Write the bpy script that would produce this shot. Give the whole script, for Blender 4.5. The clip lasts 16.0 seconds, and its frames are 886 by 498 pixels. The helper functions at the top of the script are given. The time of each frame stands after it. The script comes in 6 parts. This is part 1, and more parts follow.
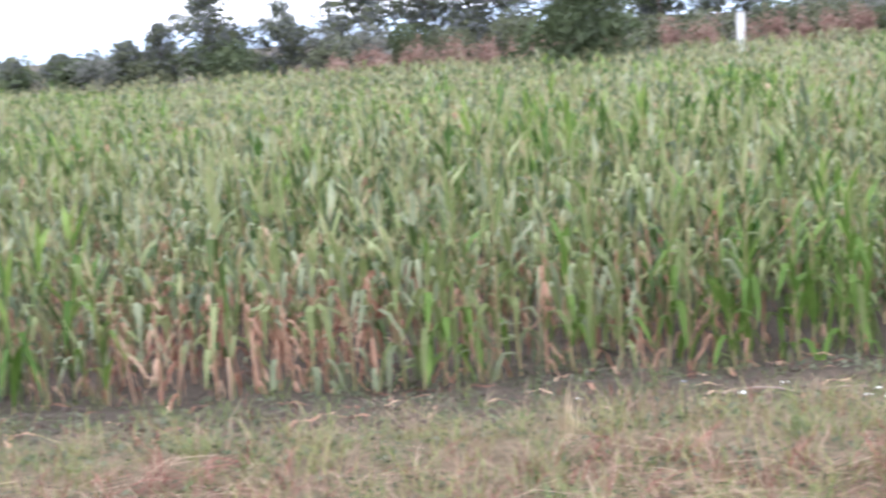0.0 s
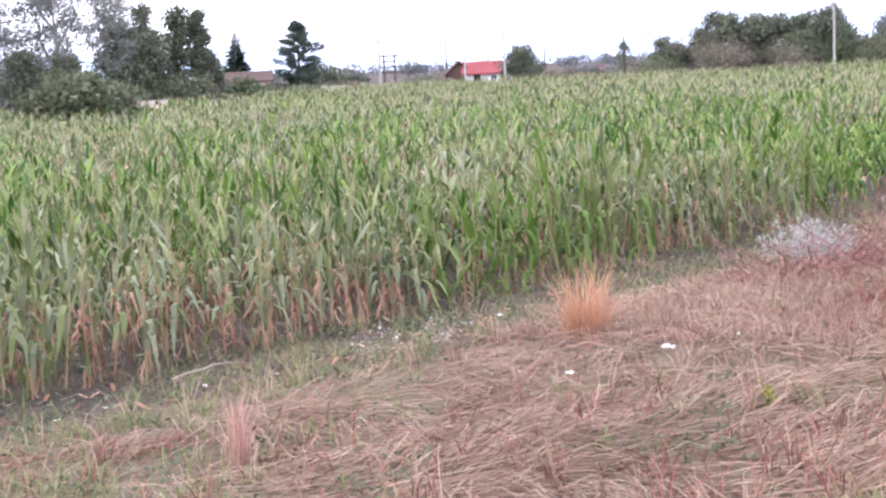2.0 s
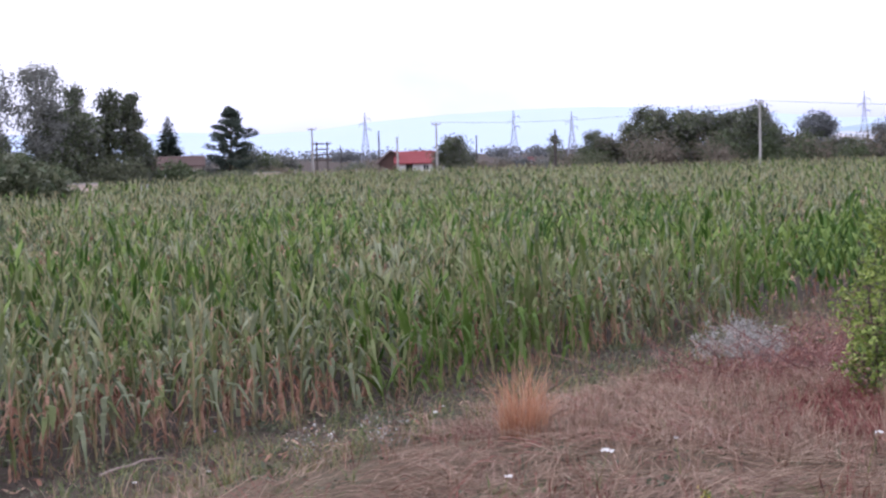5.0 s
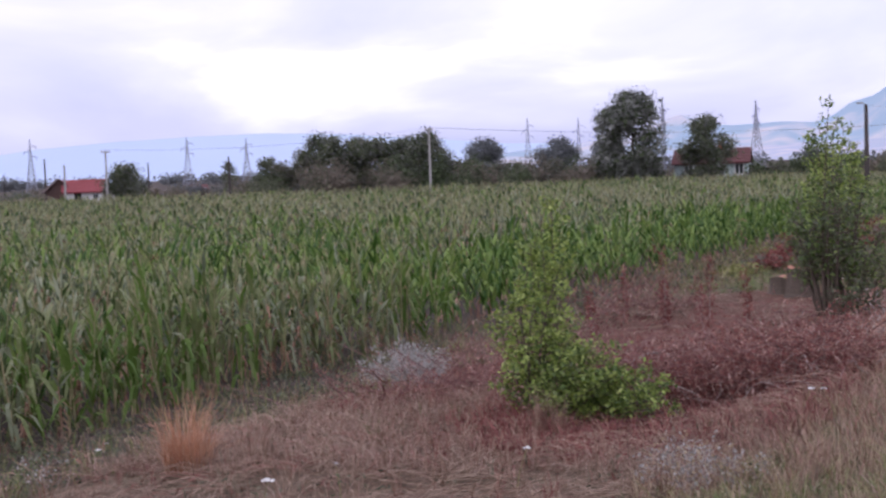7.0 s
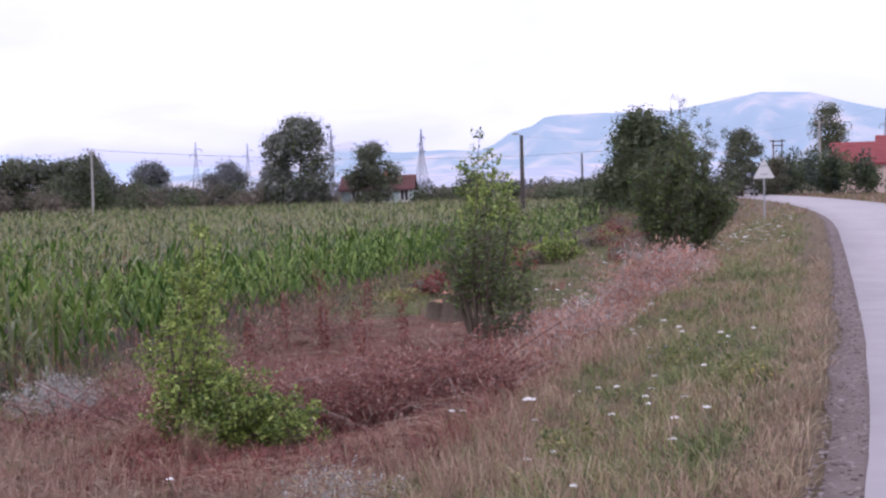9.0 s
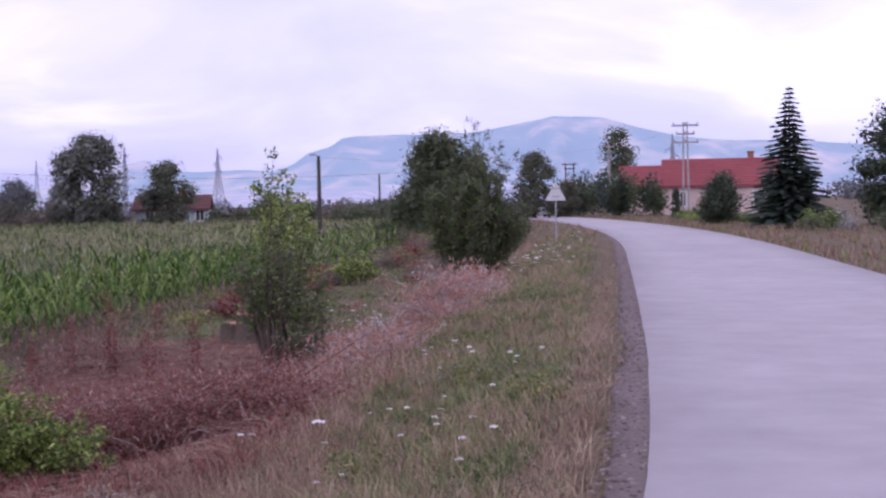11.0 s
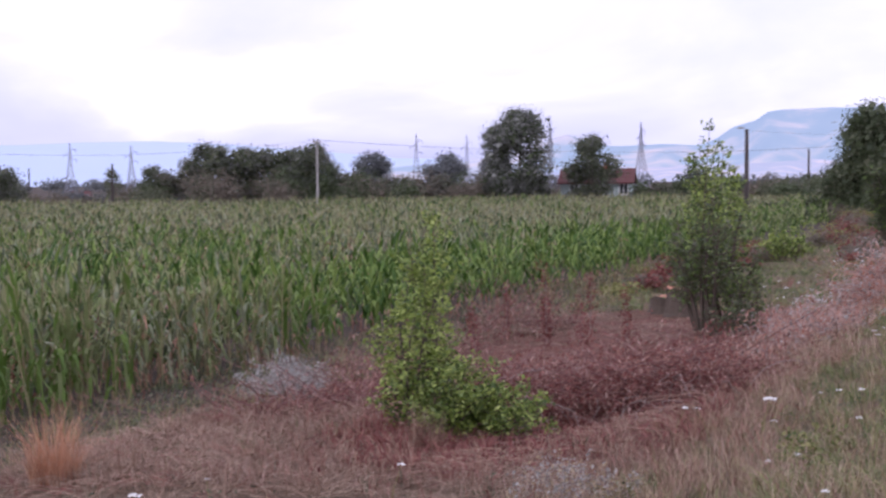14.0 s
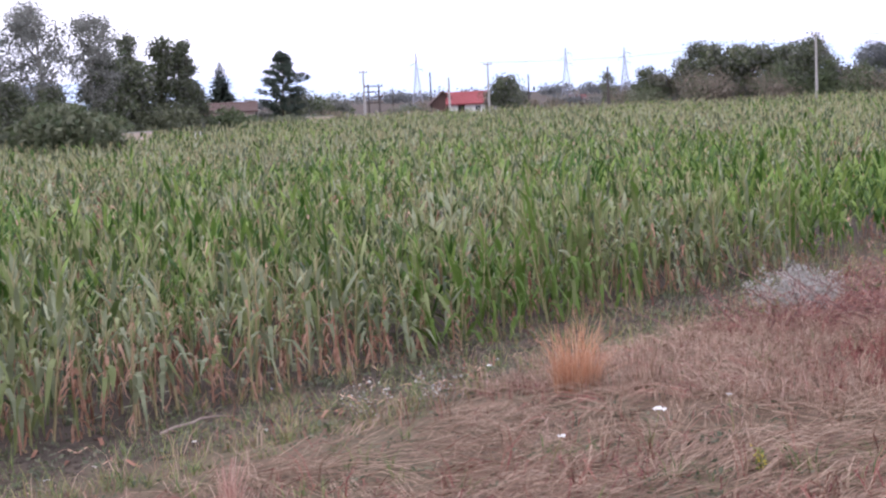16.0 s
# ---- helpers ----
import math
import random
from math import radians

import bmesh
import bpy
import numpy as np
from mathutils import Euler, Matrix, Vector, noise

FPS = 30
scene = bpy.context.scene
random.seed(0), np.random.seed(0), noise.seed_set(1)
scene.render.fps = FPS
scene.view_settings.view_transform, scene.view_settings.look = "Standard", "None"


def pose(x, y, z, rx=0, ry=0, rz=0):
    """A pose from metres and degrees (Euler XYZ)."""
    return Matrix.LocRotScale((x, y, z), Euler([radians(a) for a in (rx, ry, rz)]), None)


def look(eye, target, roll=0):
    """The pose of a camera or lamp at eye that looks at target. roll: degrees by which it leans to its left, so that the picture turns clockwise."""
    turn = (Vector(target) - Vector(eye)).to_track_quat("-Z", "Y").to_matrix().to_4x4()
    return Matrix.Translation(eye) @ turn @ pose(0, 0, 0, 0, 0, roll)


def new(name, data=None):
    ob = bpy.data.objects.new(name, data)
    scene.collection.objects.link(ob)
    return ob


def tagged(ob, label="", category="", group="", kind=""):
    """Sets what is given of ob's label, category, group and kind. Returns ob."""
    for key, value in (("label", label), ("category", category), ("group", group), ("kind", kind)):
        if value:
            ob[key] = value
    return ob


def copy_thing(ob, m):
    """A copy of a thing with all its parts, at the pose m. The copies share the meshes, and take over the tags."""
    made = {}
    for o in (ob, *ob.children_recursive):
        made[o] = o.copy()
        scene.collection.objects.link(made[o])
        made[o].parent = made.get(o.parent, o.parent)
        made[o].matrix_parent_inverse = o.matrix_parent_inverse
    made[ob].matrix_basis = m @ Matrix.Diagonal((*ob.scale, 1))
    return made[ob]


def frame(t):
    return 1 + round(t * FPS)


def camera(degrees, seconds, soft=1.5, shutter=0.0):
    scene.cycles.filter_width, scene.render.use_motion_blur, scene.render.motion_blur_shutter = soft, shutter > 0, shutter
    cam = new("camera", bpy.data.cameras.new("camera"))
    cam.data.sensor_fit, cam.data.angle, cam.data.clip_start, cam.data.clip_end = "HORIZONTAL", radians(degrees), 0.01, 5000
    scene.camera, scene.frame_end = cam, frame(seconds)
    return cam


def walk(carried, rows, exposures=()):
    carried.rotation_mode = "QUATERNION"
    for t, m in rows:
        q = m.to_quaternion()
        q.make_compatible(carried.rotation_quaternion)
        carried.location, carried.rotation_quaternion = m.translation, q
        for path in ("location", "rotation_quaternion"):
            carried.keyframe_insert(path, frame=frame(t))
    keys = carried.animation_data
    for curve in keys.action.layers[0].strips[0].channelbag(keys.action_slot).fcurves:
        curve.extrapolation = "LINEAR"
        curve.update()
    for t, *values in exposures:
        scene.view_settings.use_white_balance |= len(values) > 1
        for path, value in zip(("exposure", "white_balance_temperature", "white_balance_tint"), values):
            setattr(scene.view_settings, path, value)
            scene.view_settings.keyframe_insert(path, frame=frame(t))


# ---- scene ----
cam = camera(35.43, 16.0, soft=2.3, shutter=0.18)

# seconds, place in metres, heading to the right of the road's line, tilt, lean in degrees
PATH = [
    (0.0, -0.036, -0.290, 3.196, -91.17, -8.85, -4.38),
    (0.2, -0.085, -0.225, 3.170, -84.99, -8.95, -3.57),
    (0.5, -0.152, -0.126, 3.153, -76.26, -9.20, -3.57),
    (0.8, -0.117, -0.147, 3.144, -64.95, -9.63, -3.77),
    (1.0, -0.211, -0.131, 3.120, -58.78, -9.84, -3.76),
    (1.2, -0.218, -0.114, 3.173, -53.16, -9.82, -3.35),
    (1.5, -0.131, -0.054, 3.033, -47.89, -9.05, -4.00),
    (2.0, -0.086, 0.033, 3.068, -43.78, -7.46, -2.88),
    (2.5, -0.085, 0.089, 3.077, -41.85, -6.60, -0.77),
    (3.0, -0.103, 0.098, 3.059, -42.50, -6.08, -0.71),
    (3.2, -0.103, 0.100, 3.059, -43.08, -6.05, -0.32),
    (3.6, -0.116, 0.091, 3.066, -43.95, -5.84, -0.28),
    (4.0, -0.144, 0.069, 3.086, -44.16, -5.36, -0.53),
    (4.4, -0.170, 0.042, 3.114, -43.54, -4.75, -0.94),
    (4.8, -0.179, 0.015, 3.144, -41.94, -4.17, -1.38),
    (5.1, -0.165, -0.000, 3.166, -39.99, -3.85, -1.66),
    (5.3, -0.142, -0.007, 3.178, -38.31, -3.73, -1.79),
    (5.5, -0.112, -0.012, 3.190, -36.45, -3.57, -1.99),
    (6.0, -0.034, -0.053, 3.206, -33.39, -3.08, -1.84),
    (6.5, -0.031, -0.019, 3.192, -30.97, -2.75, -1.30),
    (7.0, 0.019, 0.009, 3.194, -27.40, -3.26, -2.03),
    (7.5, 0.089, 0.003, 3.205, -22.83, -3.27, -1.66),
    (8.0, 0.151, -0.033, 3.214, -18.78, -3.23, -1.34),
    (8.5, 0.194, -0.012, 3.221, -15.60, -3.09, -1.10),
    (9.0, 0.229, 0.012, 3.219, -13.78, -2.63, -1.40),
    (9.2, 0.241, 0.020, 3.221, -12.46, -2.49, -1.07),
    (9.6, 0.268, 0.035, 3.226, -9.51, -2.34, -0.92),
    (10.0, 0.296, 0.046, 3.228, -6.58, -2.16, -0.94),
    (10.4, 0.312, 0.058, 3.228, -4.62, -2.00, -1.03),
    (10.8, 0.304, 0.074, 3.222, -4.56, -1.93, -1.09),
    (11.1, 0.275, 0.090, 3.213, -6.33, -1.97, -1.05),
    (11.3, 0.241, 0.104, 3.204, -8.61, -2.07, -0.97),
    (11.5, 0.201, 0.119, 3.195, -11.36, -2.36, -0.68),
    (12.0, 0.162, 0.099, 3.200, -15.41, -2.62, -0.63),
    (12.5, 0.144, 0.110, 3.203, -17.00, -2.72, -0.71),
    (13.0, 0.136, 0.114, 3.202, -17.45, -2.69, -0.66),
    (13.5, 0.100, 0.115, 3.192, -18.80, -2.68, -0.44),
    (14.0, 0.028, 0.130, 3.185, -22.70, -2.77, -0.55),
    (14.5, 0.012, 0.032, 3.196, -29.12, -4.45, -1.75),
    (15.0, -0.071, 0.005, 3.295, -35.00, -3.28, -1.97),
    (15.5, -0.106, 0.030, 3.309, -40.38, -4.60, -2.62),
    (16.0, -0.131, 0.016, 3.326, -43.06, -6.34, -2.84),
]


def held(x, y, z, heading, tilt, lean):
    return pose(x, y, z, 0, 0, -heading) @ pose(0, 0, 0, 90 + tilt) @ pose(0, 0, 0, 0, 0, lean)


walk(cam, [(r[0], held(*r[1:])) for r in PATH],
     exposures=[(0.0, 0.9, 6050, 4), (1.0, 1.02, 5950, 9), (1.6, 0.82, 6050, 12), (2.0, 0.78, 6050, 13), (2.5, 0.62, 6000, 14), (3.2, 0.42, 5950, 14), (5.3, -0.38, 5950, 15), (7.0, -0.75, 6000, 19), (8.0, -0.58, 6000, 20),
                (9.2, -0.53, 6000, 21), (11.3, -0.9, 5750, 33), (12.0, -0.74, 6000, 27), (14.0, -0.63, 6000, 22), (14.5, -0.68, 5950, 22), (15.0, -0.38, 6000, 18), (15.5, -0.48, 6050, 16), (16.0, 0.05, 6100, 15)])

# ---- sky and light ----

def nd(tree, kind, **values):
    n = tree.nodes.new(kind)
    for key, value in values.items():
        if key in n.inputs:
            n.inputs[key].default_value = value
    return n


def ramp(tree, stops):
    n = tree.nodes.new("ShaderNodeValToRGB")
    e = n.color_ramp.elements
    while len(e) < len(stops):
        e.new(0.5)
    for el, (p, c) in zip(e, stops):
        el.position, el.color = p, (*c, 1)
    return n


SUN_AZ, SUN_EL = 200.0, 38.0
world = bpy.data.worlds.new("overcast_evening")
scene.world = world
world.use_nodes = True
wt = world.node_tree
wt.nodes.clear()
w_out = wt.nodes.new("ShaderNodeOutputWorld")
w_bg = nd(wt, "ShaderNodeBackground", Strength=1.0)
w_sky = wt.nodes.new("ShaderNodeTexSky")
w_sky.sky_type, w_sky.sun_disc = "NISHITA", False
w_sky.sun_elevation, w_sky.sun_rotation = radians(SUN_EL), radians(SUN_AZ)
w_co = wt.nodes.new("ShaderNodeTexCoord")
w_sep = wt.nodes.new("ShaderNodeSeparateXYZ")
wt.links.new(w_co.outputs["Generated"], w_sep.inputs[0])
# clouds: long flat banks, brighter towards the zenith
w_map = wt.nodes.new("ShaderNodeMapping")
w_map.inputs["Scale"].default_value = (1.5, 1.5, 5.0)
w_map.inputs["Location"].default_value = (3.1, 0.4, 0.2)
wt.links.new(w_co.outputs["Generated"], w_map.inputs[0])
w_noise = nd(wt, "ShaderNodeTexNoise", Scale=2.1, Detail=6.0, Roughness=0.5, Distortion=0.5)
wt.links.new(w_map.outputs[0], w_noise.inputs["Vector"])
w_cl = ramp(wt, [(0.32, (0.72, 0.71, 0.87)), (0.46, (0.86, 0.83, 0.96)), (0.53, (0.98, 0.94, 1.02)), (0.6, (1.24, 1.18, 1.19))])
wt.links.new(w_noise.outputs[0], w_cl.inputs[0])
w_gr = ramp(wt, [(0.0, (1.02, 1.1, 1.42)), (0.05, (1.25, 1.26, 1.5)), (0.12, (1.6, 1.56, 1.7)), (0.3, (1.75, 1.75, 1.75)), (1.0, (2.2, 2.2, 2.2))])
wt.links.new(w_sep.outputs[2], w_gr.inputs[0])
w_mul = wt.nodes.new("ShaderNodeMixRGB")
w_mul.blend_type, w_mul.inputs[0].default_value = "MULTIPLY", 1.0
wt.links.new(w_gr.outputs[0], w_mul.inputs[1])
wt.links.new(w_cl.outputs[0], w_mul.inputs[2])
w_add = wt.nodes.new("ShaderNodeMixRGB")
w_add.blend_type, w_add.inputs[0].default_value = "ADD", 0.05
wt.links.new(w_mul.outputs[0], w_add.inputs[1])
wt.links.new(w_sky.outputs[0], w_add.inputs[2])
wt.links.new(w_add.outputs[0], w_bg.inputs[0])
wt.links.new(w_bg.outputs[0], w_out.inputs[0])

sun = new("sun", bpy.data.lights.new("sun", "SUN"))
sun.data.energy, sun.data.angle, sun.data.color = 0.7, radians(25), (1.0, 0.95, 0.88)
sun.matrix_world = look((0, 0, 60), (60 * math.sin(radians(SUN_AZ)) * -1, 60 * math.cos(radians(SUN_AZ)) * -1, 60 - 60 * math.tan(radians(SUN_EL))))


# ---- materials ----
def surface(name, a, b, scale=8.0, rough=0.8, bump=0.3, bump_scale=40.0, island=0.0, metal=0.0, obj=0.0, c=None, spec=0.3, through_light=0.0):
    """Two colours mixed by noise at two scales, with fine relief; island/obj: how far pieces differ in value."""
    m = bpy.data.materials.new(name)
    m.use_nodes = True
    t = m.node_tree
    p = t.nodes["Principled BSDF"]
    geo = t.nodes.new("ShaderNodeNewGeometry")
    n1 = nd(t, "ShaderNodeTexNoise", Scale=scale, Detail=5.0, Roughness=0.6)
    n2 = nd(t, "ShaderNodeTexNoise", Scale=scale * 0.13, Detail=3.0)
    t.links.new(geo.outputs["Position"], n1.inputs["Vector"])
    t.links.new(geo.outputs["Position"], n2.inputs["Vector"])
    mix = nd(t, "ShaderNodeMath")
    mix.operation = "MULTIPLY_ADD"
    t.links.new(n1.outputs[0], mix.inputs[0])
    mix.inputs[1].default_value = 0.55
    half = nd(t, "ShaderNodeMath")
    half.operation = "MULTIPLY"
    half.inputs[1].default_value = 0.45
    t.links.new(n2.outputs[0], half.inputs[0])
    t.links.new(half.outputs[0], mix.inputs[2])
    last = mix
    if island or obj:
        if island:
            src = geo.outputs["Random Per Island"]
        else:
            oi = t.nodes.new("ShaderNodeObjectInfo")
            src = oi.outputs["Random"]
        k = island or obj
        ma = nd(t, "ShaderNodeMath")
        ma.operation = "MULTIPLY_ADD"
        t.links.new(src, ma.inputs[0])
        ma.inputs[1].default_value = k
        sub = nd(t, "ShaderNodeMath")
        sub.operation = "SUBTRACT"
        t.links.new(mix.outputs[0], sub.inputs[0])
        sub.inputs[1].default_value = k / 2
        t.links.new(sub.outputs[0], ma.inputs[2])
        last = ma
    stops = [(0.28, a), (0.72, b)] if c is None else [(0.2, a), (0.5, b), (0.8, c)]
    r = ramp(t, stops)
    t.links.new(last.outputs[0], r.inputs[0])
    t.links.new(r.outputs[0], p.inputs["Base Color"])
    p.inputs["Roughness"].default_value = rough
    p.inputs["Metallic"].default_value = metal
    p.inputs["Specular IOR Level"].default_value = spec
    if bump:
        nb = nd(t, "ShaderNodeTexNoise", Scale=bump_scale, Detail=4.0)
        t.links.new(geo.outputs["Position"], nb.inputs["Vector"])
        bp = nd(t, "ShaderNodeBump", Strength=bump, Distance=0.02)
        t.links.new(nb.outputs[0], bp.inputs["Height"])
        t.links.new(bp.outputs[0], p.inputs["Normal"])
    if through_light:
        tr = t.nodes.new("ShaderNodeBsdfTranslucent")
        t.links.new(r.outputs[0], tr.inputs[0])
        ms = t.nodes.new("ShaderNodeMixShader")
        ms.inputs[0].default_value = through_light
        t.links.new(p.outputs[0], ms.inputs[1])
        t.links.new(tr.outputs[0], ms.inputs[2])
        t.links.new(ms.outputs[0], t.nodes["Material Output"].inputs[0])
    return m


def leafy(name, a, b, c=None, rough=0.5, island=0.7, spec=0.35, thin=0.3):
    return surface(name, a, b, scale=3.0, rough=rough, bump=0, island=island, c=c, spec=spec, through_light=thin)


CORN = leafy("corn_leaf", (0.054, 0.084, 0.025), (0.134, 0.169, 0.056), (0.27, 0.298, 0.14), rough=0.6, spec=0.25, island=1.1)
CORN_BLUE = leafy("corn_leaf_grey_green", (0.083, 0.103, 0.06), (0.163, 0.187, 0.106), (0.31, 0.335, 0.215), rough=0.6, spec=0.25, island=1.1)
CORN_DEEP = leafy("corn_leaf_deep_green", (0.036, 0.083, 0.013), (0.092, 0.163, 0.03), (0.2, 0.28, 0.07), rough=0.6, spec=0.25, island=0.9)
CORN_DRY = leafy("corn_leaf_dry", (0.17, 0.075, 0.052), (0.34, 0.175, 0.12), (0.52, 0.35, 0.25), rough=0.8, island=1.0)
CORN_STALK = leafy("corn_stalk", (0.16, 0.2, 0.09), (0.26, 0.24, 0.12), (0.36, 0.24, 0.15), rough=0.6, thin=0.0)
TASSEL = leafy("corn_tassel", (0.26, 0.24, 0.12), (0.43, 0.38, 0.22), rough=0.8)
STRAW = leafy("straw", (0.15, 0.09, 0.063), (0.28, 0.185, 0.13), (0.44, 0.325, 0.24), rough=0.7)
STRAW_PALE = leafy("pale_straw", (0.26, 0.19, 0.11), (0.4, 0.31, 0.19), (0.52, 0.43, 0.29), rough=0.7)
STRAW_ORANGE = leafy("straw_orange", (0.36, 0.17, 0.1), (0.5, 0.26, 0.15), (0.56, 0.36, 0.24), rough=0.7)
GRASS_OLIVE = leafy("grass_olive", (0.115, 0.135, 0.038), (0.205, 0.22, 0.068), (0.33, 0.315, 0.13), rough=0.6)
GRASS_GREEN = leafy("grass_green", (0.07, 0.1, 0.034), (0.125, 0.165, 0.052), (0.2, 0.235, 0.085), rough=0.6)
WEED_GREY = leafy("weed_grey_green", (0.065, 0.08, 0.048), (0.11, 0.125, 0.078), (0.18, 0.185, 0.125), rough=0.7)
DEAD_RED = leafy("dead_red_brown", (0.108, 0.028, 0.026), (0.192, 0.058, 0.05), (0.305, 0.124, 0.1), rough=0.85, thin=0.15)
DEAD_WEED = leafy("dead_weed_pink_brown", (0.16, 0.098, 0.08), (0.26, 0.165, 0.135), (0.36, 0.25, 0.21), rough=0.8, island=0.5)
DEAD_CORAL = leafy("dead_leaf_coral", (0.34, 0.13, 0.085), (0.48, 0.22, 0.15), (0.56, 0.33, 0.25), rough=0.8)
DEAD_PINK = leafy("dead_leaf_pink_brown", (0.33, 0.17, 0.135), (0.47, 0.28, 0.225), (0.57, 0.4, 0.34), rough=0.8)
SILVER = leafy("silver_leaf", (0.27, 0.26, 0.24), (0.38, 0.37, 0.345), (0.5, 0.49, 0.45), rough=0.8)
LIME = leafy("lime_leaf", (0.16, 0.225, 0.04), (0.28, 0.36, 0.078), (0.41, 0.48, 0.145), rough=0.5)
LIME_DARK = leafy("mid_green_leaf", (0.065, 0.11, 0.025), (0.12, 0.18, 0.045), (0.2, 0.26, 0.08), rough=0.5)
LEAF_DARK = leafy("dark_leaf", (0.045, 0.064, 0.031), (0.078, 0.102, 0.048), (0.125, 0.15, 0.074), rough=0.55, island=0.4)
LEAF_OLIVE = leafy("olive_leaf", (0.0723, 0.0829, 0.0489), (0.116, 0.128, 0.0738), (0.173, 0.182, 0.109), rough=0.55, island=0.4)
# leaf colour lifted and greyed to carry aerial haze on distant trees
LEAF_GROVE = leafy("haze_greyed_grove_leaf", (0.105, 0.11, 0.097), (0.158, 0.162, 0.144), (0.225, 0.225, 0.203), rough=0.6, island=0.4)
LEAF_PALE = leafy("pale_poplar_leaf", (0.16, 0.165, 0.15), (0.24, 0.245, 0.22), (0.35, 0.35, 0.32), rough=0.6, island=0.4)
# lighter bluish leaf copy: haze of distance is put into its colour
LEAF_FAR = leafy("haze_tinted_far_leaf", (0.115, 0.125, 0.13), (0.155, 0.165, 0.168), (0.2, 0.208, 0.205), rough=0.7, island=0.4)
HEDGE_BROWN = leafy("brownish_scrub_leaf", (0.115, 0.103, 0.0783), (0.176, 0.151, 0.116), (0.243, 0.205, 0.162), rough=0.7, island=0.4)
NEEDLE = leafy("needle", (0.0338, 0.05, 0.0392), (0.0549, 0.0765, 0.0576), (0.0831, 0.103, 0.079), rough=0.6, island=0.4)
BARK = surface("bark", (0.06, 0.045, 0.035), (0.14, 0.11, 0.085), scale=14, rough=0.9, bump=0.6)
BARK_PALE = surface("pale_bark", (0.24, 0.22, 0.2), (0.42, 0.4, 0.37), scale=5, rough=0.85, bump=0.3)
HEAP_TWIG = surface("red_brown_twig", (0.105, 0.0495, 0.0432), (0.252, 0.144, 0.126), scale=6, rough=0.85, bump=0, island=0.6)
TWIG = surface("dead_twig", (0.16, 0.1, 0.085), (0.36, 0.29, 0.26), scale=6, rough=0.85, bump=0, island=0.6)
PETAL = leafy("white_petal", (0.72, 0.71, 0.68), (0.8, 0.8, 0.78), rough=0.6)
PETAL_YELLOW = leafy("yellow_petal", (0.6, 0.42, 0.04), (0.72, 0.55, 0.08), rough=0.6)
PETAL_BLUE = leafy("blue_petal", (0.27, 0.26, 0.45), (0.4, 0.38, 0.6), rough=0.6)
STUMP_WOOD = surface("cut_wood", (0.3, 0.13, 0.08), (0.42, 0.2, 0.13), scale=9, rough=0.8, bump=0.3)
ASPHALT = surface("worn_asphalt", (0.29, 0.268, 0.278), (0.4, 0.37, 0.382), scale=1.6, rough=0.85, bump=0.25, bump_scale=120)
GRAVEL = surface("gravel_dirt", (0.1, 0.075, 0.07), (0.2, 0.16, 0.15), scale=18, rough=0.95, bump=0.8, bump_scale=60)
CLOD = surface("dark_soil_clod", (0.045, 0.034, 0.028), (0.1, 0.078, 0.064), scale=12, rough=0.95, bump=0.3)
PEBBLE = surface("pebble", (0.11, 0.085, 0.08), (0.26, 0.22, 0.21), scale=4, rough=0.85, bump=0, island=0.8)
CONCRETE = surface("pole_concrete", (0.3, 0.285, 0.27), (0.42, 0.4, 0.38), scale=3, rough=0.9, bump=0.2)
POLE_WOOD = surface("tarred_pole_wood", (0.05, 0.042, 0.038), (0.1, 0.085, 0.078), scale=6, rough=0.9, bump=0.3)
STEEL = surface("galvanised_steel", (0.3, 0.31, 0.33), (0.4, 0.41, 0.43), scale=2, rough=0.6, metal=0.4, bump=0)
# steel for far pylons, with the bluish air haze tinted into the colour
STEEL_FAR = surface("haze_tinted_steel", (0.3, 0.31, 0.37), (0.37, 0.38, 0.44), scale=0.4, rough=0.8, bump=0)
SIGN_BACK = surface("sign_back_aluminium", (0.5, 0.5, 0.5), (0.62, 0.62, 0.62), scale=3, rough=0.5, metal=0.2, bump=0.05)
SIGN_BLUE = surface("blue_sign_paint", (0.05, 0.14, 0.5), (0.07, 0.18, 0.58), scale=3, rough=0.5, bump=0)
PORCELAIN = surface("insulator_porcelain", (0.3, 0.2, 0.15), (0.4, 0.28, 0.2), rough=0.3, bump=0)
WIRE = surface("wire", (0.16, 0.16, 0.17), (0.22, 0.22, 0.23), rough=0.7, bump=0)
ROOF_DULL = surface("dull_red_roof_tile", (0.09, 0.04, 0.04), (0.14, 0.06, 0.058), scale=2.5, rough=0.85, bump=0.6, bump_scale=9)
ROOF_RED = surface("red_roof_tile", (0.2, 0.047, 0.052), (0.29, 0.078, 0.082), scale=2.5, rough=0.8, bump=0.6, bump_scale=9)
ROOF_OLD = surface("weathered_brown_roof", (0.075, 0.05, 0.045), (0.125, 0.085, 0.076), scale=2.5, rough=0.85, bump=0.6, bump_scale=9)
WALL_CREAM = surface("cream_pink_render", (0.55, 0.42, 0.38), (0.66, 0.53, 0.48), scale=1.2, rough=0.9, bump=0.2)
WALL_WHITE = surface("whitewashed_wall", (0.58, 0.57, 0.55), (0.72, 0.71, 0.69), scale=1.0, rough=0.9, bump=0.2)
WALL_TEAL = surface("pale_teal_wall", (0.36, 0.44, 0.43), (0.46, 0.54, 0.53), scale=1.0, rough=0.9, bump=0.2)
BRICK = surface("brick_wall", (0.28, 0.12, 0.08), (0.38, 0.18, 0.13), scale=4, rough=0.9, bump=0.4)
SHED_WOOD = surface("weathered_shed_boards", (0.07, 0.045, 0.04), (0.15, 0.09, 0.075), scale=5, rough=0.9, bump=0.3)
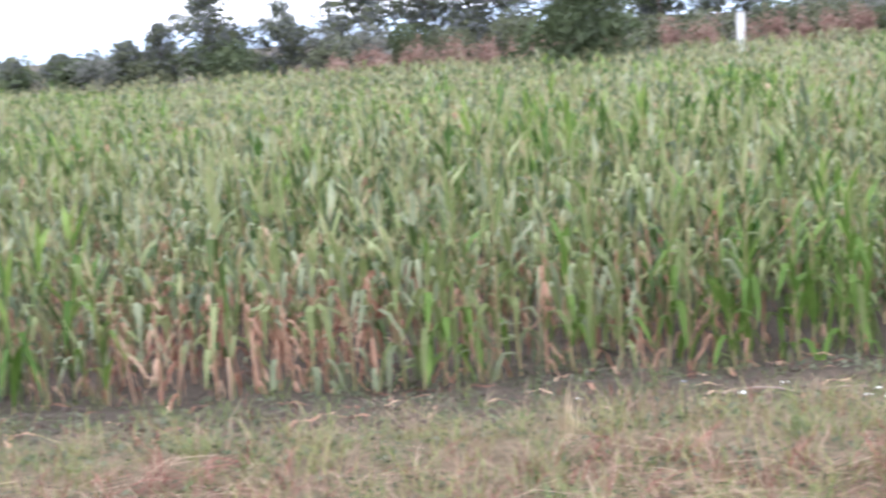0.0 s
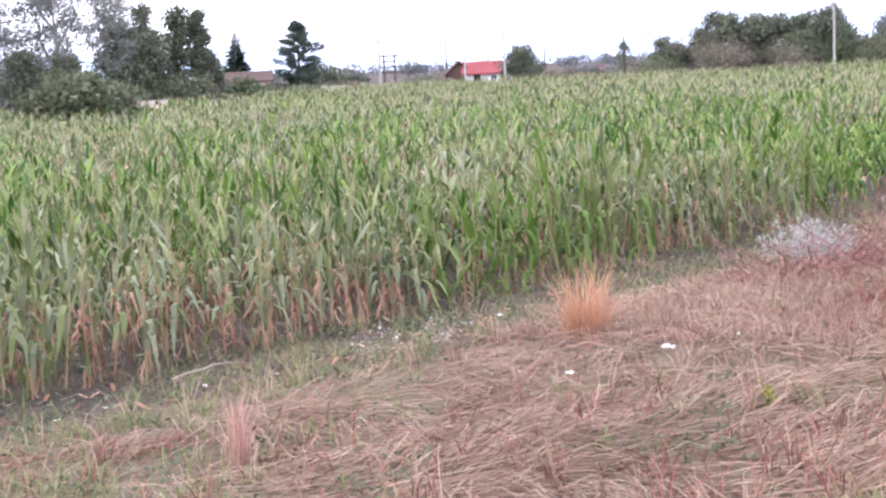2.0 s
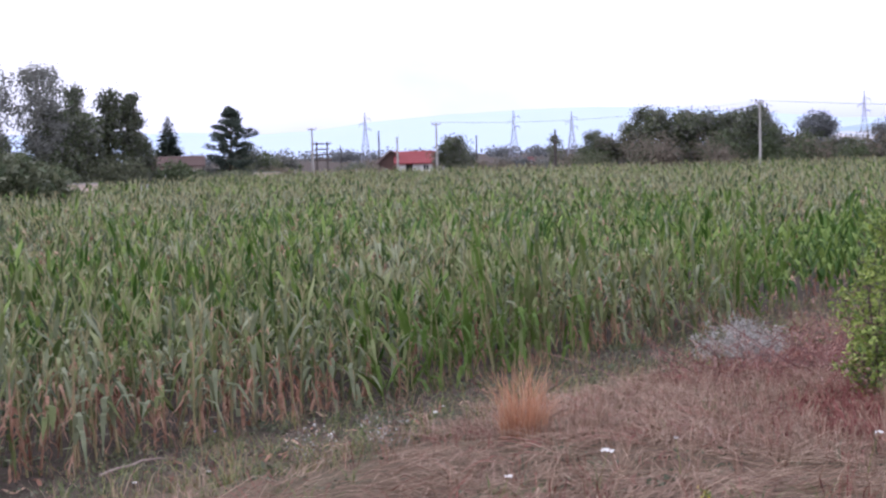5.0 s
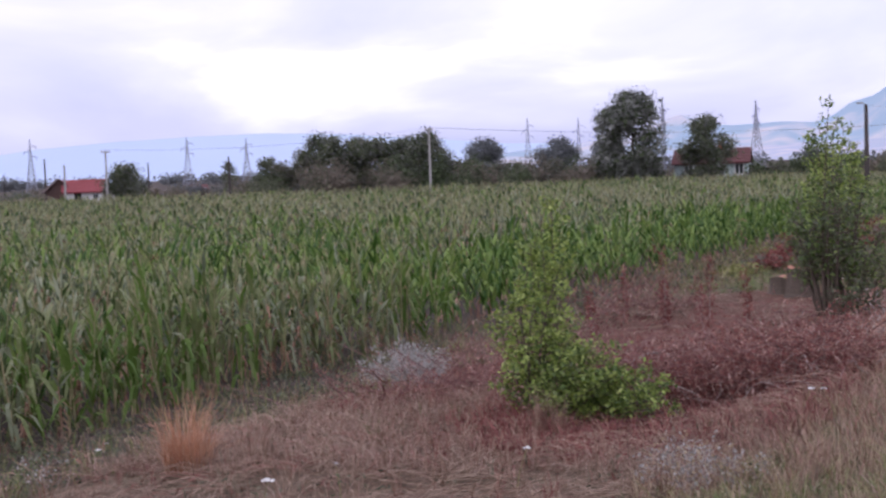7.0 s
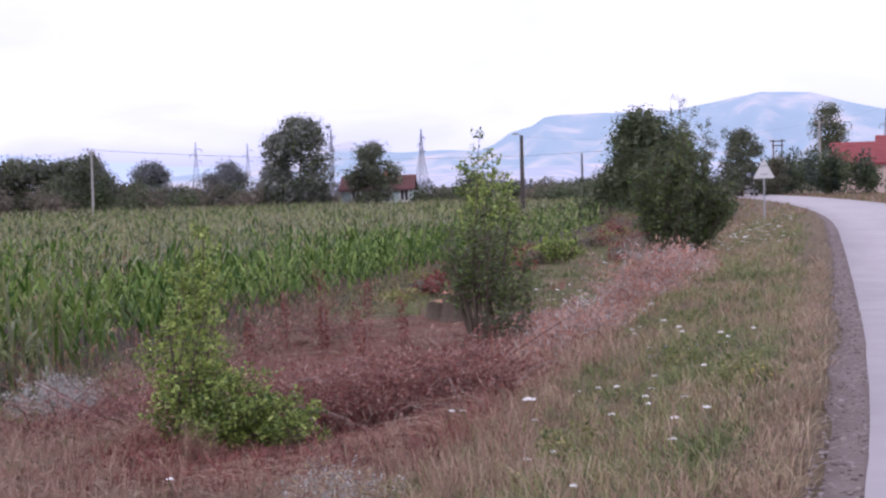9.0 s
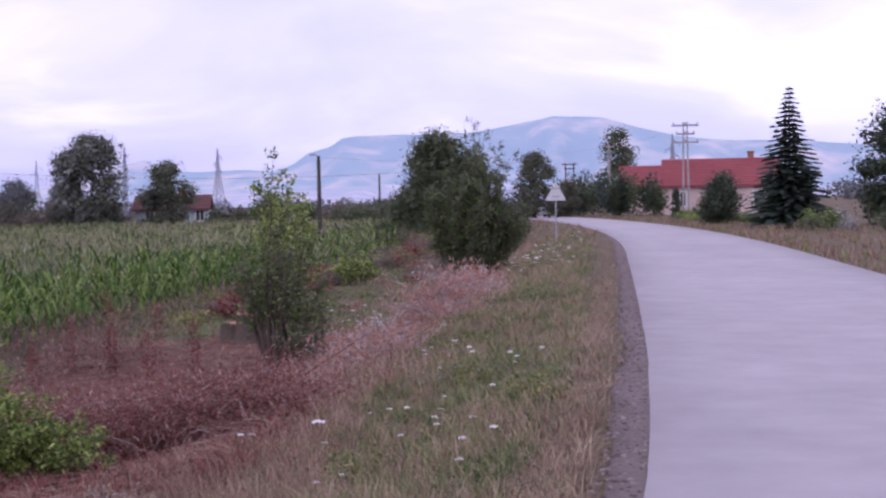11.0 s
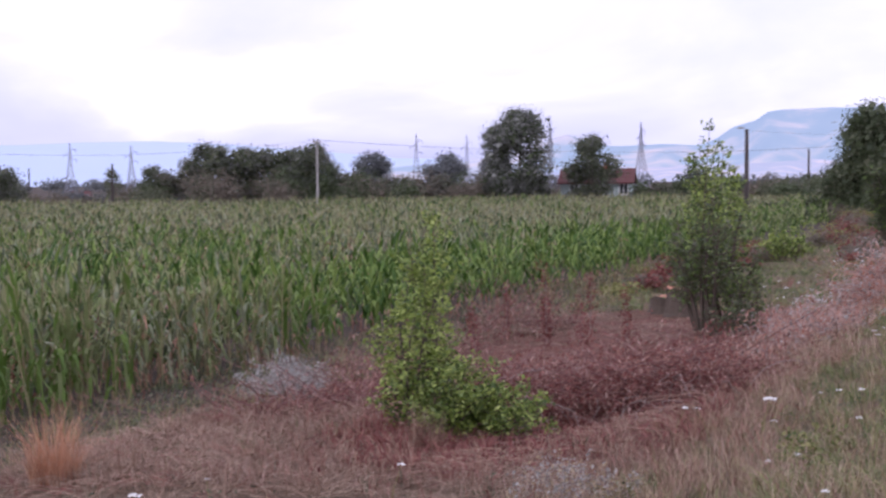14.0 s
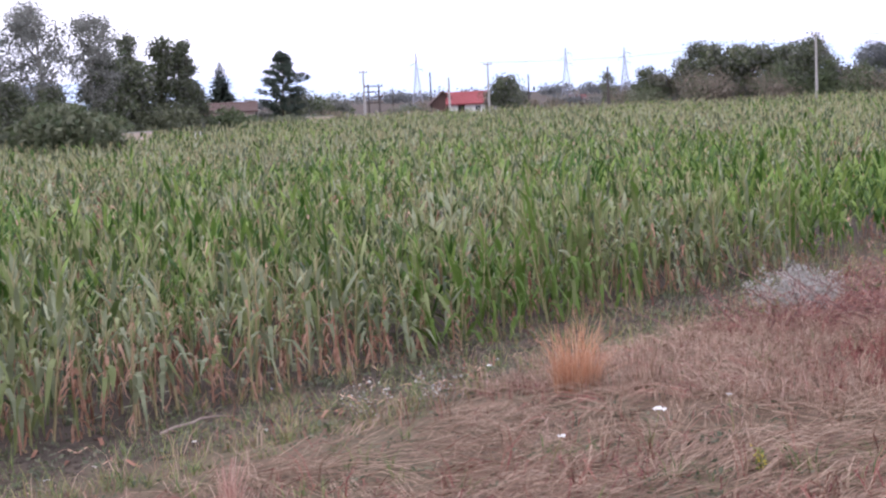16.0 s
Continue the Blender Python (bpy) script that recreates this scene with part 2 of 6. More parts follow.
DOORWAY_SHADE = surface("painted_doorway_shade", (0.02, 0.018, 0.016), (0.04, 0.035, 0.03), rough=0.9, bump=0)
GLASS = surface("window_glass", (0.03, 0.035, 0.04), (0.06, 0.065, 0.07), rough=0.08, bump=0, spec=0.6)
FRAME_WHITE = surface("white_window_frame", (0.7, 0.7, 0.68), (0.8, 0.8, 0.78), rough=0.5, bump=0)
CAR_PAINT = surface("silver_car_paint", (0.4, 0.4, 0.42), (0.46, 0.46, 0.48), rough=0.3, metal=0.5, bump=0)
CAR_RED = surface("red_car_paint", (0.42, 0.02, 0.06), (0.48, 0.035, 0.08), rough=0.3, bump=0)
TYRE = surface("tyre_rubber", (0.02, 0.02, 0.02), (0.035, 0.035, 0.035), rough=0.9, bump=0)
LAMP_ORANGE = surface("orange_lamp_lens", (0.8, 0.3, 0.04), (0.85, 0.36, 0.06), rough=0.2, bump=0)


def ground_material():
    """Bare soil by the crop, straw litter and thatch on the bank, paler dry farmland far away."""
    m = bpy.data.materials.new("field_soil_and_thatch")
    m.use_nodes = True
    t = m.node_tree
    p = t.nodes["Principled BSDF"]
    geo = t.nodes.new("ShaderNodeNewGeometry")
    sep = t.nodes.new("ShaderNodeSeparateXYZ")
    t.links.new(geo.outputs["Position"], sep.inputs[0])
    big = nd(t, "ShaderNodeTexNoise", Scale=0.35, Detail=4.0)
    fine = nd(t, "ShaderNodeTexNoise", Scale=14.0, Detail=6.0, Roughness=0.7)
    t.links.new(geo.outputs["Position"], big.inputs["Vector"])
    t.links.new(geo.outputs["Position"], fine.inputs["Vector"])
    soil = ramp(t, [(0.3, (0.038, 0.03, 0.025)), (0.5, (0.07, 0.056, 0.046)), (0.7, (0.115, 0.092, 0.076))])
    thatch = ramp(t, [(0.3, (0.07, 0.054, 0.036)), (0.5, (0.13, 0.1, 0.066)), (0.72, (0.21, 0.163, 0.112))])
    t.links.new(fine.outputs[0], soil.inputs[0])
    t.links.new(fine.outputs[0], thatch.inputs[0])
    wob = nd(t, "ShaderNodeMath")
    wob.operation = "MULTIPLY_ADD"
    wob.inputs[1].default_value = 3.0
    t.links.new(big.outputs[0], wob.inputs[0])
    t.links.new(sep.outputs[0], wob.inputs[2])
    edge = nd(t, "ShaderNodeMapRange")
    edge.inputs["From Min"].default_value, edge.inputs["From Max"].default_value = -10.2, -8.4
    t.links.new(wob.outputs[0], edge.inputs["Value"])
    mix = t.nodes.new("ShaderNodeMixRGB")
    t.links.new(edge.outputs[0], mix.inputs[0])
    t.links.new(soil.outputs[0], mix.inputs[1])
    t.links.new(thatch.outputs[0], mix.inputs[2])
    # reddish litter of withered leaves round the felled trees
    off = nd(t, "ShaderNodeVectorMath")
    off.operation = "MULTIPLY_ADD"
    off.inputs[1].default_value, off.inputs[2].default_value = (0.24, 0.1, 0.0), (1.45, -2.2, 0.0)
    t.links.new(geo.outputs["Position"], off.inputs[0])
    far = nd(t, "ShaderNodeVectorMath")
    far.operation = "LENGTH"
    t.links.new(off.outputs[0], far.inputs[0])
    wob2 = nd(t, "ShaderNodeMath")
    wob2.operation = "MULTIPLY_ADD"
    wob2.inputs[1].default_value = 0.9
    t.links.new(big.outputs[0], wob2.inputs[0])
    t.links.new(far.outputs["Value"], wob2.inputs[2])
    lit = nd(t, "ShaderNodeMapRange")
    lit.inputs["From Min"].default_value, lit.inputs["From Max"].default_value = 1.75, 1.3
    t.links.new(wob2.outputs[0], lit.inputs["Value"])
    red = ramp(t, [(0.3, (0.06, 0.028, 0.022)), (0.5, (0.125, 0.06, 0.044)), (0.72, (0.24, 0.13, 0.097))])
    t.links.new(fine.outputs[0], red.inputs[0])
    mix2 = t.nodes.new("ShaderNodeMixRGB")
    t.links.new(lit.outputs[0], mix2.inputs[0])
    t.links.new(mix.outputs[0], mix2.inputs[1])
    t.links.new(red.outputs[0], mix2.inputs[2])
    t.links.new(mix2.outputs[0], p.inputs["Base Color"])
    p.inputs["Roughness"].default_value = 0.95
    p.inputs["Specular IOR Level"].default_value = 0.15
    bp = nd(t, "ShaderNodeBump", Strength=0.8, Distance=0.05)
    t.links.new(fine.outputs[0], bp.inputs["Height"])
    t.links.new(bp.outputs[0], p.inputs["Normal"])
    return m


GROUND = ground_material()


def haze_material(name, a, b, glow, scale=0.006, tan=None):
    """Distant hills; the haze of many kilometres of air is put into their emission."""
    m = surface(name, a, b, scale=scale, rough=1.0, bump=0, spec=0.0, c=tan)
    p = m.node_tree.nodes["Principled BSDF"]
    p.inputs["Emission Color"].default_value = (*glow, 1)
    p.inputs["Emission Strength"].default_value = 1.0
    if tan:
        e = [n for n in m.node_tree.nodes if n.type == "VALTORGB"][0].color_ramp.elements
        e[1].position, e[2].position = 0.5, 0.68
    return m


# ---- mesh tools ----
class Mesh:
    """Collects quads with material slots."""

    def __init__(self):
        self.v, self.f, self.m = [], [], []

    def quad(self, a, b, c, d, mat=0):
        i = len(self.v)
        self.v += [tuple(a), tuple(b), tuple(c), tuple(d)]
        self.f.append((i, i + 1, i + 2, i + 3))
        self.m.append(mat)

    def tube(self, pts, radii, n=6, mat=0, cap=True):
        pts = [Vector(p) for p in pts]
        base = len(self.v)
        for k, p in enumerate(pts):
            way = (pts[min(k + 1, len(pts) - 1)] - pts[max(k - 1, 0)]).normalized()
            side = way.cross(Vector((0.31, 0.87, 0.38))).normalized()
            up = way.cross(side)
            for j in range(n):
                a = 2 * math.pi * j / n
                self.v.append(tuple(p + (side * math.cos(a) + up * math.sin(a)) * radii[k]))
        for k in range(len(pts) - 1):
            for j in range(n):
                a, b = base + k * n + j, base + k * n + (j + 1) % n
                self.f.append((a, b, b + n, a + n))
                self.m.append(mat)
        if cap:
            e = base + (len(pts) - 1) * n
            self.f.append(tuple(e + j for j in range(n)))
            self.m.append(mat)
            self.f.append(tuple(base + n - 1 - j for j in range(n)))
            self.m.append(mat)

    def ribbon(self, pts, widths, sides, mat=0):
        base = len(self.v)
        for p, w, s in zip(pts, widths, sides):
            p, s = Vector(p), Vector(s)
            self.v += [tuple(p - s * w / 2), tuple(p + s * w / 2)]
        for k in range(len(pts) - 1):
            i = base + 2 * k
            self.f.append((i, i + 1, i + 3, i + 2))
            self.m.append(mat)

    def box(self, x0, y0, z0, x1, y1, z1, mat=0):
        i = len(self.v)
        self.v += [(x0, y0, z0), (x1, y0, z0), (x1, y1, z0), (x0, y1, z0), (x0, y0, z1), (x1, y0, z1), (x1, y1, z1), (x0, y1, z1)]
        for q in ((0, 3, 2, 1), (4, 5, 6, 7), (0, 1, 5, 4), (1, 2, 6, 5), (2, 3, 7, 6), (3, 0, 4, 7)):
            self.f.append(tuple(i + k for k in q))
            self.m.append(mat)

    def data(self, name, mats):
        me = bpy.data.meshes.new(name)
        me.from_pydata(self.v, [], self.f)
        me.polygons.foreach_set("material_index", np.array(self.m, dtype=np.int32))
        for m in mats:
            me.materials.append(m)
        me.update()
        return me

    def arrays(self):
        return np.array(self.v, dtype=np.float32), np.array(self.f, dtype=np.int32), np.array(self.m, dtype=np.int32)


def quads_data(name, v, f, m, mats):
    """A mesh from arrays of vertices and faces, all quads or all triangles."""
    me = bpy.data.meshes.new(name)
    me.vertices.add(len(v))
    me.vertices.foreach_set("co", np.ascontiguousarray(v, dtype=np.float32).ravel())
    k = f.shape[1]
    me.loops.add(len(f) * k)
    me.loops.foreach_set("vertex_index", np.ascontiguousarray(f, dtype=np.int32).ravel())
    me.polygons.add(len(f))
    me.polygons.foreach_set("loop_start", np.arange(len(f), dtype=np.int32) * k)
    me.polygons.foreach_set("loop_total", np.full(len(f), k, dtype=np.int32))
    me.polygons.foreach_set("material_index", np.ascontiguousarray(m, dtype=np.int32))
    for mat in mats:
        me.materials.append(mat)
    me.update(calc_edges=True)
    return me


def scattered(name, kinds, places, mats):
    """One mesh of many copies of small quad meshes. places: kind, x, y, z, turn, size, height factor, lean x, lean y."""
    places = np.asarray(places, dtype=np.float32)
    vs, fs, ms, n = [], [], [], 0
    for k, (v, f, m) in enumerate(kinds):
        p = places[places[:, 0] == k]
        if not len(p):
            continue
        c, s = np.cos(p[:, 4]), np.sin(p[:, 4])
        x, y, z = v[None, :, 0] * p[:, 5:6], v[None, :, 1] * p[:, 5:6], v[None, :, 2] * (p[:, 5] * p[:, 6])[:, None]
        wx = x * c[:, None] - y * s[:, None] + z * p[:, 7:8] + p[:, 1:2]
        wy = x * s[:, None] + y * c[:, None] + z * p[:, 8:9] + p[:, 2:3]
        vs.append(np.stack([wx, wy, z + p[:, 3:4]], 2).reshape(-1, 3))
        fs.append((f[None] + (np.arange(len(p)) * len(v))[:, None, None] + n).reshape(-1, 4))
        ms.append(np.tile(m, len(p)))
        n += len(p) * len(v)
    return quads_data(name, np.concatenate(vs), np.concatenate(fs), np.concatenate(ms), mats)


def leaves(rng, centres, size, spread=0.35, droop=0.0, slim=0.55, tri=False):
    """Kite-shaped leaves at the centres, turned at random; tri: plain three-cornered ones for far crowns."""
    n = len(centres)
    d = rng.normal(size=(n, 3))
    d[:, 2] -= droop
    d /= np.linalg.norm(d, axis=1)[:, None]
    e = np.cross(d, rng.normal(size=(n, 3)))
    e /= np.linalg.norm(e, axis=1)[:, None]
    L = (size * (1 + spread * rng.normal(size=n)).clip(0.4, 2.0))[:, None]
    c = np.asarray(centres)
    if tri:
        v = np.stack([c - d * L / 2 - e * L * slim / 2, c - d * L / 2 + e * L * slim / 2, c + d * L * 0.6], 1).reshape(-1, 3)
        return v, np.arange(3 * n).reshape(n, 3)
    v = np.stack([c - d * L / 2, c + e * L * slim / 2, c + d * L / 2, c - e * L * slim / 2], 1).reshape(-1, 3)
    return v, np.arange(4 * n).reshape(n, 4)


def cores(rng, balls, stretch, each=90):
    """Dense hearts of leaf clumps, of larger overlapping leaves: rows of x, y, z, rx, ry, rz."""
    b = np.repeat(np.array(balls, dtype=float), each, axis=0)
    d = rng.normal(size=(len(b), 3))
    d /= np.linalg.norm(d, axis=1)[:, None]
    c = b[:, :3] + d * b[:, 3:6] * stretch * rng.random((len(b), 1)) ** 0.5
    return leaves(rng, c, np.minimum(np.minimum(b[:, 3], b[:, 5]) * 0.24, 0.42), slim=0.9, tri=True)


def joined(a, b):
    return np.concatenate([a[0], b[0]]), np.concatenate([a[1], b[1] + len(a[0])])


def part(name, me, parent, label="", category=""):
    ob = new(name, me)
    ob.parent = parent
    if label:
        tagged(ob, label)
    return ob


def thing(name, place, label, category, group="", kind="", turn=0.0):
    ob = new(name)
    ob.matrix_basis = pose(*place, 0, 0, turn)
    return tagged(ob, label, category, group, kind)


def stuff(name, me, label, category):
    return tagged(new(name, me), label, category, kind="stuff")


def structure(name, me, label, category):
    return tagged(new(name, me), label, category, kind="structure")


# ---- ground ----
def road_left(y):
    return 0.68 + 0.027 * y - 0.5 * math.exp(-(max(y, 4.0) - 4.0) / 5.0) - max(0.0, y - 40.0) ** 2 * 0.0012


NEAR_BANK = ((0, 1.6), (0.9, 1.55), (1.5, 1.4), (2.5, 1.0), (4.0, 0.75), (7.0, 0.52), (9.5, 0.35), (11.0, 0.14), (13.0, 0.0))
FAR_BANK = ((0, 1.6), (0.9, 1.56), (2.2, 1.38), (3.5, 1.02), (5.0, 0.55), (7.0, 0.25), (10.0, 0.12), (13.0, 0.0))


def profile(rows, d):
    for (a, za), (b, zb) in zip(rows, rows[1:]):
        if d <= b:
            u = (d - a) / (b - a)
            return za + (zb - za) * u
    return rows[-1][1]


def ground_z(x, y):
    d = road_left(min(y, 140.0)) - x
    if d <= 0:
        return 1.6 - 0.06 * min(1.0, max(0.0, -d - 4.9)) if y < 400 else 1.6
    k = min(1.0, max(0.0, (y - 13.0) / 7.0))
    z = profile(NEAR_BANK, d) * (1 - k) + profile(FAR_BANK, d) * k
    if 0.9 < d < 30:
        # the hollow where the cut branches lie, and the lip of the bank beside it
        z += 0.13 * math.exp(-((d - 2.7) / 0.9) ** 2) * min(1.0, max(0.0, (y - 7.0) / 4.0)) * min(1.0, max(0.0, (34.0 - y) / 4.0))
        z -= 0.3 * math.exp(-((x + 4.5) / 1.2) ** 2 - ((y - 14.6) / 2.2) ** 2)
        z += 0.07 * (noise.noise((x * 0.9, y * 0.9, 1.3)) + 0.5 * noise.noise((x * 2.7, y * 2.7, 4.1))) * min(1.0, d - 0.9)
    return z


def spans(rows):
    out = []
    for a, b, step in rows:
        n = max(1, round((b - a) / step))
        out += [a + (b - a) * k / n for k in range(n)]
    return out + [rows[-1][1]]


def build_ground():
    xs = spans([(-4800, -400, 400), (-400, -60, 30), (-60, -16, 3), (-16, 3.5, 0.3), (3.5, 12, 0.8), (12, 60, 8), (60, 400, 40), (400, 4800, 400)])
    ys = spans([(-4800, -200, 400), (-200, -10, 20), (-10, 45, 0.35), (45, 110, 1.2), (110, 300, 10), (300, 4800, 400)])
    v = np.array([(x, y, ground_z(x, y)) for y in ys for x in xs], dtype=np.float32)
    nx = len(xs)
    i = np.arange(len(ys) - 1)[:, None] * nx + np.arange(nx - 1)[None]
    f = np.stack([i, i + 1, i + 1 + nx, i + nx], 2).reshape(-1, 4)
    ob = structure("ground", quads_data("ground", v, f, np.zeros(len(f)), [GROUND]), "brown soil and dry thatch sloping from road to field", "ground")
    ob.data.polygons.foreach_set("use_smooth", np.ones(len(f), dtype=bool))


def strip(name, left, right, lift, y0, y1, step, mat, label, category, ragged=0.0, thick=0.05):
    """A sheet laid along the road with a small step at both edges."""
    ys = spans([(y0, y1, step)])
    cols = 7
    v = []
    for y in ys:
        a = left(y) + ragged * noise.noise((y * 0.9, 3.3, 0.1)) + ragged * 0.5 * noise.noise((y * 3.1, 7.3, 0.1))
        b = right(y) + ragged * 0.4 * noise.noise((y * 0.9, 8.3, 0.1))
        for k in range(cols):
            x = a + (b - a) * (k - 1) / (cols - 3) if 0 < k < cols - 1 else (a if k == 0 else b)
            z = 1.6 + lift - (thick if k in (0, cols - 1) else 0)
            v.append((x, y, z))
    i = np.arange(len(ys) - 1)[:, None] * cols + np.arange(cols - 1)[None]
    f = np.stack([i, i + 1, i + 1 + cols, i + cols], 2).reshape(-1, 4)
    return structure(name, quads_data(name, np.array(v), f, np.zeros(len(f)), [mat]), label, category)


build_ground()
strip("road", road_left, lambda y: road_left(y) + 4.9, 0.03, -12, 140, 0.5, ASPHALT, "pale worn asphalt country road with ragged edges", "road", ragged=0.012, thick=0.08)
strip("road_shoulder", lambda y: road_left(y) - 0.27, lambda y: road_left(y) + 0.3, 0.012, -12, 60, 0.6, GRAVEL, "gravel and dirt shoulder beside the asphalt", "road shoulder", ragged=0.16, thick=0.06)


# ---- distant hills ----
def ridge(name, rows, distance, mat, label, rough, seed):
    """A hill range seen from the road: heading in degrees and crest height, smoothed, with spurs towards the viewer."""
    heads = np.array([r[0] for r in rows])
    tops = np.array([r[1] for r in rows])
    n, m = 260, 14
    v = []
    for i in range(n):
        h = heads[0] + (heads[-1] - heads[0]) * i / (n - 1)
        top = np.interp(h, heads, tops) + rough * noise.fractal((h * 0.35, seed, 0.0), 1.0, 2.0, 5)
        for k in range(m):
            u = k / (m - 1)
            r = distance * (1 - 0.22 * (1 - u)) + 0.055 * distance * noise.noise((h * 0.7, u * 1.5, seed)) * math.sin(math.pi * u)
            z = -5 + (top + 5) * (u ** 1.15) * (1 + 0.12 * (1 - u) * noise.noise((h * 0.8, u * 4, seed + 2)))
            v.append((r * math.sin(radians(h)), r * math.cos(radians(h)), z))
    i = np.arange(n - 1)[:, None] * m + np.arange(m - 1)[None]
    f = np.stack([i, i + m, i + m + 1, i + 1], 2).reshape(-1, 4)
    ob = structure(name, quads_data(name, np.array(v), f, np.zeros(len(f)), [mat]), label, "mountain")
    ob.data.polygons.foreach_set("use_smooth", np.ones(len(f), dtype=bool))


# each glow colour is bluish air haze, emitted by the slopes themselves
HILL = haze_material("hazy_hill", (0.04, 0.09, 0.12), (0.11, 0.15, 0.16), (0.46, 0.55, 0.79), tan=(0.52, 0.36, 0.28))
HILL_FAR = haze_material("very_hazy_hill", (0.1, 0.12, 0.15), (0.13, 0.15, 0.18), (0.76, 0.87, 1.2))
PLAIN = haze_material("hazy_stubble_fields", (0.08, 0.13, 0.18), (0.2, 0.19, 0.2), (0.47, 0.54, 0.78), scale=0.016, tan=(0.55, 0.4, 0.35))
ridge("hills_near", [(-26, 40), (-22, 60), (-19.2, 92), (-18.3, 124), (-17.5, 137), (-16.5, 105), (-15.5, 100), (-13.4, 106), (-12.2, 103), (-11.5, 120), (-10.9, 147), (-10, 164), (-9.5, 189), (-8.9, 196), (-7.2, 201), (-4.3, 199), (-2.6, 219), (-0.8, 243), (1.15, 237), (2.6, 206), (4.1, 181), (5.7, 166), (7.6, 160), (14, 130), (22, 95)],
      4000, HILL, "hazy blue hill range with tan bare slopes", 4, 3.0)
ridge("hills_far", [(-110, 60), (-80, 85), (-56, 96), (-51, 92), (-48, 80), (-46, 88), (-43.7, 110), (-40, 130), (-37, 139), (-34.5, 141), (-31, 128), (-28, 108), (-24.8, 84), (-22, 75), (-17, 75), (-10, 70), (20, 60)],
      4500, HILL_FAR, "very pale blue mountain range, haze put into its glow", 5, 8.0)
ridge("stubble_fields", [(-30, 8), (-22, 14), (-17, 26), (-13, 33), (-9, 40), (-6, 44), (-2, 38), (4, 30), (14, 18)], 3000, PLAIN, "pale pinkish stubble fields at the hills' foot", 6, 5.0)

# ---- maize field ----
# dry share from the foot up, and share of grey-green (+) or deep green (-) leaves
MAIZE_SORTS = ((0.03, -0.9), (0.08, -0.6), (0.14, -0.2), (0.22, 0.35), (0.32, 0.5), (0.45, 0.6), (0.7, 0.6), (1.0, 0.4))
MAIZE = [CORN, CORN_BLUE, CORN_DRY, CORN_STALK, TASSEL, CORN_DEEP]


def maize_leaf(me, rng, z0, az, length, width, start, bend, segs, mat):
    """A strap leaf that rises from the stalk and then arches over or hangs; dry ones hang limp and curl."""
    p, a = Vector((0.012 * math.cos(az), 0.012 * math.sin(az), z0)), start
    side = Vector((-math.sin(az), math.cos(az), 0.0))
    twist = rng.uniform(-1.0, 1.0)
    kink = rng.uniform(0.04, 0.36)
    pts, ws, sd = [p.copy()], [width * 0.55], [side]
    for k in range(segs):
        u = (k + 1) / segs
        if mat == 2:
            a = start + 0.3 if k == 0 else bend + 0.35 * math.sin(2.3 * k + 3 * az)
        else:
            q = min(1.0, max(0.0, ((k + 0.5) / segs - kink + 0.15) / 0.5))
            a = start + bend * q * q * (3 - 2 * q)
        p = p + Vector((math.sin(a) * math.cos(az), math.sin(a) * math.sin(az), math.cos(a))) * (length / segs)
        pts.append(p.copy())
        ws.append(width * (1.0 if u < 0.6 else max(0.1, 2.5 * (1 - u))))
        sd.append((side + Vector((twist * u * math.cos(az), twist * u * math.sin(az), 0.4 * twist * u))).normalized())
    me.ribbon(pts, ws, sd, mat)


def maize_plan(seed, dryness, blue, count, height=1.4):
    """Leaves of one plant: height on the stalk, direction, length, width, start angle, bend, material."""
    rng = random.Random(seed)
    out, az = [], rng.uniform(0, 6.28)
    for k in range(count):
        u = (k + 0.6) / count
        dry = u < dryness * rng.uniform(0.0, 1.5) or rng.random() < 0.07
        mat = 2 if dry else ((1 if blue > 0 else 5) if rng.random() < abs(blue) else 0)
        length = (0.36 + 0.32 * math.sin(math.pi * min(1, u + 0.2))) * rng.uniform(0.75, 1.2) * (rng.uniform(0.5, 0.9) if dry else 1)
        limp = rng.random() < (0.85 if u < 0.7 else 0.3) * (1.0 if blue > 0 else 0.75)
        out.append((height * (0.02 + 0.87 * u), az, length, rng.uniform(0.04, 0.076) * (0.5 if dry else 1), rng.uniform(0.07, 0.36),
                    rng.uniform(2.3, 3.1) if dry else (rng.uniform(2.3, 2.9) if limp else rng.uniform(0.1, 0.85)), mat))
        az += math.pi + rng.uniform(-0.8, 0.8)
    return out


def maize_kind(seed, dryness, blue, count, segs, stalk=True, tassel=True, wide=1.0):
    rng = random.Random(seed)
    me = Mesh()
    if stalk:
        for a in (0.0, 1.57):
            s = Vector((math.cos(a), math.sin(a), 0))
            me.ribbon([(0, 0, 0), (0.01, 0, 0.7), (0, 0.01, 1.3)], [0.026, 0.02, 0.01], [s] * 3, 2 if dryness > 0.5 else 3)
    for z, az, le, w, st, be, mat in maize_plan(seed, dryness, blue, count):
        maize_leaf(me, rng, z, az, le, w * wide, st, be, segs, mat)
    if tassel:
        for k in range(3):
            az = rng.uniform(0, 6.28)
            me.ribbon([(0, 0, 1.25), (0.1 * math.cos(az), 0.1 * math.sin(az), rng.uniform(1.4, 1.5))], [0.011 * wide, 0.006 * wide], [(math.sin(az), -math.cos(az), 0.2)] * 2, 4)
    return me.arrays()


LEFT_Y, LEFT_X = (-60, -20, 25, 65, 107), (-112, -90, -87, -96, -128)
END_X, END_Y = (-128, -104, -70, -53, -42, -12), (107, 128, 134, 167, 181, 190)
FIRST_ROW = -12.4


def in_field(x, y):
    return x > np.interp(y, LEFT_Y, LEFT_X) and y < np.interp(x, END_X, END_Y)


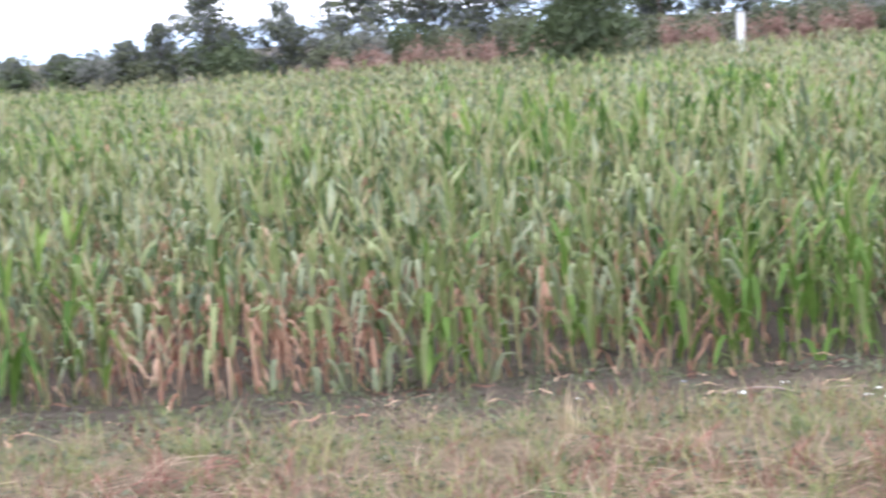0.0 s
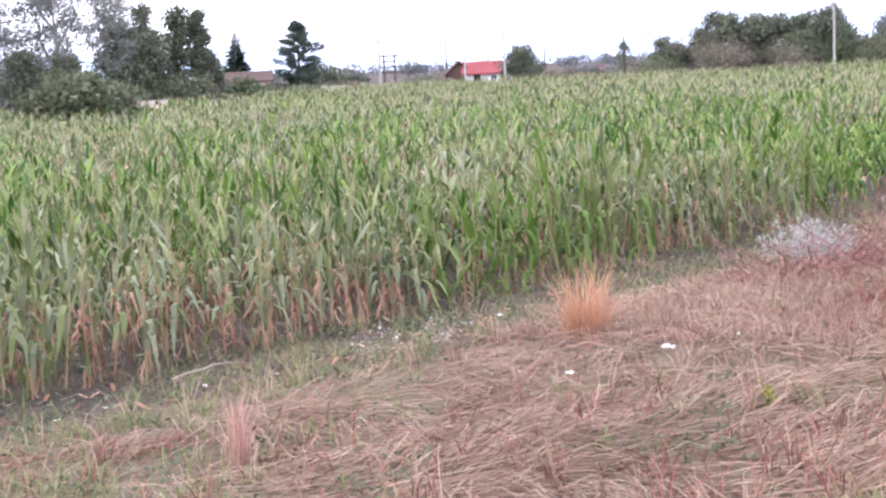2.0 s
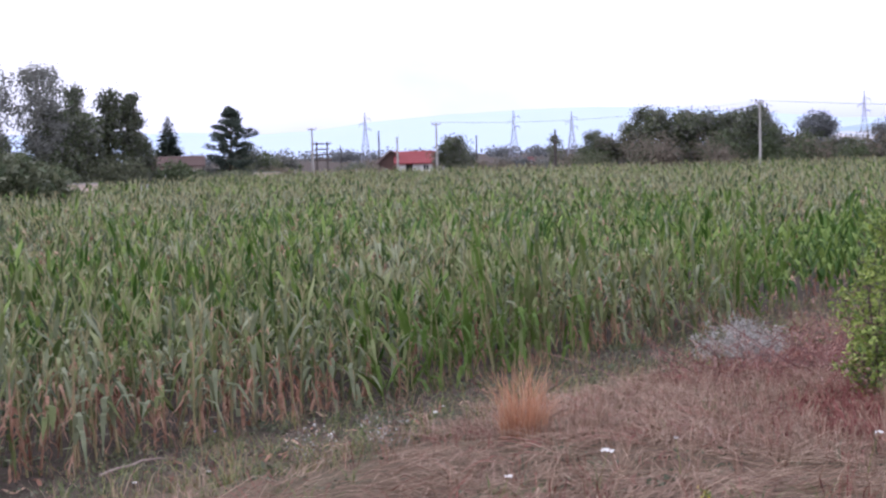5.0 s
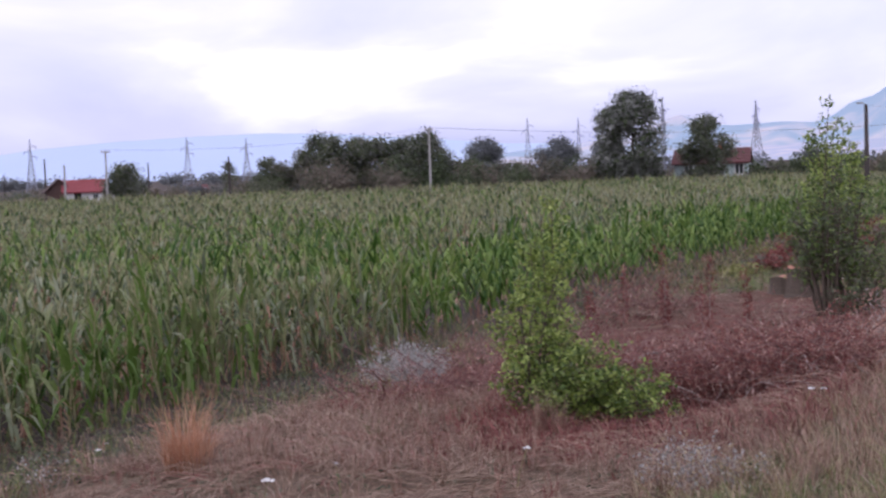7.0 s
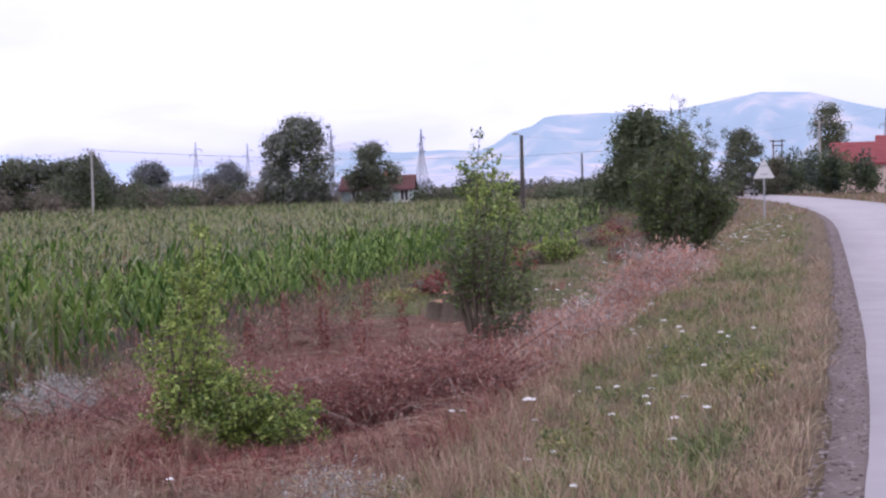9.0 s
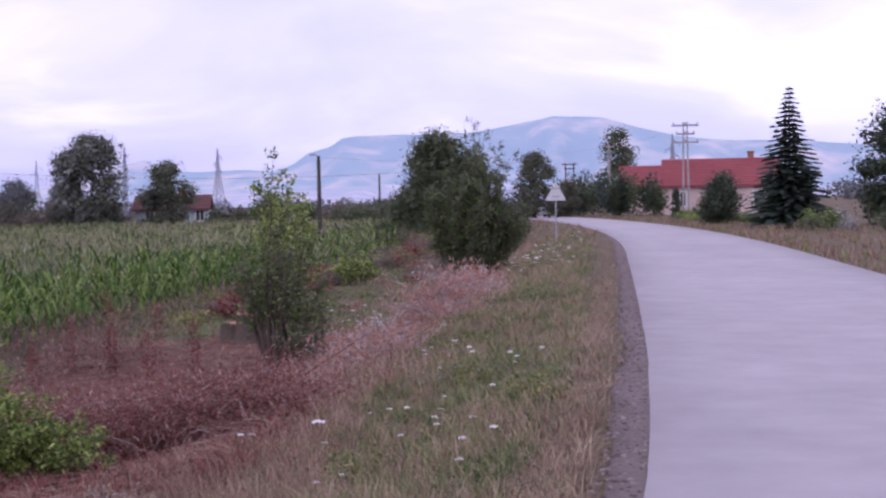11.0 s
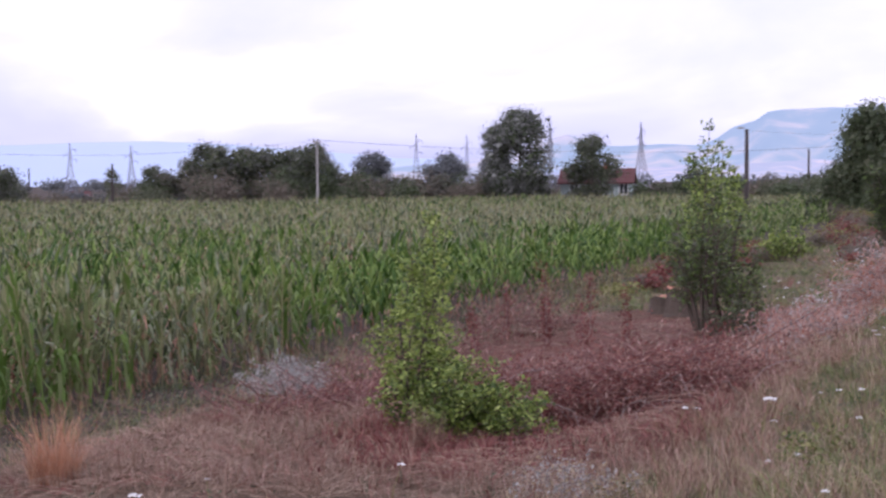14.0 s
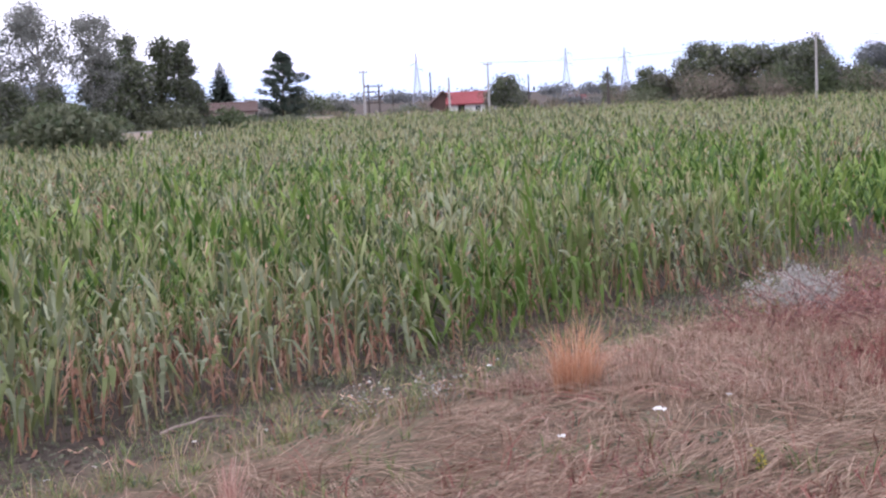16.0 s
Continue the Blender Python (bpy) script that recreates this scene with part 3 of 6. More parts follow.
def maize_height(x, y):
    h = 1.0 + 0.12 * noise.noise((x * 0.13, y * 0.13, 2.0)) - 0.22 * noise.noise((x * 0.55, y * 0.55, 5.0)) + 0.08 * noise.noise((x * 0.5, y * 0.5, 6.0))
    return h + 0.16 * max(0.0, min(1.0, (10 - y) / 8)) * (1 if x > -30 else 0.3)


def maize_dry(x, y):
    d = 0.38 + 0.4 * noise.noise((x * 0.06, y * 0.06, 21.0)) + 0.85 * noise.noise((x * 0.17, y * 0.17, 11.0)) + 0.5 * noise.noise((x * 0.55, y * 0.55, 5.0))
    if x > -14.5:
        d += -0.06 - 0.3 * max(0.0, min(1.0, (y - 24) / 6))
        d += 0.2 * math.exp(-((y - 10.6) / 2.4) ** 2)
    return d


def plant_field():
    rng = random.Random(5)
    near_kinds = [maize_kind(10 + k, d, b, 14, 4) for k, (d, b) in enumerate(MAIZE_SORTS)]
    mid_kinds = [maize_kind(30 + k, d, b, 7, 3, stalk=False, tassel=k > 1, wide=1.2) for k, (d, b) in enumerate(((0.0, -0.95), (0.0, -0.7), (0.05, -0.3), (0.1, 0.2), (0.2, 0.45), (0.3, 0.5), (0.5, 0.5), (0.9, 0.4)))]
    far_kinds = [maize_kind(50 + k, d, b, 4, 2, stalk=False, tassel=k > 0, wide=2.0) for k, (d, b) in enumerate(((0.0, -0.9), (0.05, -0.5), (0.1, 0.2), (0.2, 0.4), (0.3, 0.5), (0.45, 0.5), (0.6, 0.5), (0.8, 0.4)))]
    near, mid, far, front = [], [], [], []
    row = 0
    x0 = FIRST_ROW
    while x0 > -126:
        y = -46.0
        while y < 188:
            r = math.hypot(x0, y) + (40 if y < 0.45 * x0 - 3 else 0)
            step = 0.2 if r < 26 else (0.28 if r < 58 else 0.57)
            y += step * rng.uniform(0.7, 1.3)
            if not in_field(x0, y):
                continue
            x = x0 + rng.gauss(0, 0.09)
            if rng.random() < 0.06 + 0.35 * max(0.0, noise.noise((x0 * 0.6, y * 0.6, 31.0)) - 0.1) or (row == 0 and rng.random() < 0.03):
                continue
            k = int(max(0, min(7, maize_dry(x, y) * 8 + rng.gauss(0, 0.8) + 0.6 - (3.2 if y > 19 and x > -16.5 else 0))))
            if row < 5 and y < 24:
                patch = 0.1 + 0.65 * math.exp(-((y - 10.2) / 3.0) ** 2) * max(0.0, 0.5 + 1.3 * noise.noise((x * 0.9, y * 0.9, 1.0))) + 0.35 * math.exp(-((y + 2.8) / 1.6) ** 2)
                k = rng.choice((6, 7, 7)) if rng.random() < patch else min(k, 5)
            p = (k, x, y, ground_z(x, y) - 0.01, rng.uniform(0, 6.28), 1.0 + rng.gauss(0, 0.05), maize_height(x, y) * (1 + rng.gauss(0, 0.13)) * (0.74 if k > 5 else 1), rng.gauss(0, 0.06), rng.gauss(0, 0.06))
            if row == 0 and -2.5 < y < 24:
                front.append(p)
            elif r < 26:
                near.append(p)
            elif r < 58:
                mid.append(p)
            else:
                far.append(p)
        row += 1
        x0 -= 0.72 if x0 > -60 else 0.85
    stuff("maize_crop", scattered("maize_crop", near_kinds, near, MAIZE), "stunted green maize crop with browned lower leaves", "maize crop")
    stuff("maize_crop", scattered("maize_crop_mid", mid_kinds, mid, MAIZE), "dense maize crop in rows, dull green with tan tassels", "maize crop")
    stuff("maize_crop", scattered("maize_crop_far", far_kinds, far, MAIZE), "maize crop stretching to the far hedges", "maize crop")
    return front


FRONT = plant_field()
MAIZE_LABELS = ("green maize plant at the field's edge", "green maize plant with a few dry leaves", "grey-green maize plant with drooping leaves",
                "maize plant, grey-green above and browned below", "half-dried maize plant with tan lower leaves", "withering maize plant with orange-brown leaves",
                "mostly dry orange-brown maize plant", "dead dry orange-brown maize plant")


def maize_thing(k, seed, dryness, blue, place):
    """One maize plant with its stalk, leaves and tassel as parts."""
    rng = random.Random(seed)
    plant = thing("maize_plant", place, MAIZE_LABELS[k], "maize plant", "maize plants of the first row")
    st = Mesh()
    st.tube([(0, 0, -0.03), (0.006, 0, 0.35), (0.01, 0.004, 0.7), (0.004, 0.01, 1.05), (0, 0.01, 1.32)], [0.015, 0.014, 0.012, 0.009, 0.005], 5, 0)
    part("stalk", st.data("stalk", [CORN_DRY if dryness > 0.5 else CORN_STALK]), plant)
    for z, az, le, w, s, b, mat in maize_plan(seed, dryness, blue, 15):
        lf = Mesh()
        maize_leaf(lf, rng, z, az, le, w, s, b, 6, mat)
        lf.m = [0] * len(lf.f)
        part("dry_leaf" if mat == 2 else "leaf", lf.data("maize_leaf", [MAIZE[mat]]), plant)
    ta = Mesh()
    for q in range(4):
        az = rng.uniform(0, 6.28)
        ta.tube([(0, 0, 1.28), (0.03 * math.cos(az), 0.03 * math.sin(az), 1.4), (0.09 * math.cos(az), 0.09 * math.sin(az), 1.5)], [0.006, 0.006, 0.003], 3, 0)
    part("tassel", ta.data("tassel", [TASSEL]), plant)
    return plant


def plant_front():
    made = {}
    for n, (k, x, y, z, turn, size, tall, lx, ly) in enumerate(FRONT[:170]):
        m = pose(x, y, z, math.degrees(-ly), math.degrees(lx), math.degrees(turn))
        sort = (k, n % 3)
        if sort not in made:
            d, b = MAIZE_SORTS[int(k)]
            made[sort] = maize_thing(k, 70 + int(k) + 10 * (n % 3), d, b, (x, y, z))
            made[sort].matrix_basis = m
            made[sort].scale = (1.0, 1.0, min(1.0, tall))
        else:
            c = copy_thing(made[sort], m)
            c.scale = (size, size, size * tall)


plant_front()


# ---- grass and weeds ----
GREENS = [STRAW, GRASS_OLIVE, GRASS_GREEN, WEED_GREY, DEAD_RED, STRAW_ORANGE, STRAW_PALE, DEAD_PINK]


def tuft_kind(seed, mat, n, height, splay, width=0.007, flat=False, second=None):
    rng = random.Random(seed)
    me = Mesh()
    for k in range(n):
        az, r0 = rng.uniform(0, 6.28), rng.uniform(0, 0.1)
        x, y = r0 * math.cos(az), r0 * math.sin(az)
        h = height * rng.uniform(0.55, 1.2)
        out = splay * rng.uniform(0.3, 1.3) * h
        b = az + rng.gauss(0, 0.8)
        side = (-math.sin(b), math.cos(b), rng.uniform(-0.3, 0.3))
        if flat:
            le, b = rng.uniform(0.3, 0.85), rng.gauss(0.0, 0.45)
            z1, z2 = rng.uniform(0.03, 0.16), rng.uniform(0.0, 0.1)
            x, y = rng.gauss(0, 0.12), rng.gauss(0, 0.12)
            pts = [(x, y, 0.02), (x + le * 0.5 * math.cos(b), y + le * 0.5 * math.sin(b), z1), (x + le * math.cos(b), y + le * math.sin(b), z2)]
            side = (-math.sin(b), math.cos(b), rng.uniform(-0.6, 0.6))
        else:
            pts = [(x, y, -0.02), (x + out * 0.35 * math.cos(b), y + out * 0.35 * math.sin(b), h * 0.6), (x + out * math.cos(b), y + out * math.sin(b), h * rng.uniform(0.85, 1.0))]
        me.ribbon(pts, [width, width * 0.85, width * 0.3], [side] * 3, second if second is not None and rng.random() < 0.4 else mat)
    return me.arrays()


def weed_kind(seed, mat, n, height, leaf):
    """A low leafy weed: short stems with small leaves."""
    rng = np.random.default_rng(seed)
    c = np.stack([rng.normal(0, 0.09, n), rng.normal(0, 0.09, n), np.abs(rng.normal(0, height, n)) + 0.01], 1)
    v, f = leaves(rng, c, leaf)
    return v.astype(np.float32), f.astype(np.int32), np.full(n, mat, dtype=np.int32)


def zone(x, y, rng):
    """Kind of tuft and how tall it stands, by place on the bank."""
    n = noise.noise((x * 0.35, y * 0.35, 9.0))
    n2 = noise.noise((x * 1.1, y * 1.1, 2.0))
    d = road_left(y) - x
    if x < -10.6 + 0.6 * n:
        return (rng.choice((4, 4, 9, 9, 2, 2, 8)), 0.8) if rng.random() < 0.8 + 0.3 * n2 else None
    if x < -9.2 + 0.5 * n2 and y < 20:
        return rng.choice((1, 2, 2, 0, 9, 4, 1)), 0.75
    if y < 5.5 + 2 * n and x < -6:
        return rng.choice((2, 1, 10, 5, 4, 9, 1, 2, 3)), 0.8
    if y > 10.6 + 1.5 * n and d > 5.0 and y < 31:
        if y < 18:
            return rng.choice((14, 14, 10, 8, 14, 10, 14) if x > -6.4 + n2 or y > 14 + n2 else (3, 3, 13, 8, 9, 0, 2, 10)), 0.8
        return (rng.choice((10, 10, 3, 8)), 0.45) if rng.random() < (0.2 if -8.6 < x < -4.6 else 0.7) else None
    if y > 9.3 + 1.2 * n and -9 < x < -3.4 + n and y < 13.6:
        return rng.choice((3, 3, 10, 3, 8, 0, 13, 9)), 0.85
    if -9.8 < x < -3.4 + n and y < 13.6 + 1.5 * n:
        return (rng.choice((3, 3, 3, 10, 3, 10, 5)), 1.0) if n2 > -0.1 else (rng.choice((3, 10, 10, 2, 9, 4)), 0.8)
    if y >= 25 and d > 4.2:
        return rng.choice((2, 2, 2, 1, 2, 9) if n + n2 > -0.35 else (0, 1, 5, 1, 0)), 0.7
    if d < 0.75:
        return rng.choice((0, 11, 13, 11, 7)), 0.5
    if x < -1.9 + 0.5 * n2 and 10.5 < y < 20:
        return rng.choice((13, 5, 13, 11, 7, 13)), 0.9
    if n + 0.6 * n2 > 0.08:
        return rng.choice((2, 12, 12, 1, 9, 2, 12)), 0.85
    if x < -1.5 + 0.9 * n2 and y > 9:
        return rng.choice((13, 11, 13, 5, 0, 13, 11)), 0.9
    return rng.choice((1, 11, 12, 6, 13, 7, 7, 2, 12)), 0.8


def plant_grass():
    rng = random.Random(21)
    kinds = [tuft_kind(1, 0, 8, 0.28, 0.8, width=0.006), tuft_kind(2, 1, 8, 0.24, 0.9, width=0.007, second=0), tuft_kind(3, 2, 8, 0.18, 1.0, width=0.009), tuft_kind(4, 0, 11, 0.2, 0.5, width=0.007, flat=True),
             weed_kind(5, 3, 16, 0.05, 0.045), tuft_kind(6, 4, 8, 0.26, 0.9, width=0.008, second=0), tuft_kind(7, 1, 8, 0.26, 0.8, width=0.005, second=6), tuft_kind(8, 6, 8, 0.24, 0.7, width=0.005, second=0),
             tuft_kind(9, 4, 8, 0.25, 0.5, second=3), weed_kind(10, 3, 14, 0.06, 0.05), tuft_kind(11, 4, 11, 0.2, 0.5, width=0.008, flat=True, second=0),
             tuft_kind(12, 6, 9, 0.27, 0.8, width=0.005, second=0), tuft_kind(13, 2, 10, 0.15, 1.2, width=0.007, second=1), tuft_kind(14, 7, 9, 0.28, 0.9, width=0.005, second=0),
             tuft_kind(15, 4, 10, 0.26, 1.1, width=0.006)]
    out = []
    tries = 0
    while tries < 24000:
        tries += 1
        # more tries close to the camera
        r = 5.2 + 70 * rng.random() ** 2.4
        a = radians(rng.uniform(-112, 6))
        x, y = r * math.sin(a), r * math.cos(a)
        d = road_left(y) - x
        if x < FIRST_ROW - 0.5 or d < 0.32 or len(out) > 13000:
            continue
        z = zone(x, y, rng)
        if z is None or (r > 24 and rng.random() < 0.35):
            continue
        big = 1.0 if r < 16 else (1.25 if r < 30 else 1.7)
        out.append((z[0], x, y, ground_z(x, y), rng.uniform(0, 6.28) if z[0] not in (3, 10) else 0.4 + 3.2 * noise.noise((x * 0.45, y * 0.45, 3.0)) + rng.gauss(0, 0.4), big * rng.uniform(0.75, 1.2), z[1] * rng.uniform(0.75, 1.15) / big ** 0.5, rng.gauss(0, 0.08), rng.gauss(0, 0.08)))
    for _ in range(4200):
        y = 24 + 44 * rng.random() ** 1.3
        x = road_left(y) - 1.0 - 11.5 * rng.random()
        if x < FIRST_ROW - 0.2:
            continue
        z = zone(x, y, rng)
        if z is None:
            continue
        out.append((z[0], x, y, ground_z(x, y), rng.uniform(0, 6.28), rng.uniform(1.2, 1.9), z[1] * rng.uniform(0.6, 0.95), 0, 0))
    for _ in range(3400):
        y = 6.5 + 20 * rng.random() ** 1.4
        x = road_left(y) - 0.4 - 3.2 * rng.random()
        k, h = zone(x, y, rng) or (11, 0.6)
        out.append((rng.choice((k, k, k, 12, 7)), x, y, ground_z(x, y), rng.uniform(0, 6.28), rng.uniform(0.7, 1.15), h * rng.uniform(0.6, 1.0), rng.gauss(0, 0.15), rng.gauss(0, 0.15)))
    for _ in range(1800):
        a, r = rng.uniform(0, 6.28), 1.6 + 4.0 * rng.random()
        x, y = r * math.sin(a), r * math.cos(a)
        if road_left(y) - x > 0.5:
            out.append((rng.choice((0, 1, 2, 7)), x, y, ground_z(x, y), rng.uniform(0, 6.28), 1.0, rng.uniform(0.5, 0.8), 0, 0))
    for _ in range(2000):
        x, y = rng.uniform(-9.6, -2.6), 10.4 + 4.8 * rng.random()
        out.append((rng.choice((14, 10, 14, 8, 10, 5, 14) if (y > 12.0 and x > -6.8) or (y > 11.1 and x > -5.6) else (3, 10, 0, 3, 13, 13)), x, y, ground_z(x, y), rng.uniform(0, 6.28), rng.uniform(0.8, 1.2), rng.uniform(0.5, 0.95), rng.gauss(0, 0.15), rng.gauss(0, 0.15)))
    for _ in range(4400):
        y = -14 + 78 * rng.random()
        x = -12.6 + 3.2 * rng.random() ** 1.3
        if y < 8.5 and x < -10.3 and rng.random() < 0.85:
            continue
        k = rng.choice((4, 4, 9, 9, 2, 1, 1, 0, 8))
        out.append((k, x, y, ground_z(x, y), rng.uniform(0, 6.28), rng.uniform(0.8, 1.4) * (1.5 if y > 34 else 1), rng.uniform(0.5, 1.0), 0, 0))
    stuff("roadside_grass", scattered("roadside_grass", kinds, out, GREENS), "dry tan and olive roadside grass, partly flattened like hay", "grass")


plant_grass()


def verge_grass():
    """Short dry grass on the far side of the road and along its bend."""
    rng = random.Random(33)
    kinds = [tuft_kind(41, 0, 8, 0.22, 0.5, width=0.02), tuft_kind(42, 1, 8, 0.2, 0.5, width=0.02)]
    out = []
    for _ in range(1900):
        y = rng.uniform(18, 128)
        side = rng.random() < 0.75
        x = road_left(y) + 5.05 + rng.random() ** 1.6 * 9 if side else road_left(y) - rng.uniform(0.3, 5)
        if not side and y < 60:
            continue
        out.append((rng.choice((0, 0, 1)), x, y, ground_z(x, y), rng.uniform(0, 6.28), rng.uniform(0.8, 1.5), rng.uniform(0.6, 1.1), 0, 0))
    stuff("verge_grass", scattered("verge_grass", kinds, out, GREENS), "short dry grass on the verge across the road", "grass")


verge_grass()


def pebbles():
    rng = random.Random(8)
    me = Mesh()
    me.box(-0.5, -0.5, -0.3, 0.5, 0.5, 0.3)
    v, f, m = me.arrays()
    v2 = v.copy()
    v2[4:, :2] *= 0.6
    v3 = v.copy()
    v3[:, 0] *= 1.5
    v3[4:, :2] *= 0.75
    out = []
    for _ in range(1800):
        y = 5 + 35 * rng.random() ** 1.7
        x = road_left(y) - 0.3 + rng.random() * 0.3
        out.append((rng.randrange(2), x, y, 1.615, rng.uniform(0, 6.28), rng.uniform(0.008, 0.026) * (1.6 if rng.random() < 0.04 else 1), 1.0, 0, 0))
    stuff("gravel", scattered("gravel", [(v2, f, m), (v3, f, m)], out, [PEBBLE]), "loose grey gravel along the asphalt edge", "gravel")


pebbles()


def field_litter():
    """Broken dry leaves and clods on the bare soil between the crop and the grass."""
    rng = random.Random(61)
    leaf = Mesh()
    leaf.ribbon([(-0.5, 0, 0.05), (-0.15, 0.05, 0.16), (0.2, 0.0, 0.06), (0.5, -0.08, 0.1)], [0.06, 0.12, 0.11, 0.03], [(0, 1, 0.3), (0, 1, -0.1), (0, 1, 0.2), (0, 1, 0)], 0)
    clod = Mesh()
    clod.box(-0.5, -0.42, -0.3, 0.5, 0.42, 0.35, 1)
    v, f, m = clod.arrays()
    v[4:, :2] *= 0.55
    v[::3] *= 0.85
    out = []
    for _ in range(900):
        x, y = -12.3 + 1.9 * rng.random(), -6 + 20 * rng.random()
        if rng.random() < 0.2:
            out.append((0, x, y, ground_z(x, y), rng.uniform(0, 6.28), rng.uniform(0.12, 0.4), 1.0, 0, 0))
        else:
            out.append((1, x, y, ground_z(x, y), rng.uniform(0, 6.28), rng.uniform(0.03, 0.11), 1.0, 0, 0))
    stuff("field_litter", scattered("field_litter", [leaf.arrays(), (v, f, m)], out, [CORN_DRY, CLOD]), "dry leaf scraps and soil clods at the crop's edge", "plant litter")


field_litter()


# ---- shrubs and trees ----
def bent(rng, a, b, sag, n=5):
    a, b = Vector(a), Vector(b)
    w = Vector((rng.gauss(0, 1), rng.gauss(0, 1), rng.gauss(0, 0.5))) * sag * (b - a).length
    return [a.lerp(b, k / (n - 1)) + w * math.sin(math.pi * k / (n - 1)) for k in range(n)]


def shrub(name, place, stems, per_stem, leaf_size, spread, leaf_mats, label, category, seed, twigs=6, thick=0.02, bark=BARK, bare=0.3, droop=0.2, slim=0.55, turn=0.0, bark_label=""):
    """Stems from one root, each with side twigs that carry leaves. stems: foot x, y, tip x, y, z."""
    rng, nr = random.Random(seed), np.random.default_rng(seed)
    ob = thing(name, place, label, category, turn=turn)
    wood = Mesh()
    centres = []
    for fx, fy, tx, ty, tz in stems:
        pts = bent(rng, (fx, fy, -0.08), (tx, ty, tz), 0.06, 6)
        wood.tube(pts, [thick * (1 - 0.8 * k / 5) for k in range(6)], 5, 0)
        for t in range(twigs):
            u = bare + (1 - bare) * (t + rng.random()) / twigs
            i = min(4, int(u * 5))
            p = pts[i].lerp(pts[i + 1], u * 5 - i)
            le = spread * rng.uniform(0.7, 1.5) * (1.25 - 0.75 * u)
            az = rng.uniform(0, 6.28)
            q = p + Vector((math.cos(az) * le, math.sin(az) * le, le * rng.uniform(0.1, 0.9)))
            tw = bent(rng, p, q, 0.12, 4)
            wood.tube(tw, [thick * 0.3, thick * 0.25, thick * 0.18, thick * 0.1], 3, 0, cap=False)
            for _ in range(per_stem):
                w = rng.uniform(0.15, 1.05) * 3
                j = min(2, int(w))
                centres.append(tw[j].lerp(tw[j + 1], w - j) + Vector((rng.gauss(0, 1), rng.gauss(0, 1), rng.gauss(0, 1))) * spread * 0.2)
    tagged(part("stem_mass", wood.data("stem_mass", [bark]), ob, bark_label), kind="stuff")
    c = np.array([tuple(p) for p in centres])
    c[:, 2] = np.maximum(c[:, 2], 0.01)
    v, f = leaves(nr, c, leaf_size, droop=droop, slim=slim)
    m = nr.integers(0, len(leaf_mats), len(f))
    part("foliage", quads_data("foliage", v, f, m, leaf_mats), ob)
    return ob


def fan(rng, n, radius, low, high, foot=0.12, lean=(0, 0)):
    out = []
    for _ in range(n):
        a, r = rng.uniform(0, 6.28), radius * rng.random() ** 0.6
        out.append((foot * math.cos(a), foot * math.sin(a), r * math.cos(a) + lean[0], r * math.sin(a) + lean[1], rng.uniform(low, high) * (1 - 0.35 * (r / radius) ** 2)))
    return out


def at(x, y, dz=0.0):
    return x, y, ground_z(x, y) + dz


rg = random.Random(77)
# bright sapling thicket on the slope: one tall leader and a low mass leaning to the road
stems = [(0, 0, 0.18, 0.1, 2.8), (0, 0, 0.05, 0.12, 2.4), (0, 0, 0.0, -0.1, 2.2), (0, 0, 0.35, 0.1, 2.1), (0, 0, 0.12, 0.1, 2.65), (0.03, 0, 0.2, 0.05, 2.25), (-0.05, 0, -0.25, 0.0, 1.75), (0.05, 0.03, 0.3, 0.1, 1.85), (-0.1, 0.02, -0.5, 0.05, 1.3), (-0.06, -0.05, -0.25, -0.2, 1.45), (0.05, -0.05, 0.1, -0.2, 1.6), (0, 0, -0.05, 0.1, 2.0)]
shrub("sapling_shrub", at(-6.07, 13.91), [(a * 0.85, c * 0.85, d * 1.0, e * 0.85, f * 0.87) for a, c, d, e, f in stems], 38, 0.052, 0.22, [LIME, LIME, LIME, LIME_DARK], "bright yellow-green leafy sapling growing on the dry bank", "shrub", 3, twigs=11, thick=0.018, bare=0.12)
stems = [(0.0, 0, rg.uniform(0.1, 1.35), rg.uniform(-0.3, 0.3), 0) for _ in range(40)]
stems = [(a, b, c, d, 1.1 - 0.58 * c + rg.uniform(-0.15, 0.15)) for a, b, c, d, e in stems]
shrub("low_shrub", at(-5.8, 13.66), [(a * 0.85, c * 0.85, d * 1.0, e * 0.85, f * 0.88) for a, c, d, e, f in stems], 34, 0.046, 0.22, [LIME, LIME_DARK], "low bright green shrub leaning over dry brush", "shrub", 4, twigs=8, thick=0.014, bare=0.2)
stems = [(rg.uniform(-.2, .2), rg.uniform(-.2, .2), rg.uniform(-0.6, 0.6), rg.uniform(-0.35, 0.35), rg.uniform(0.35, 0.9)) for _ in range(12)]
shrub("low_shrub", at(-5.99, 13.71), [(a * 0.85, c * 0.85, d * 0.85, e * 0.85, f * 0.85) for a, c, d, e, f in stems], 26, 0.042, 0.2, [LIME_DARK, LIME_DARK, LIME, LEAF_OLIVE, DEAD_PINK], "mid-green shrub foot with a few browned leaves", "shrub", 5, twigs=8, thick=0.014, bare=0.1)
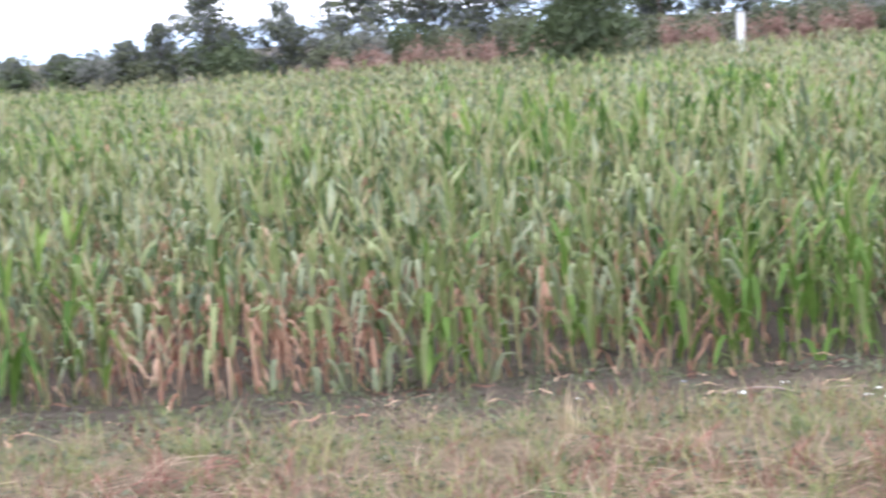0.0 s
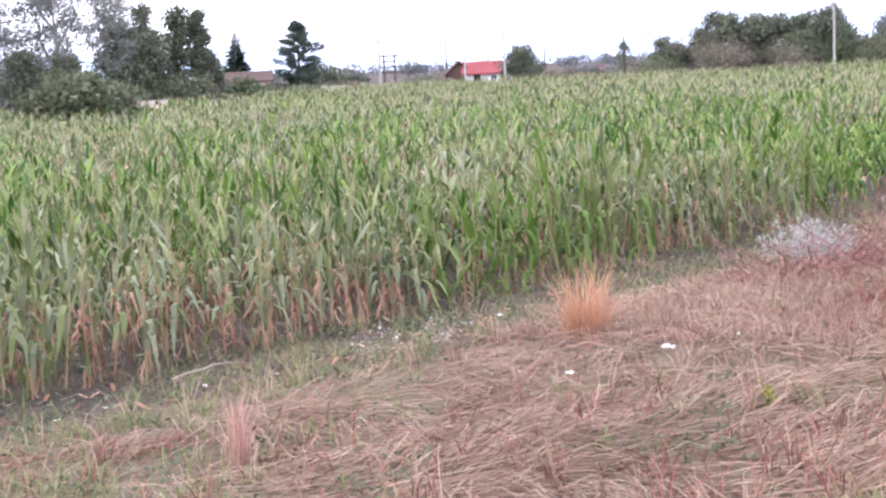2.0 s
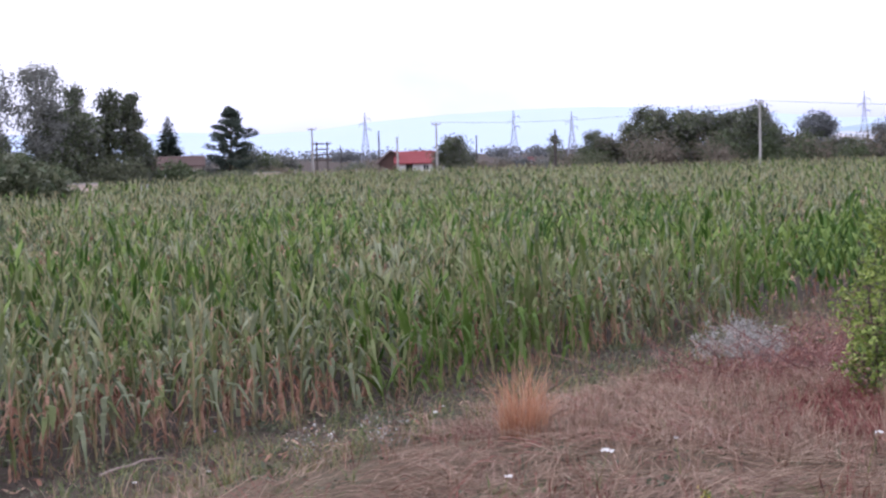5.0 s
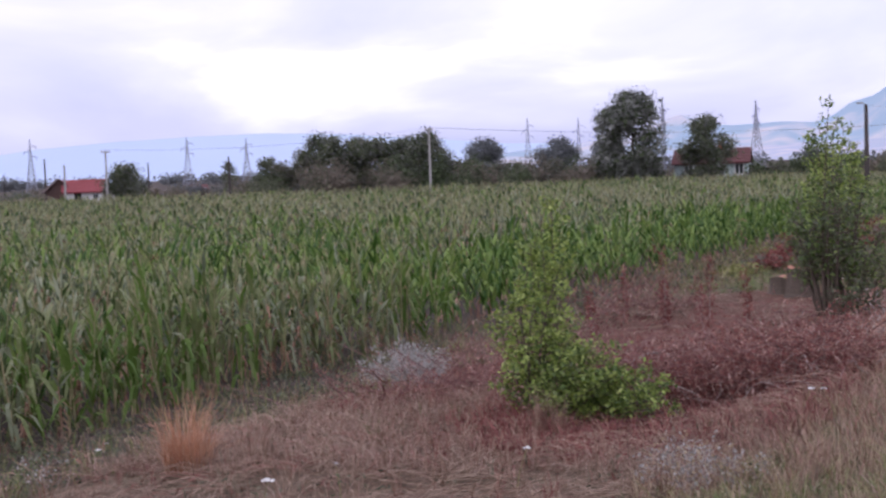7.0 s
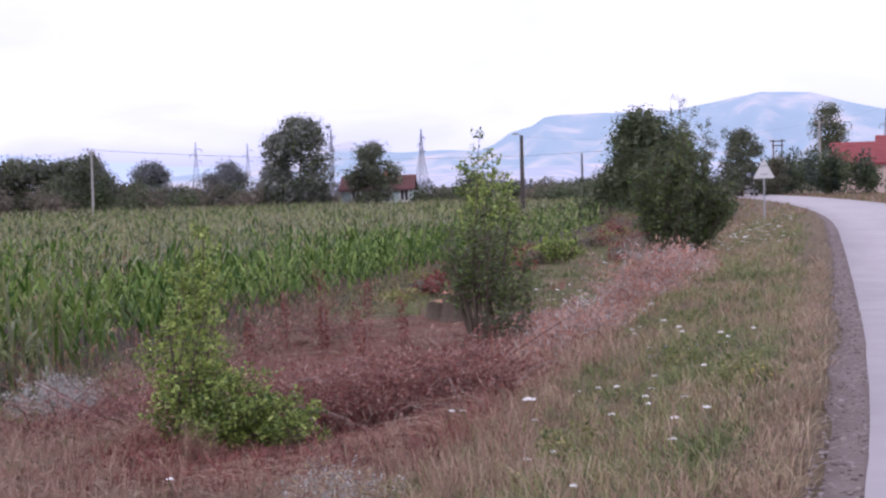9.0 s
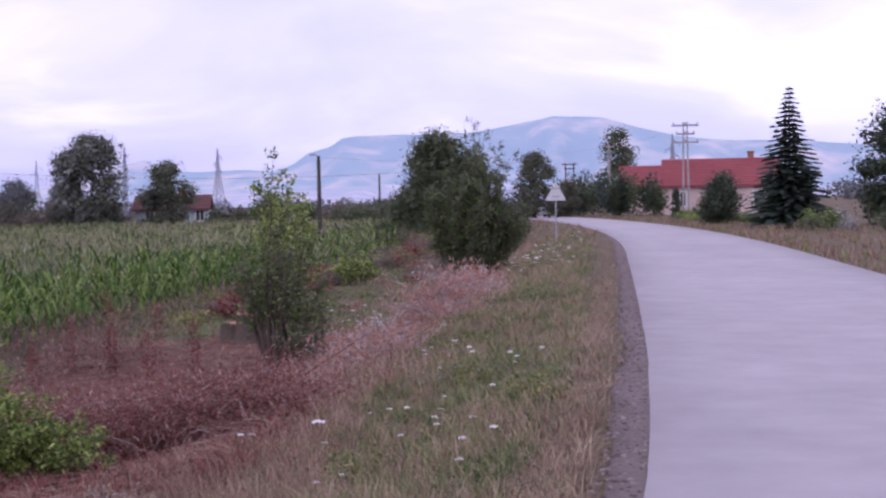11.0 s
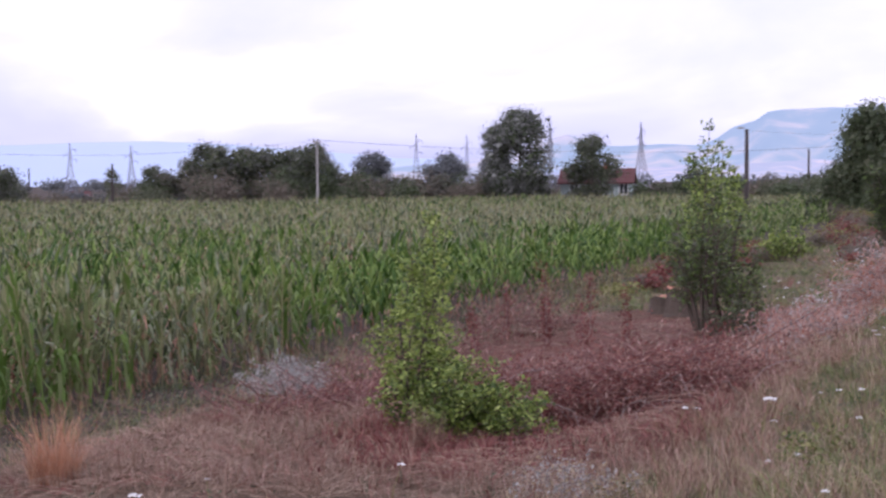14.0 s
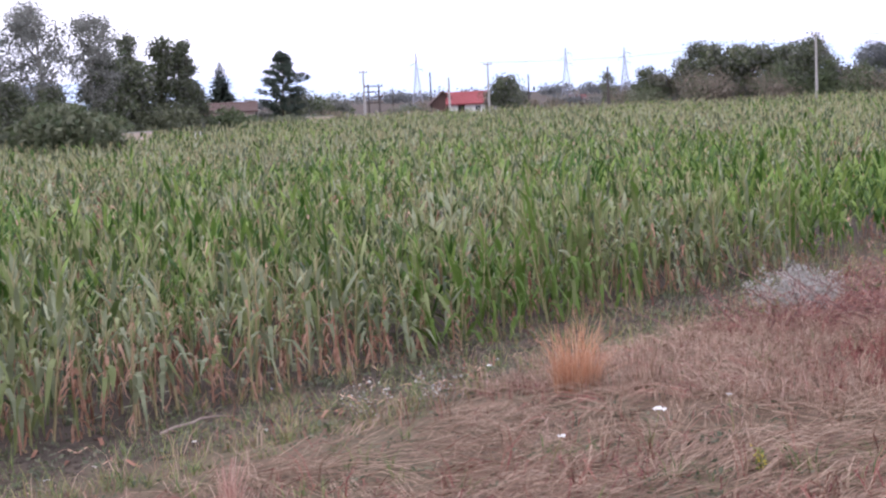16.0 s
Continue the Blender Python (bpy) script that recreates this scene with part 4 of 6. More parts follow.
# grey-green thicket beside the stump
shrub("thicket_shrub", at(-5.2, 25.3), fan(rg, 11, 0.95, 1.8, 2.8, foot=0.24), 27, 0.07, 0.36, [LIME_DARK, LEAF_OLIVE, LIME_DARK, LEAF_DARK], "dull green multi-stemmed shrub with dark bare feet", "shrub", 6, twigs=13, thick=0.05, bare=0.34)
shrub("thicket_shrub", at(-5.4, 25.9), fan(rg, 7, 0.45, 1.5, 2.5, foot=0.25), 16, 0.064, 0.34, [LIME_DARK, LEAF_OLIVE], "mid-green leafy shrub beside the stump", "shrub", 7, twigs=11, thick=0.036, bare=0.4)
shrub("thicket_shrub", at(-4.65, 25.2), fan(rg, 8, 0.55, 0.9, 1.7, foot=0.2), 15, 0.06, 0.32, [LEAF_OLIVE, LIME_DARK], "dull green shrub with drooping twigs", "shrub", 19, twigs=10, thick=0.02, bare=0.36)
shrub("thicket_shrub", at(-5.62, 26.4), [(0, 0, -0.05, 0, 3.6), (0.1, 0, 0.15, 0.1, 4.1), (0, 0.1, 0.42, 0, 3.5), (0.1, 0.1, -0.35, 0.1, 3.3), (0.1, 0.1, 0.65, 0.1, 3.2), (0, 0.1, -0.15, 0, 3.4), (0, 0, 0.3, 0.2, 3.7)], 15, 0.075, 0.25, [LIME_DARK, LIME], "tall thin shrub shoots with light green tips", "shrub", 8, twigs=11, thick=0.02, bare=0.5)
shrub("low_shrub", at(-4.75, 24.6), fan(rg, 12, 0.55, 0.3, 0.75), 13, 0.055, 0.22, [LEAF_DARK, LEAF_OLIVE], "low dark green shrub at the thicket's foot", "shrub", 9, twigs=7, thick=0.014, bare=0.1)
shrub("sapling_shrub", at(-8.9, 44.0), fan(rg, 26, 1.0, 2.4, 4.3, foot=0.3), 18, 0.12, 0.4, [LIME, LIME_DARK], "light green sapling clump by the ditch", "shrub", 10, twigs=9, thick=0.025, bare=0.25)
shrub("sapling_shrub", at(-8.0, 52.0), fan(rg, 14, 0.8, 0.9, 1.8, foot=0.3), 12, 0.12, 0.4, [LIME, LIME_DARK], "light green sapling clump by the ditch", "shrub", 11, twigs=8, thick=0.02, bare=0.2)
# the dark shrub on the crest of the bank
shrub("willow_shrub", at(-2.65, 36.6, -0.1), fan(rg, 54, 1.25, 2.6, 4.0, foot=0.06, lean=(0.3, 0)), 44, 0.075, 0.34, [LEAF_DARK, LEAF_OLIVE, LEAF_DARK, LIME_DARK], "dense dark green shrub on the crest of the bank", "shrub", 12, twigs=15, thick=0.035, bare=0.34, slim=0.42)
shrub("willow_shrub", at(-2.45, 36.9), fan(rg, 24, 0.8, 1.9, 2.9, foot=0.06, lean=(0.95, 0)), 38, 0.072, 0.32, [LEAF_DARK, LEAF_OLIVE, LIME_DARK], "lower dark boughs leaning towards the road", "shrub", 24, twigs=13, thick=0.025, bare=0.42, slim=0.36)
shrub("willow_shrub", at(-2.4, 37.0), [(0, 0, 0.2 * k - 0.2, 0.1, 4.5 - 0.16 * k + 0.3 * (k % 2)) for k in range(11)], 26, 0.075, 0.24, [LEAF_DARK, LEAF_OLIVE], "open dark shrub shoots leaning in the wind", "shrub", 13, twigs=14, thick=0.02, bare=0.4, slim=0.28)
# silvery low bush
shrub("silver_bush", at(-9.5, 17.1), fan(rg, 64, 0.68, 0.32, 0.68, foot=0.35), 9, 0.03, 0.13, [SILVER], "silvery white low bush with wiry stems", "bush", 14, twigs=9, thick=0.005, bark=SILVER, bare=0.3)
shrub("silver_bush", at(-3.1, 9.75), fan(rg, 28, 0.4, 0.22, 0.48, foot=0.28), 6, 0.026, 0.1, [SILVER, STRAW_PALE, SILVER], "wiry pale weed clump on the slope", "bush", 15, twigs=6, thick=0.005, bark=TWIG, bare=0.3)
shrub("silver_bush", at(-2.7, 9.4), fan(rg, 24, 0.4, 0.18, 0.4, foot=0.28), 6, 0.026, 0.1, [SILVER, STRAW_PALE, SILVER], "wiry pale weed clump on the slope", "bush", 16, twigs=6, thick=0.005, bark=TWIG, bare=0.3)
for x, y, s in ((-3.7, 27.6, 21), (-3.5, 29.4, 22), (-3.3, 31.0, 23)):
    shrub("silver_bush", at(x, y), fan(rg, 26, 0.6, 0.2, 0.45, foot=0.4), 8, 0.04, 0.14, [SILVER, PETAL, GRASS_OLIVE], "low pale flowering weeds below the crest", "bush", s, twigs=5, thick=0.005, bark=TWIG, bare=0.3)
for x, y, s in ((-9.9, 9.3, 17), (-9.5, 9.9, 18)):
    shrub("pale_weed", at(x, y), fan(rg, 12, 0.3, 0.25, 0.5, foot=0.15), 6, 0.03, 0.1, [SILVER, WEED_GREY, STRAW], "pale wiry weed clump beside the straw tuft", "weed", s, twigs=5, thick=0.004, bark=TWIG, bare=0.3)


for k, (x, y) in enumerate(((-1.2, 9.9), (0.0, 11.7), (-0.7, 13.8), (-1.0, 18.0), (-0.6, 26.5))):
    shrub("roadside_weed", at(x, y), fan(rg, 16, 0.3, 0.1, 0.26, foot=0.25), 7, 0.032, 0.09, [GRASS_GREEN, GRASS_OLIVE], "low green leafy weed in the verge grass", "weed", 300 + k, twigs=5, thick=0.004, bark=GRASS_OLIVE, bare=0.1)
shrub("roadside_weed", at(-4.99, 8.32), fan(rg, 9, 0.11, 0.1, 0.2, foot=0.05), 5, 0.024, 0.05, [LIME, GRASS_GREEN, GRASS_OLIVE, PETAL_YELLOW], "small yellow-green weed in flattened hay", "weed", 320, twigs=4, thick=0.004, bark=GRASS_OLIVE, bare=0.1)


def straw_tuft(place, radius, height, n, mat, label, seed):
    """A standing sheaf of dry blades, close at the foot and flaring above."""
    rng = random.Random(seed)
    ob = thing("grass_tuft", place, label, "grass tuft")
    me = Mesh()
    for _ in range(n):
        a, r = rng.uniform(0, 6.28), radius * rng.random() ** 0.6
        b = a + rng.gauss(0, 0.6)
        h, o = height * (0.3 + 0.85 * rng.random() ** 1.3), radius * rng.uniform(0.05, 1.3)
        x, y = r * 0.6 * math.cos(a), r * 0.6 * math.sin(a)
        side = (-math.sin(b), math.cos(b), 0.1)
        me.ribbon([(x, y, -0.03), (x + o * 0.25 * math.cos(b), y + o * 0.25 * math.sin(b), h * 0.6), (x + o * math.cos(b), y + o * math.sin(b), h)], [0.006, 0.005, 0.002], [side] * 3)
    tagged(part("blade_mass", me.data("blade_mass", [mat]), ob), kind="stuff")


straw_tuft(at(-8.3, 10.58), 0.38, 0.66, 430, STRAW_ORANGE, "orange-tan dry grass tuft standing upright", 3)
straw_tuft(at(-7.75, 10.9), 0.3, 0.36, 160, STRAW, "low tan dry grass beside the orange tuft", 14)
straw_tuft(at(-7.55, 5.7), 0.13, 0.5, 110, DEAD_PINK, "narrow pinkish dry grass tuft", 4)
straw_tuft(at(-5.5, 12.6), 0.14, 0.45, 120, STRAW, "tan dry grass tuft below the sapling", 5)
straw_tuft(at(-5.2, 12.4), 0.12, 0.4, 90, STRAW, "tan dry grass tuft below the sapling", 6)
straw_tuft(at(-9.3, 0.3), 0.16, 0.42, 50, STRAW_PALE, "thin tan dry grass at the field edge", 7)


def brush_heap(place, half_x, half_y, height, twigs, n_leaf, leaf, mats, label, seed, name="brush_heap", upright=0.45, twig=HEAP_TWIG, reach=1.0):
    """Cut branches lying over one another with their withered leaves still on."""
    rng, nr = random.Random(seed), np.random.default_rng(seed)
    ob = thing(name, place, label, "brush heap")
    me, centres = Mesh(), []
    for _ in range(twigs):
        x, y = rng.gauss(0, 0.45) * half_x, rng.gauss(0, 0.45) * half_y
        k = max(0.1, 1 - (x / half_x) ** 2 - (y / half_y) ** 2)
        hump = 0.75 + 0.9 * noise.noise((place[0] + x * 1.3, place[1] + y * 1.3, 0.5))
        z = ground_z(place[0] + x, place[1] + y) - place[2] + height * k * hump * rng.random()
        a, le = rng.uniform(0, 6.28), rng.uniform(0.35, 1.3) * reach
        p = Vector((x, y, z))
        q = p + Vector((math.cos(a) * le, math.sin(a) * le, rng.uniform(-0.1, upright) * le))
        pts = bent(rng, p, q, 0.12, 4)
        r = rng.uniform(0.004, 0.009)
        me.tube(pts, [r, r * 0.8, r * 0.6, r * 0.3], 3, 0, cap=False)
        for _ in range(n_leaf):
            u = rng.random() * 3
            j = min(2, int(u))
            centres.append(pts[j].lerp(pts[j + 1], u - j) + Vector((rng.gauss(0, 0.08), rng.gauss(0, 0.08), rng.gauss(-0.03, 0.08))))
    tagged(part("brushwood", me.data("brushwood", [twig]), ob), kind="stuff")
    v, f = leaves(nr, np.array([tuple(c) for c in centres]), leaf, droop=1.6, slim=0.2)
    part("withered_foliage", quads_data("withered_foliage", v, f, nr.integers(0, len(mats), len(f)), mats), ob)


brush_heap(at(-4.7, 15.5), 1.7, 0.75, 0.85, 620, 30, 0.055, [DEAD_RED, DEAD_RED, DEAD_RED, DEAD_PINK], "heap of cut branches with withered red-brown leaves", 41, upright=0.5)
brush_heap(at(-3.5, 15.9), 1.0, 0.75, 0.7, 320, 30, 0.055, [DEAD_RED, DEAD_RED, DEAD_PINK], "heap of cut branches with withered red-brown leaves", 42, upright=0.5)
brush_heap(at(-6.4, 17.6), 1.4, 1.0, 0.16, 110, 18, 0.05, [DEAD_RED, DEAD_PINK], "low scatter of red-brown cut branches", 43, upright=0.5)
brush_heap(at(-4.8, 13.5), 1.3, 0.8, 0.12, 120, 14, 0.06, [DEAD_RED], "low scatter of dark cut branches before the heap", 51, upright=0.12)
brush_heap(at(-2.6, 19.4), 0.8, 1.7, 0.55, 240, 34, 0.07, [DEAD_PINK, DEAD_PINK, DEAD_CORAL, SILVER], "withered pinkish brush along the bank crest", 44, upright=0.7, twig=TWIG, reach=0.6)
brush_heap(at(-2.05, 23.2), 0.8, 1.8, 0.7, 250, 34, 0.075, [DEAD_PINK, DEAD_PINK, DEAD_CORAL, SILVER], "withered pinkish brush along the bank crest", 45, upright=0.7, twig=TWIG, reach=0.6)
brush_heap(at(-1.8, 27.0), 0.75, 2.0, 0.75, 260, 34, 0.08, [DEAD_PINK, DEAD_CORAL, DEAD_PINK, SILVER], "withered pale pink brush along the bank crest", 46, upright=0.7, twig=TWIG, reach=0.6)
brush_heap(at(-2.0, 31.0), 0.7, 1.6, 0.7, 130, 30, 0.08, [DEAD_CORAL, DEAD_CORAL, DEAD_PINK], "withered coral brush before the dark shrub", 50, upright=0.9, twig=TWIG, reach=0.6)
brush_heap(at(-8.9, 19.6), 0.9, 1.4, 0.35, 120, 16, 0.06, [DEAD_RED, DEAD_PINK], "dead weeds at the maize edge", 47, upright=1.0)
brush_heap(at(-9.6, 27.0), 1.4, 2.2, 0.55, 180, 16, 0.07, [DEAD_RED, HEDGE_BROWN, DEAD_PINK], "dead red-brown weeds at the maize edge", 48, upright=1.2)
brush_heap(at(-8.2, 15.6), 1.6, 1.5, 0.3, 160, 12, 0.055, [DEAD_RED, DEAD_PINK], "dead reddish weeds below the silvery bush", 49, upright=0.8)


rf = random.Random(99)


def branch(points, r, label):
    pts = [Vector(p) for p in points]
    me = Mesh()
    me.tube(pts, [r * (1 - 0.6 * k / (len(pts) - 1)) for k in range(len(pts))], 6, 0)
    tagged(new("fallen_branch", me.data("fallen_branch", [TWIG])), label, "branch")


def lying(x0, y0, x1, y1, r, lift, seed):
    rng = random.Random(seed)
    pts = []
    for k in range(6):
        u = k / 5
        x, y = x0 + (x1 - x0) * u + rng.gauss(0, 0.03), y0 + (y1 - y0) * u + rng.gauss(0, 0.03)
        pts.append((x, y, ground_z(x, y) + lift * (0.4 + 0.6 * math.sin(3 * u)) + r))
    branch(pts, r, "bare grey fallen branch on the ground")


lying(-4.4, 14.2, -3.3, 14.9, 0.011, 0.14, 1)
for k in range(16):
    lx, ly = -4.3 + rf.gauss(0, 0.6), 13.3 + rf.gauss(0, 0.5)
    la, ll = rf.gauss(0.35, 0.45), rf.uniform(0.7, 1.5)
    lying(lx - ll * 0.5 * math.cos(la), ly - ll * 0.5 * math.sin(la), lx + ll * 0.5 * math.cos(la), ly + ll * 0.5 * math.sin(la), rf.uniform(0.005, 0.009), rf.uniform(0.02, 0.12), 400 + k)
for k in range(34):
    lx, ly = -4.3 + rf.gauss(0, 1.0), 15.4 + rf.gauss(0, 0.7)
    la, ll = rf.uniform(0, 6.28), rf.uniform(0.4, 1.1)
    lying(lx, ly, lx + ll * math.cos(la), ly + ll * math.sin(la), rf.uniform(0.005, 0.01), rf.uniform(0.2, 0.55), 200 + k)
lying(-5.8, 14.6, -4.6, 14.9, 0.01, 0.05, 2)
lying(-6.0, 16.2, -4.9, 15.9, 0.03, 0.55, 12)
lying(-4.6, 16.3, -4.0, 16.8, 0.028, 0.5, 13)
lying(-3.9, 15.4, -3.1, 16.3, 0.022, 0.5, 14)
lying(-4.3, 16.9, -3.7, 17.0, 0.03, 0.4, 15)
lying(-6.4, 20.4, -5.5, 20.7, 0.02, 0.08, 3)
lying(-4.9, 21.4, -4.3, 21.2, 0.016, 0.08, 4)
lying(-5.2, 22.6, -4.5, 22.8, 0.018, 0.08, 5)
lying(-11.75, 8.15, -11.5, 8.8, 0.018, 0.07, 6)
lying(-11.03, 1.66, -10.88, 2.2, 0.016, 0.05, 7)
lying(-11.24, 5.0, -11.28, 5.28, 0.018, 0.05, 8)
lying(-10.93, 2.45, -10.81, 2.71, 0.016, 0.05, 10)
lying(-11.33, 3.31, -11.7, 3.55, 0.016, 0.05, 11)
lying(-10.9, 4.1, -10.7, 4.3, 0.014, 0.03, 9)


def dead_stalk(x, y, h, seed):
    rng, nr = random.Random(seed), np.random.default_rng(seed)
    ob = thing("dead_stalk", at(x, y), "tall dead brown weed stalk", "weed", "dead weed stalks")
    me = Mesh()
    pts = bent(rng, (0, 0, -0.05), (rng.gauss(0, 0.08), 0, h), 0.03, 5)
    me.tube(pts, [0.012, 0.011, 0.009, 0.007, 0.004], 4, 0)
    part("stem", me.data("stem", [TWIG]), ob)
    c = np.array([tuple(pts[min(3, int(u))].lerp(pts[min(3, int(u)) + 1], u - min(3, int(u)))) for u in nr.uniform(0, 4, 340)]) + nr.normal(0, 0.055, (340, 3))
    v, f = leaves(nr, c, 0.055, droop=0.8, slim=0.35)
    part("dry_foliage", quads_data("dry_foliage", v, f, np.zeros(len(f)), [DEAD_RED]), ob)


for k, (x, y, h) in enumerate(((-8.1, 24.4, 1.5), (-8.05, 24.5, 0.8), (-7.3, 24.6, 1.3), (-7.0, 23.2, 0.9), (-8.9, 23.0, 0.8), (-6.7, 25.0, 0.9), (-9.3, 25.5, 1.1))):
    dead_stalk(x, y, h, 60 + k)


def stump(place, radius, height, label, seed):
    rng = random.Random(seed)
    ob = thing("tree_stump", place, label, "tree stump")
    n, me = 18, Mesh()
    rows = ((1.35, -0.1), (1.12, 0.12), (1.0, 0.5), (0.97, 1.0))
    ring = [1 + 0.09 * math.sin(3 * j + seed) + rng.uniform(-0.05, 0.05) for j in range(n)]
    for s, u in rows:
        for j in range(n):
            a = 2 * math.pi * j / n
            me.v.append((radius * s * ring[j] * math.cos(a), radius * s * ring[j] * math.sin(a), height * u + (0.04 * math.sin(a * 2 + seed) if u == 1 else 0)))
    for k in range(3):
        for j in range(n):
            a, b = k * n + j, k * n + (j + 1) % n
            me.f.append((a, b, b + n, a + n))
            me.m.append(0)
    part("bark", me.data("bark", [BARK]), ob, "rough dark bark")
    top = Mesh()
    top.v = [(0.99 * x, 0.99 * y, z + 0.004) for x, y, z in me.v[-n:]] + [(0, 0, height * 1.02)]
    top.f = [(j, (j + 1) % n, n) for j in range(n)]
    top.m = [0] * n
    part("cut_face", top.data("cut_face", [STUMP_WOOD]), ob, "freshly cut reddish wood")


stump(at(-6.9, 30.2), 0.3, 0.62, "sawn tree stump with reddish cut face", 2)
stump(at(-7.5, 30.9), 0.26, 0.36, "lower sawn tree stump beside the larger one", 5)


# ---- flowers ----
def umbel(place, h, r, seed, label="white umbel flower of wild carrot in dry grass", petal=PETAL, name="umbel_flower"):
    rng = random.Random(seed)
    ob = thing(name, place, label, "flower", "roadside flowers")
    st = Mesh()
    tip = (rng.gauss(0, 0.05), rng.gauss(0, 0.05), h)
    st.tube([(0, 0, -0.03), (tip[0] * 0.3, tip[1] * 0.5, h * 0.5), tip], [0.004, 0.003, 0.002], 3, 0, cap=False)
    part("stem", st.data("stem", [GRASS_OLIVE]), ob)
    hd = Mesh()
    for k in range(11):
        a, q = rng.uniform(0, 6.28), r * (0 if k == 0 else rng.uniform(0.35, 1.0))
        cx, cy, cz = tip[0] + q * math.cos(a), tip[1] + q * math.sin(a), h + 0.012 - 0.2 * q
        s = r * 0.3
        t0, t1 = rng.uniform(-0.5, 0.5) * s, rng.uniform(0.1, 0.8) * s
        hd.quad((cx - s, cy - s * 0.5, cz - t1 - t0), (cx + s * 0.5, cy - s, cz - t1 + t0), (cx + s, cy + s * 0.5, cz + t1), (cx - s * 0.5, cy + s, cz + t1))
    part("flower_head", hd.data("flower_head", [petal]), ob)
    return ob


big = umbel(at(-1.8, 10.7), 0.42, 0.045, 1)
small = umbel(at(-2.8, 12.1), 0.36, 0.028, 2)
rf = random.Random(99)
spots = [(-8.78, 3.88), (-7.76, 1.93), (-8.9, 2.54), (-8.93, 4.39), (-8.57, 2.22), (-8.25, 2.77), (-9.26, 1.88), (-1.3, 15.5), (-1.22, 15.1), (-1.1, 15.0), (-1.2, 14.6), (-0.95, 14.7), (-0.85, 14.2), (-2.35, 11.6), (-9.0, 3.2), (-8.7, 4.3), (-5.6, 9.0), (-5.9, 8.3), (-6.3, 7.6), (-4.4, 9.6)]
for x, y in spots:
    copy_thing(big if rf.random() < 0.12 else small, pose(*at(x, y, -0.1 * rf.random()), 0, 0, rf.uniform(0, 360)))
for _ in range(100):
    y = rf.uniform(30, 56)
    x = road_left(y) - rf.uniform(1.2, 4.2)
    copy_thing(rf.choice((big, small)), pose(*at(x, y, -0.1 * rf.random()), 0, 0, rf.uniform(0, 360)))
for _ in range(22):
    y = rf.uniform(7, 15)
    x = road_left(y) - rf.uniform(1.0, 2.6)
    copy_thing(small, pose(*at(x, y, -0.22), 0, 0, rf.uniform(0, 360)))
for _ in range(44):
    y = rf.uniform(26, 46)
    copy_thing(big, pose(*at(road_left(y) - rf.uniform(4.5, 7.5), y, -0.1), 0, 0, rf.uniform(0, 360)))
for _ in range(14):
    y = rf.uniform(0, 13)
    copy_thing(small, pose(*at(rf.uniform(-10.8, -9.6), y, -0.24), 0, 0, rf.uniform(0, 360)))
blue = umbel(at(-0.75, 12.6), 0.34, 0.015, 5, "pale blue chicory flower in the grass", PETAL_BLUE, "chicory_flower")
for x, y in ((-0.7, 12.9), (-0.85, 12.3), (-0.6, 13.1), (-9.0, 9.4), (-10.3, 1.2), (-11.2, 9.2)):
    copy_thing(blue, pose(*at(x, y, -0.05), 0, 0, rf.uniform(0, 360)))
yellow = umbel(at(0.05, 10.8), 0.22, 0.011, 6, "small yellow flower at the verge", PETAL_YELLOW, "yellow_flower")
for x, y in ((0.0, 10.6), (0.1, 10.9), (0.15, 10.4), (-0.1, 10.7), (-10.3, 1.0)):
    copy_thing(yellow, pose(*at(x, y), 0, 0, rf.uniform(0, 360)))


# ---- trees ----
def clumps(rng, n, half, height, base, shape="round"):
    """Centres and radii of leaf clumps that fill a crown."""
    out = []
    for _ in range(n):
        u = rng.random()
        z = base + (height - base) * u
        if shape == "round":
            k = math.sqrt(max(0.05, 1 - (1.75 * u - 0.75) ** 2)) if u > 0.43 else 0.75 + 0.25 * u / 0.43
        elif shape == "column":
            k = 0.9 - 0.65 * u ** 2
        else:
            k = 0.55 + 0.45 * math.sin(math.pi * u)
        a, r = rng.uniform(0, 6.28), half * k * rng.random() ** 0.55 * 0.82
        out.append((r * math.cos(a), r * math.sin(a), z, half * rng.uniform(0.3, 0.52)))
    return out


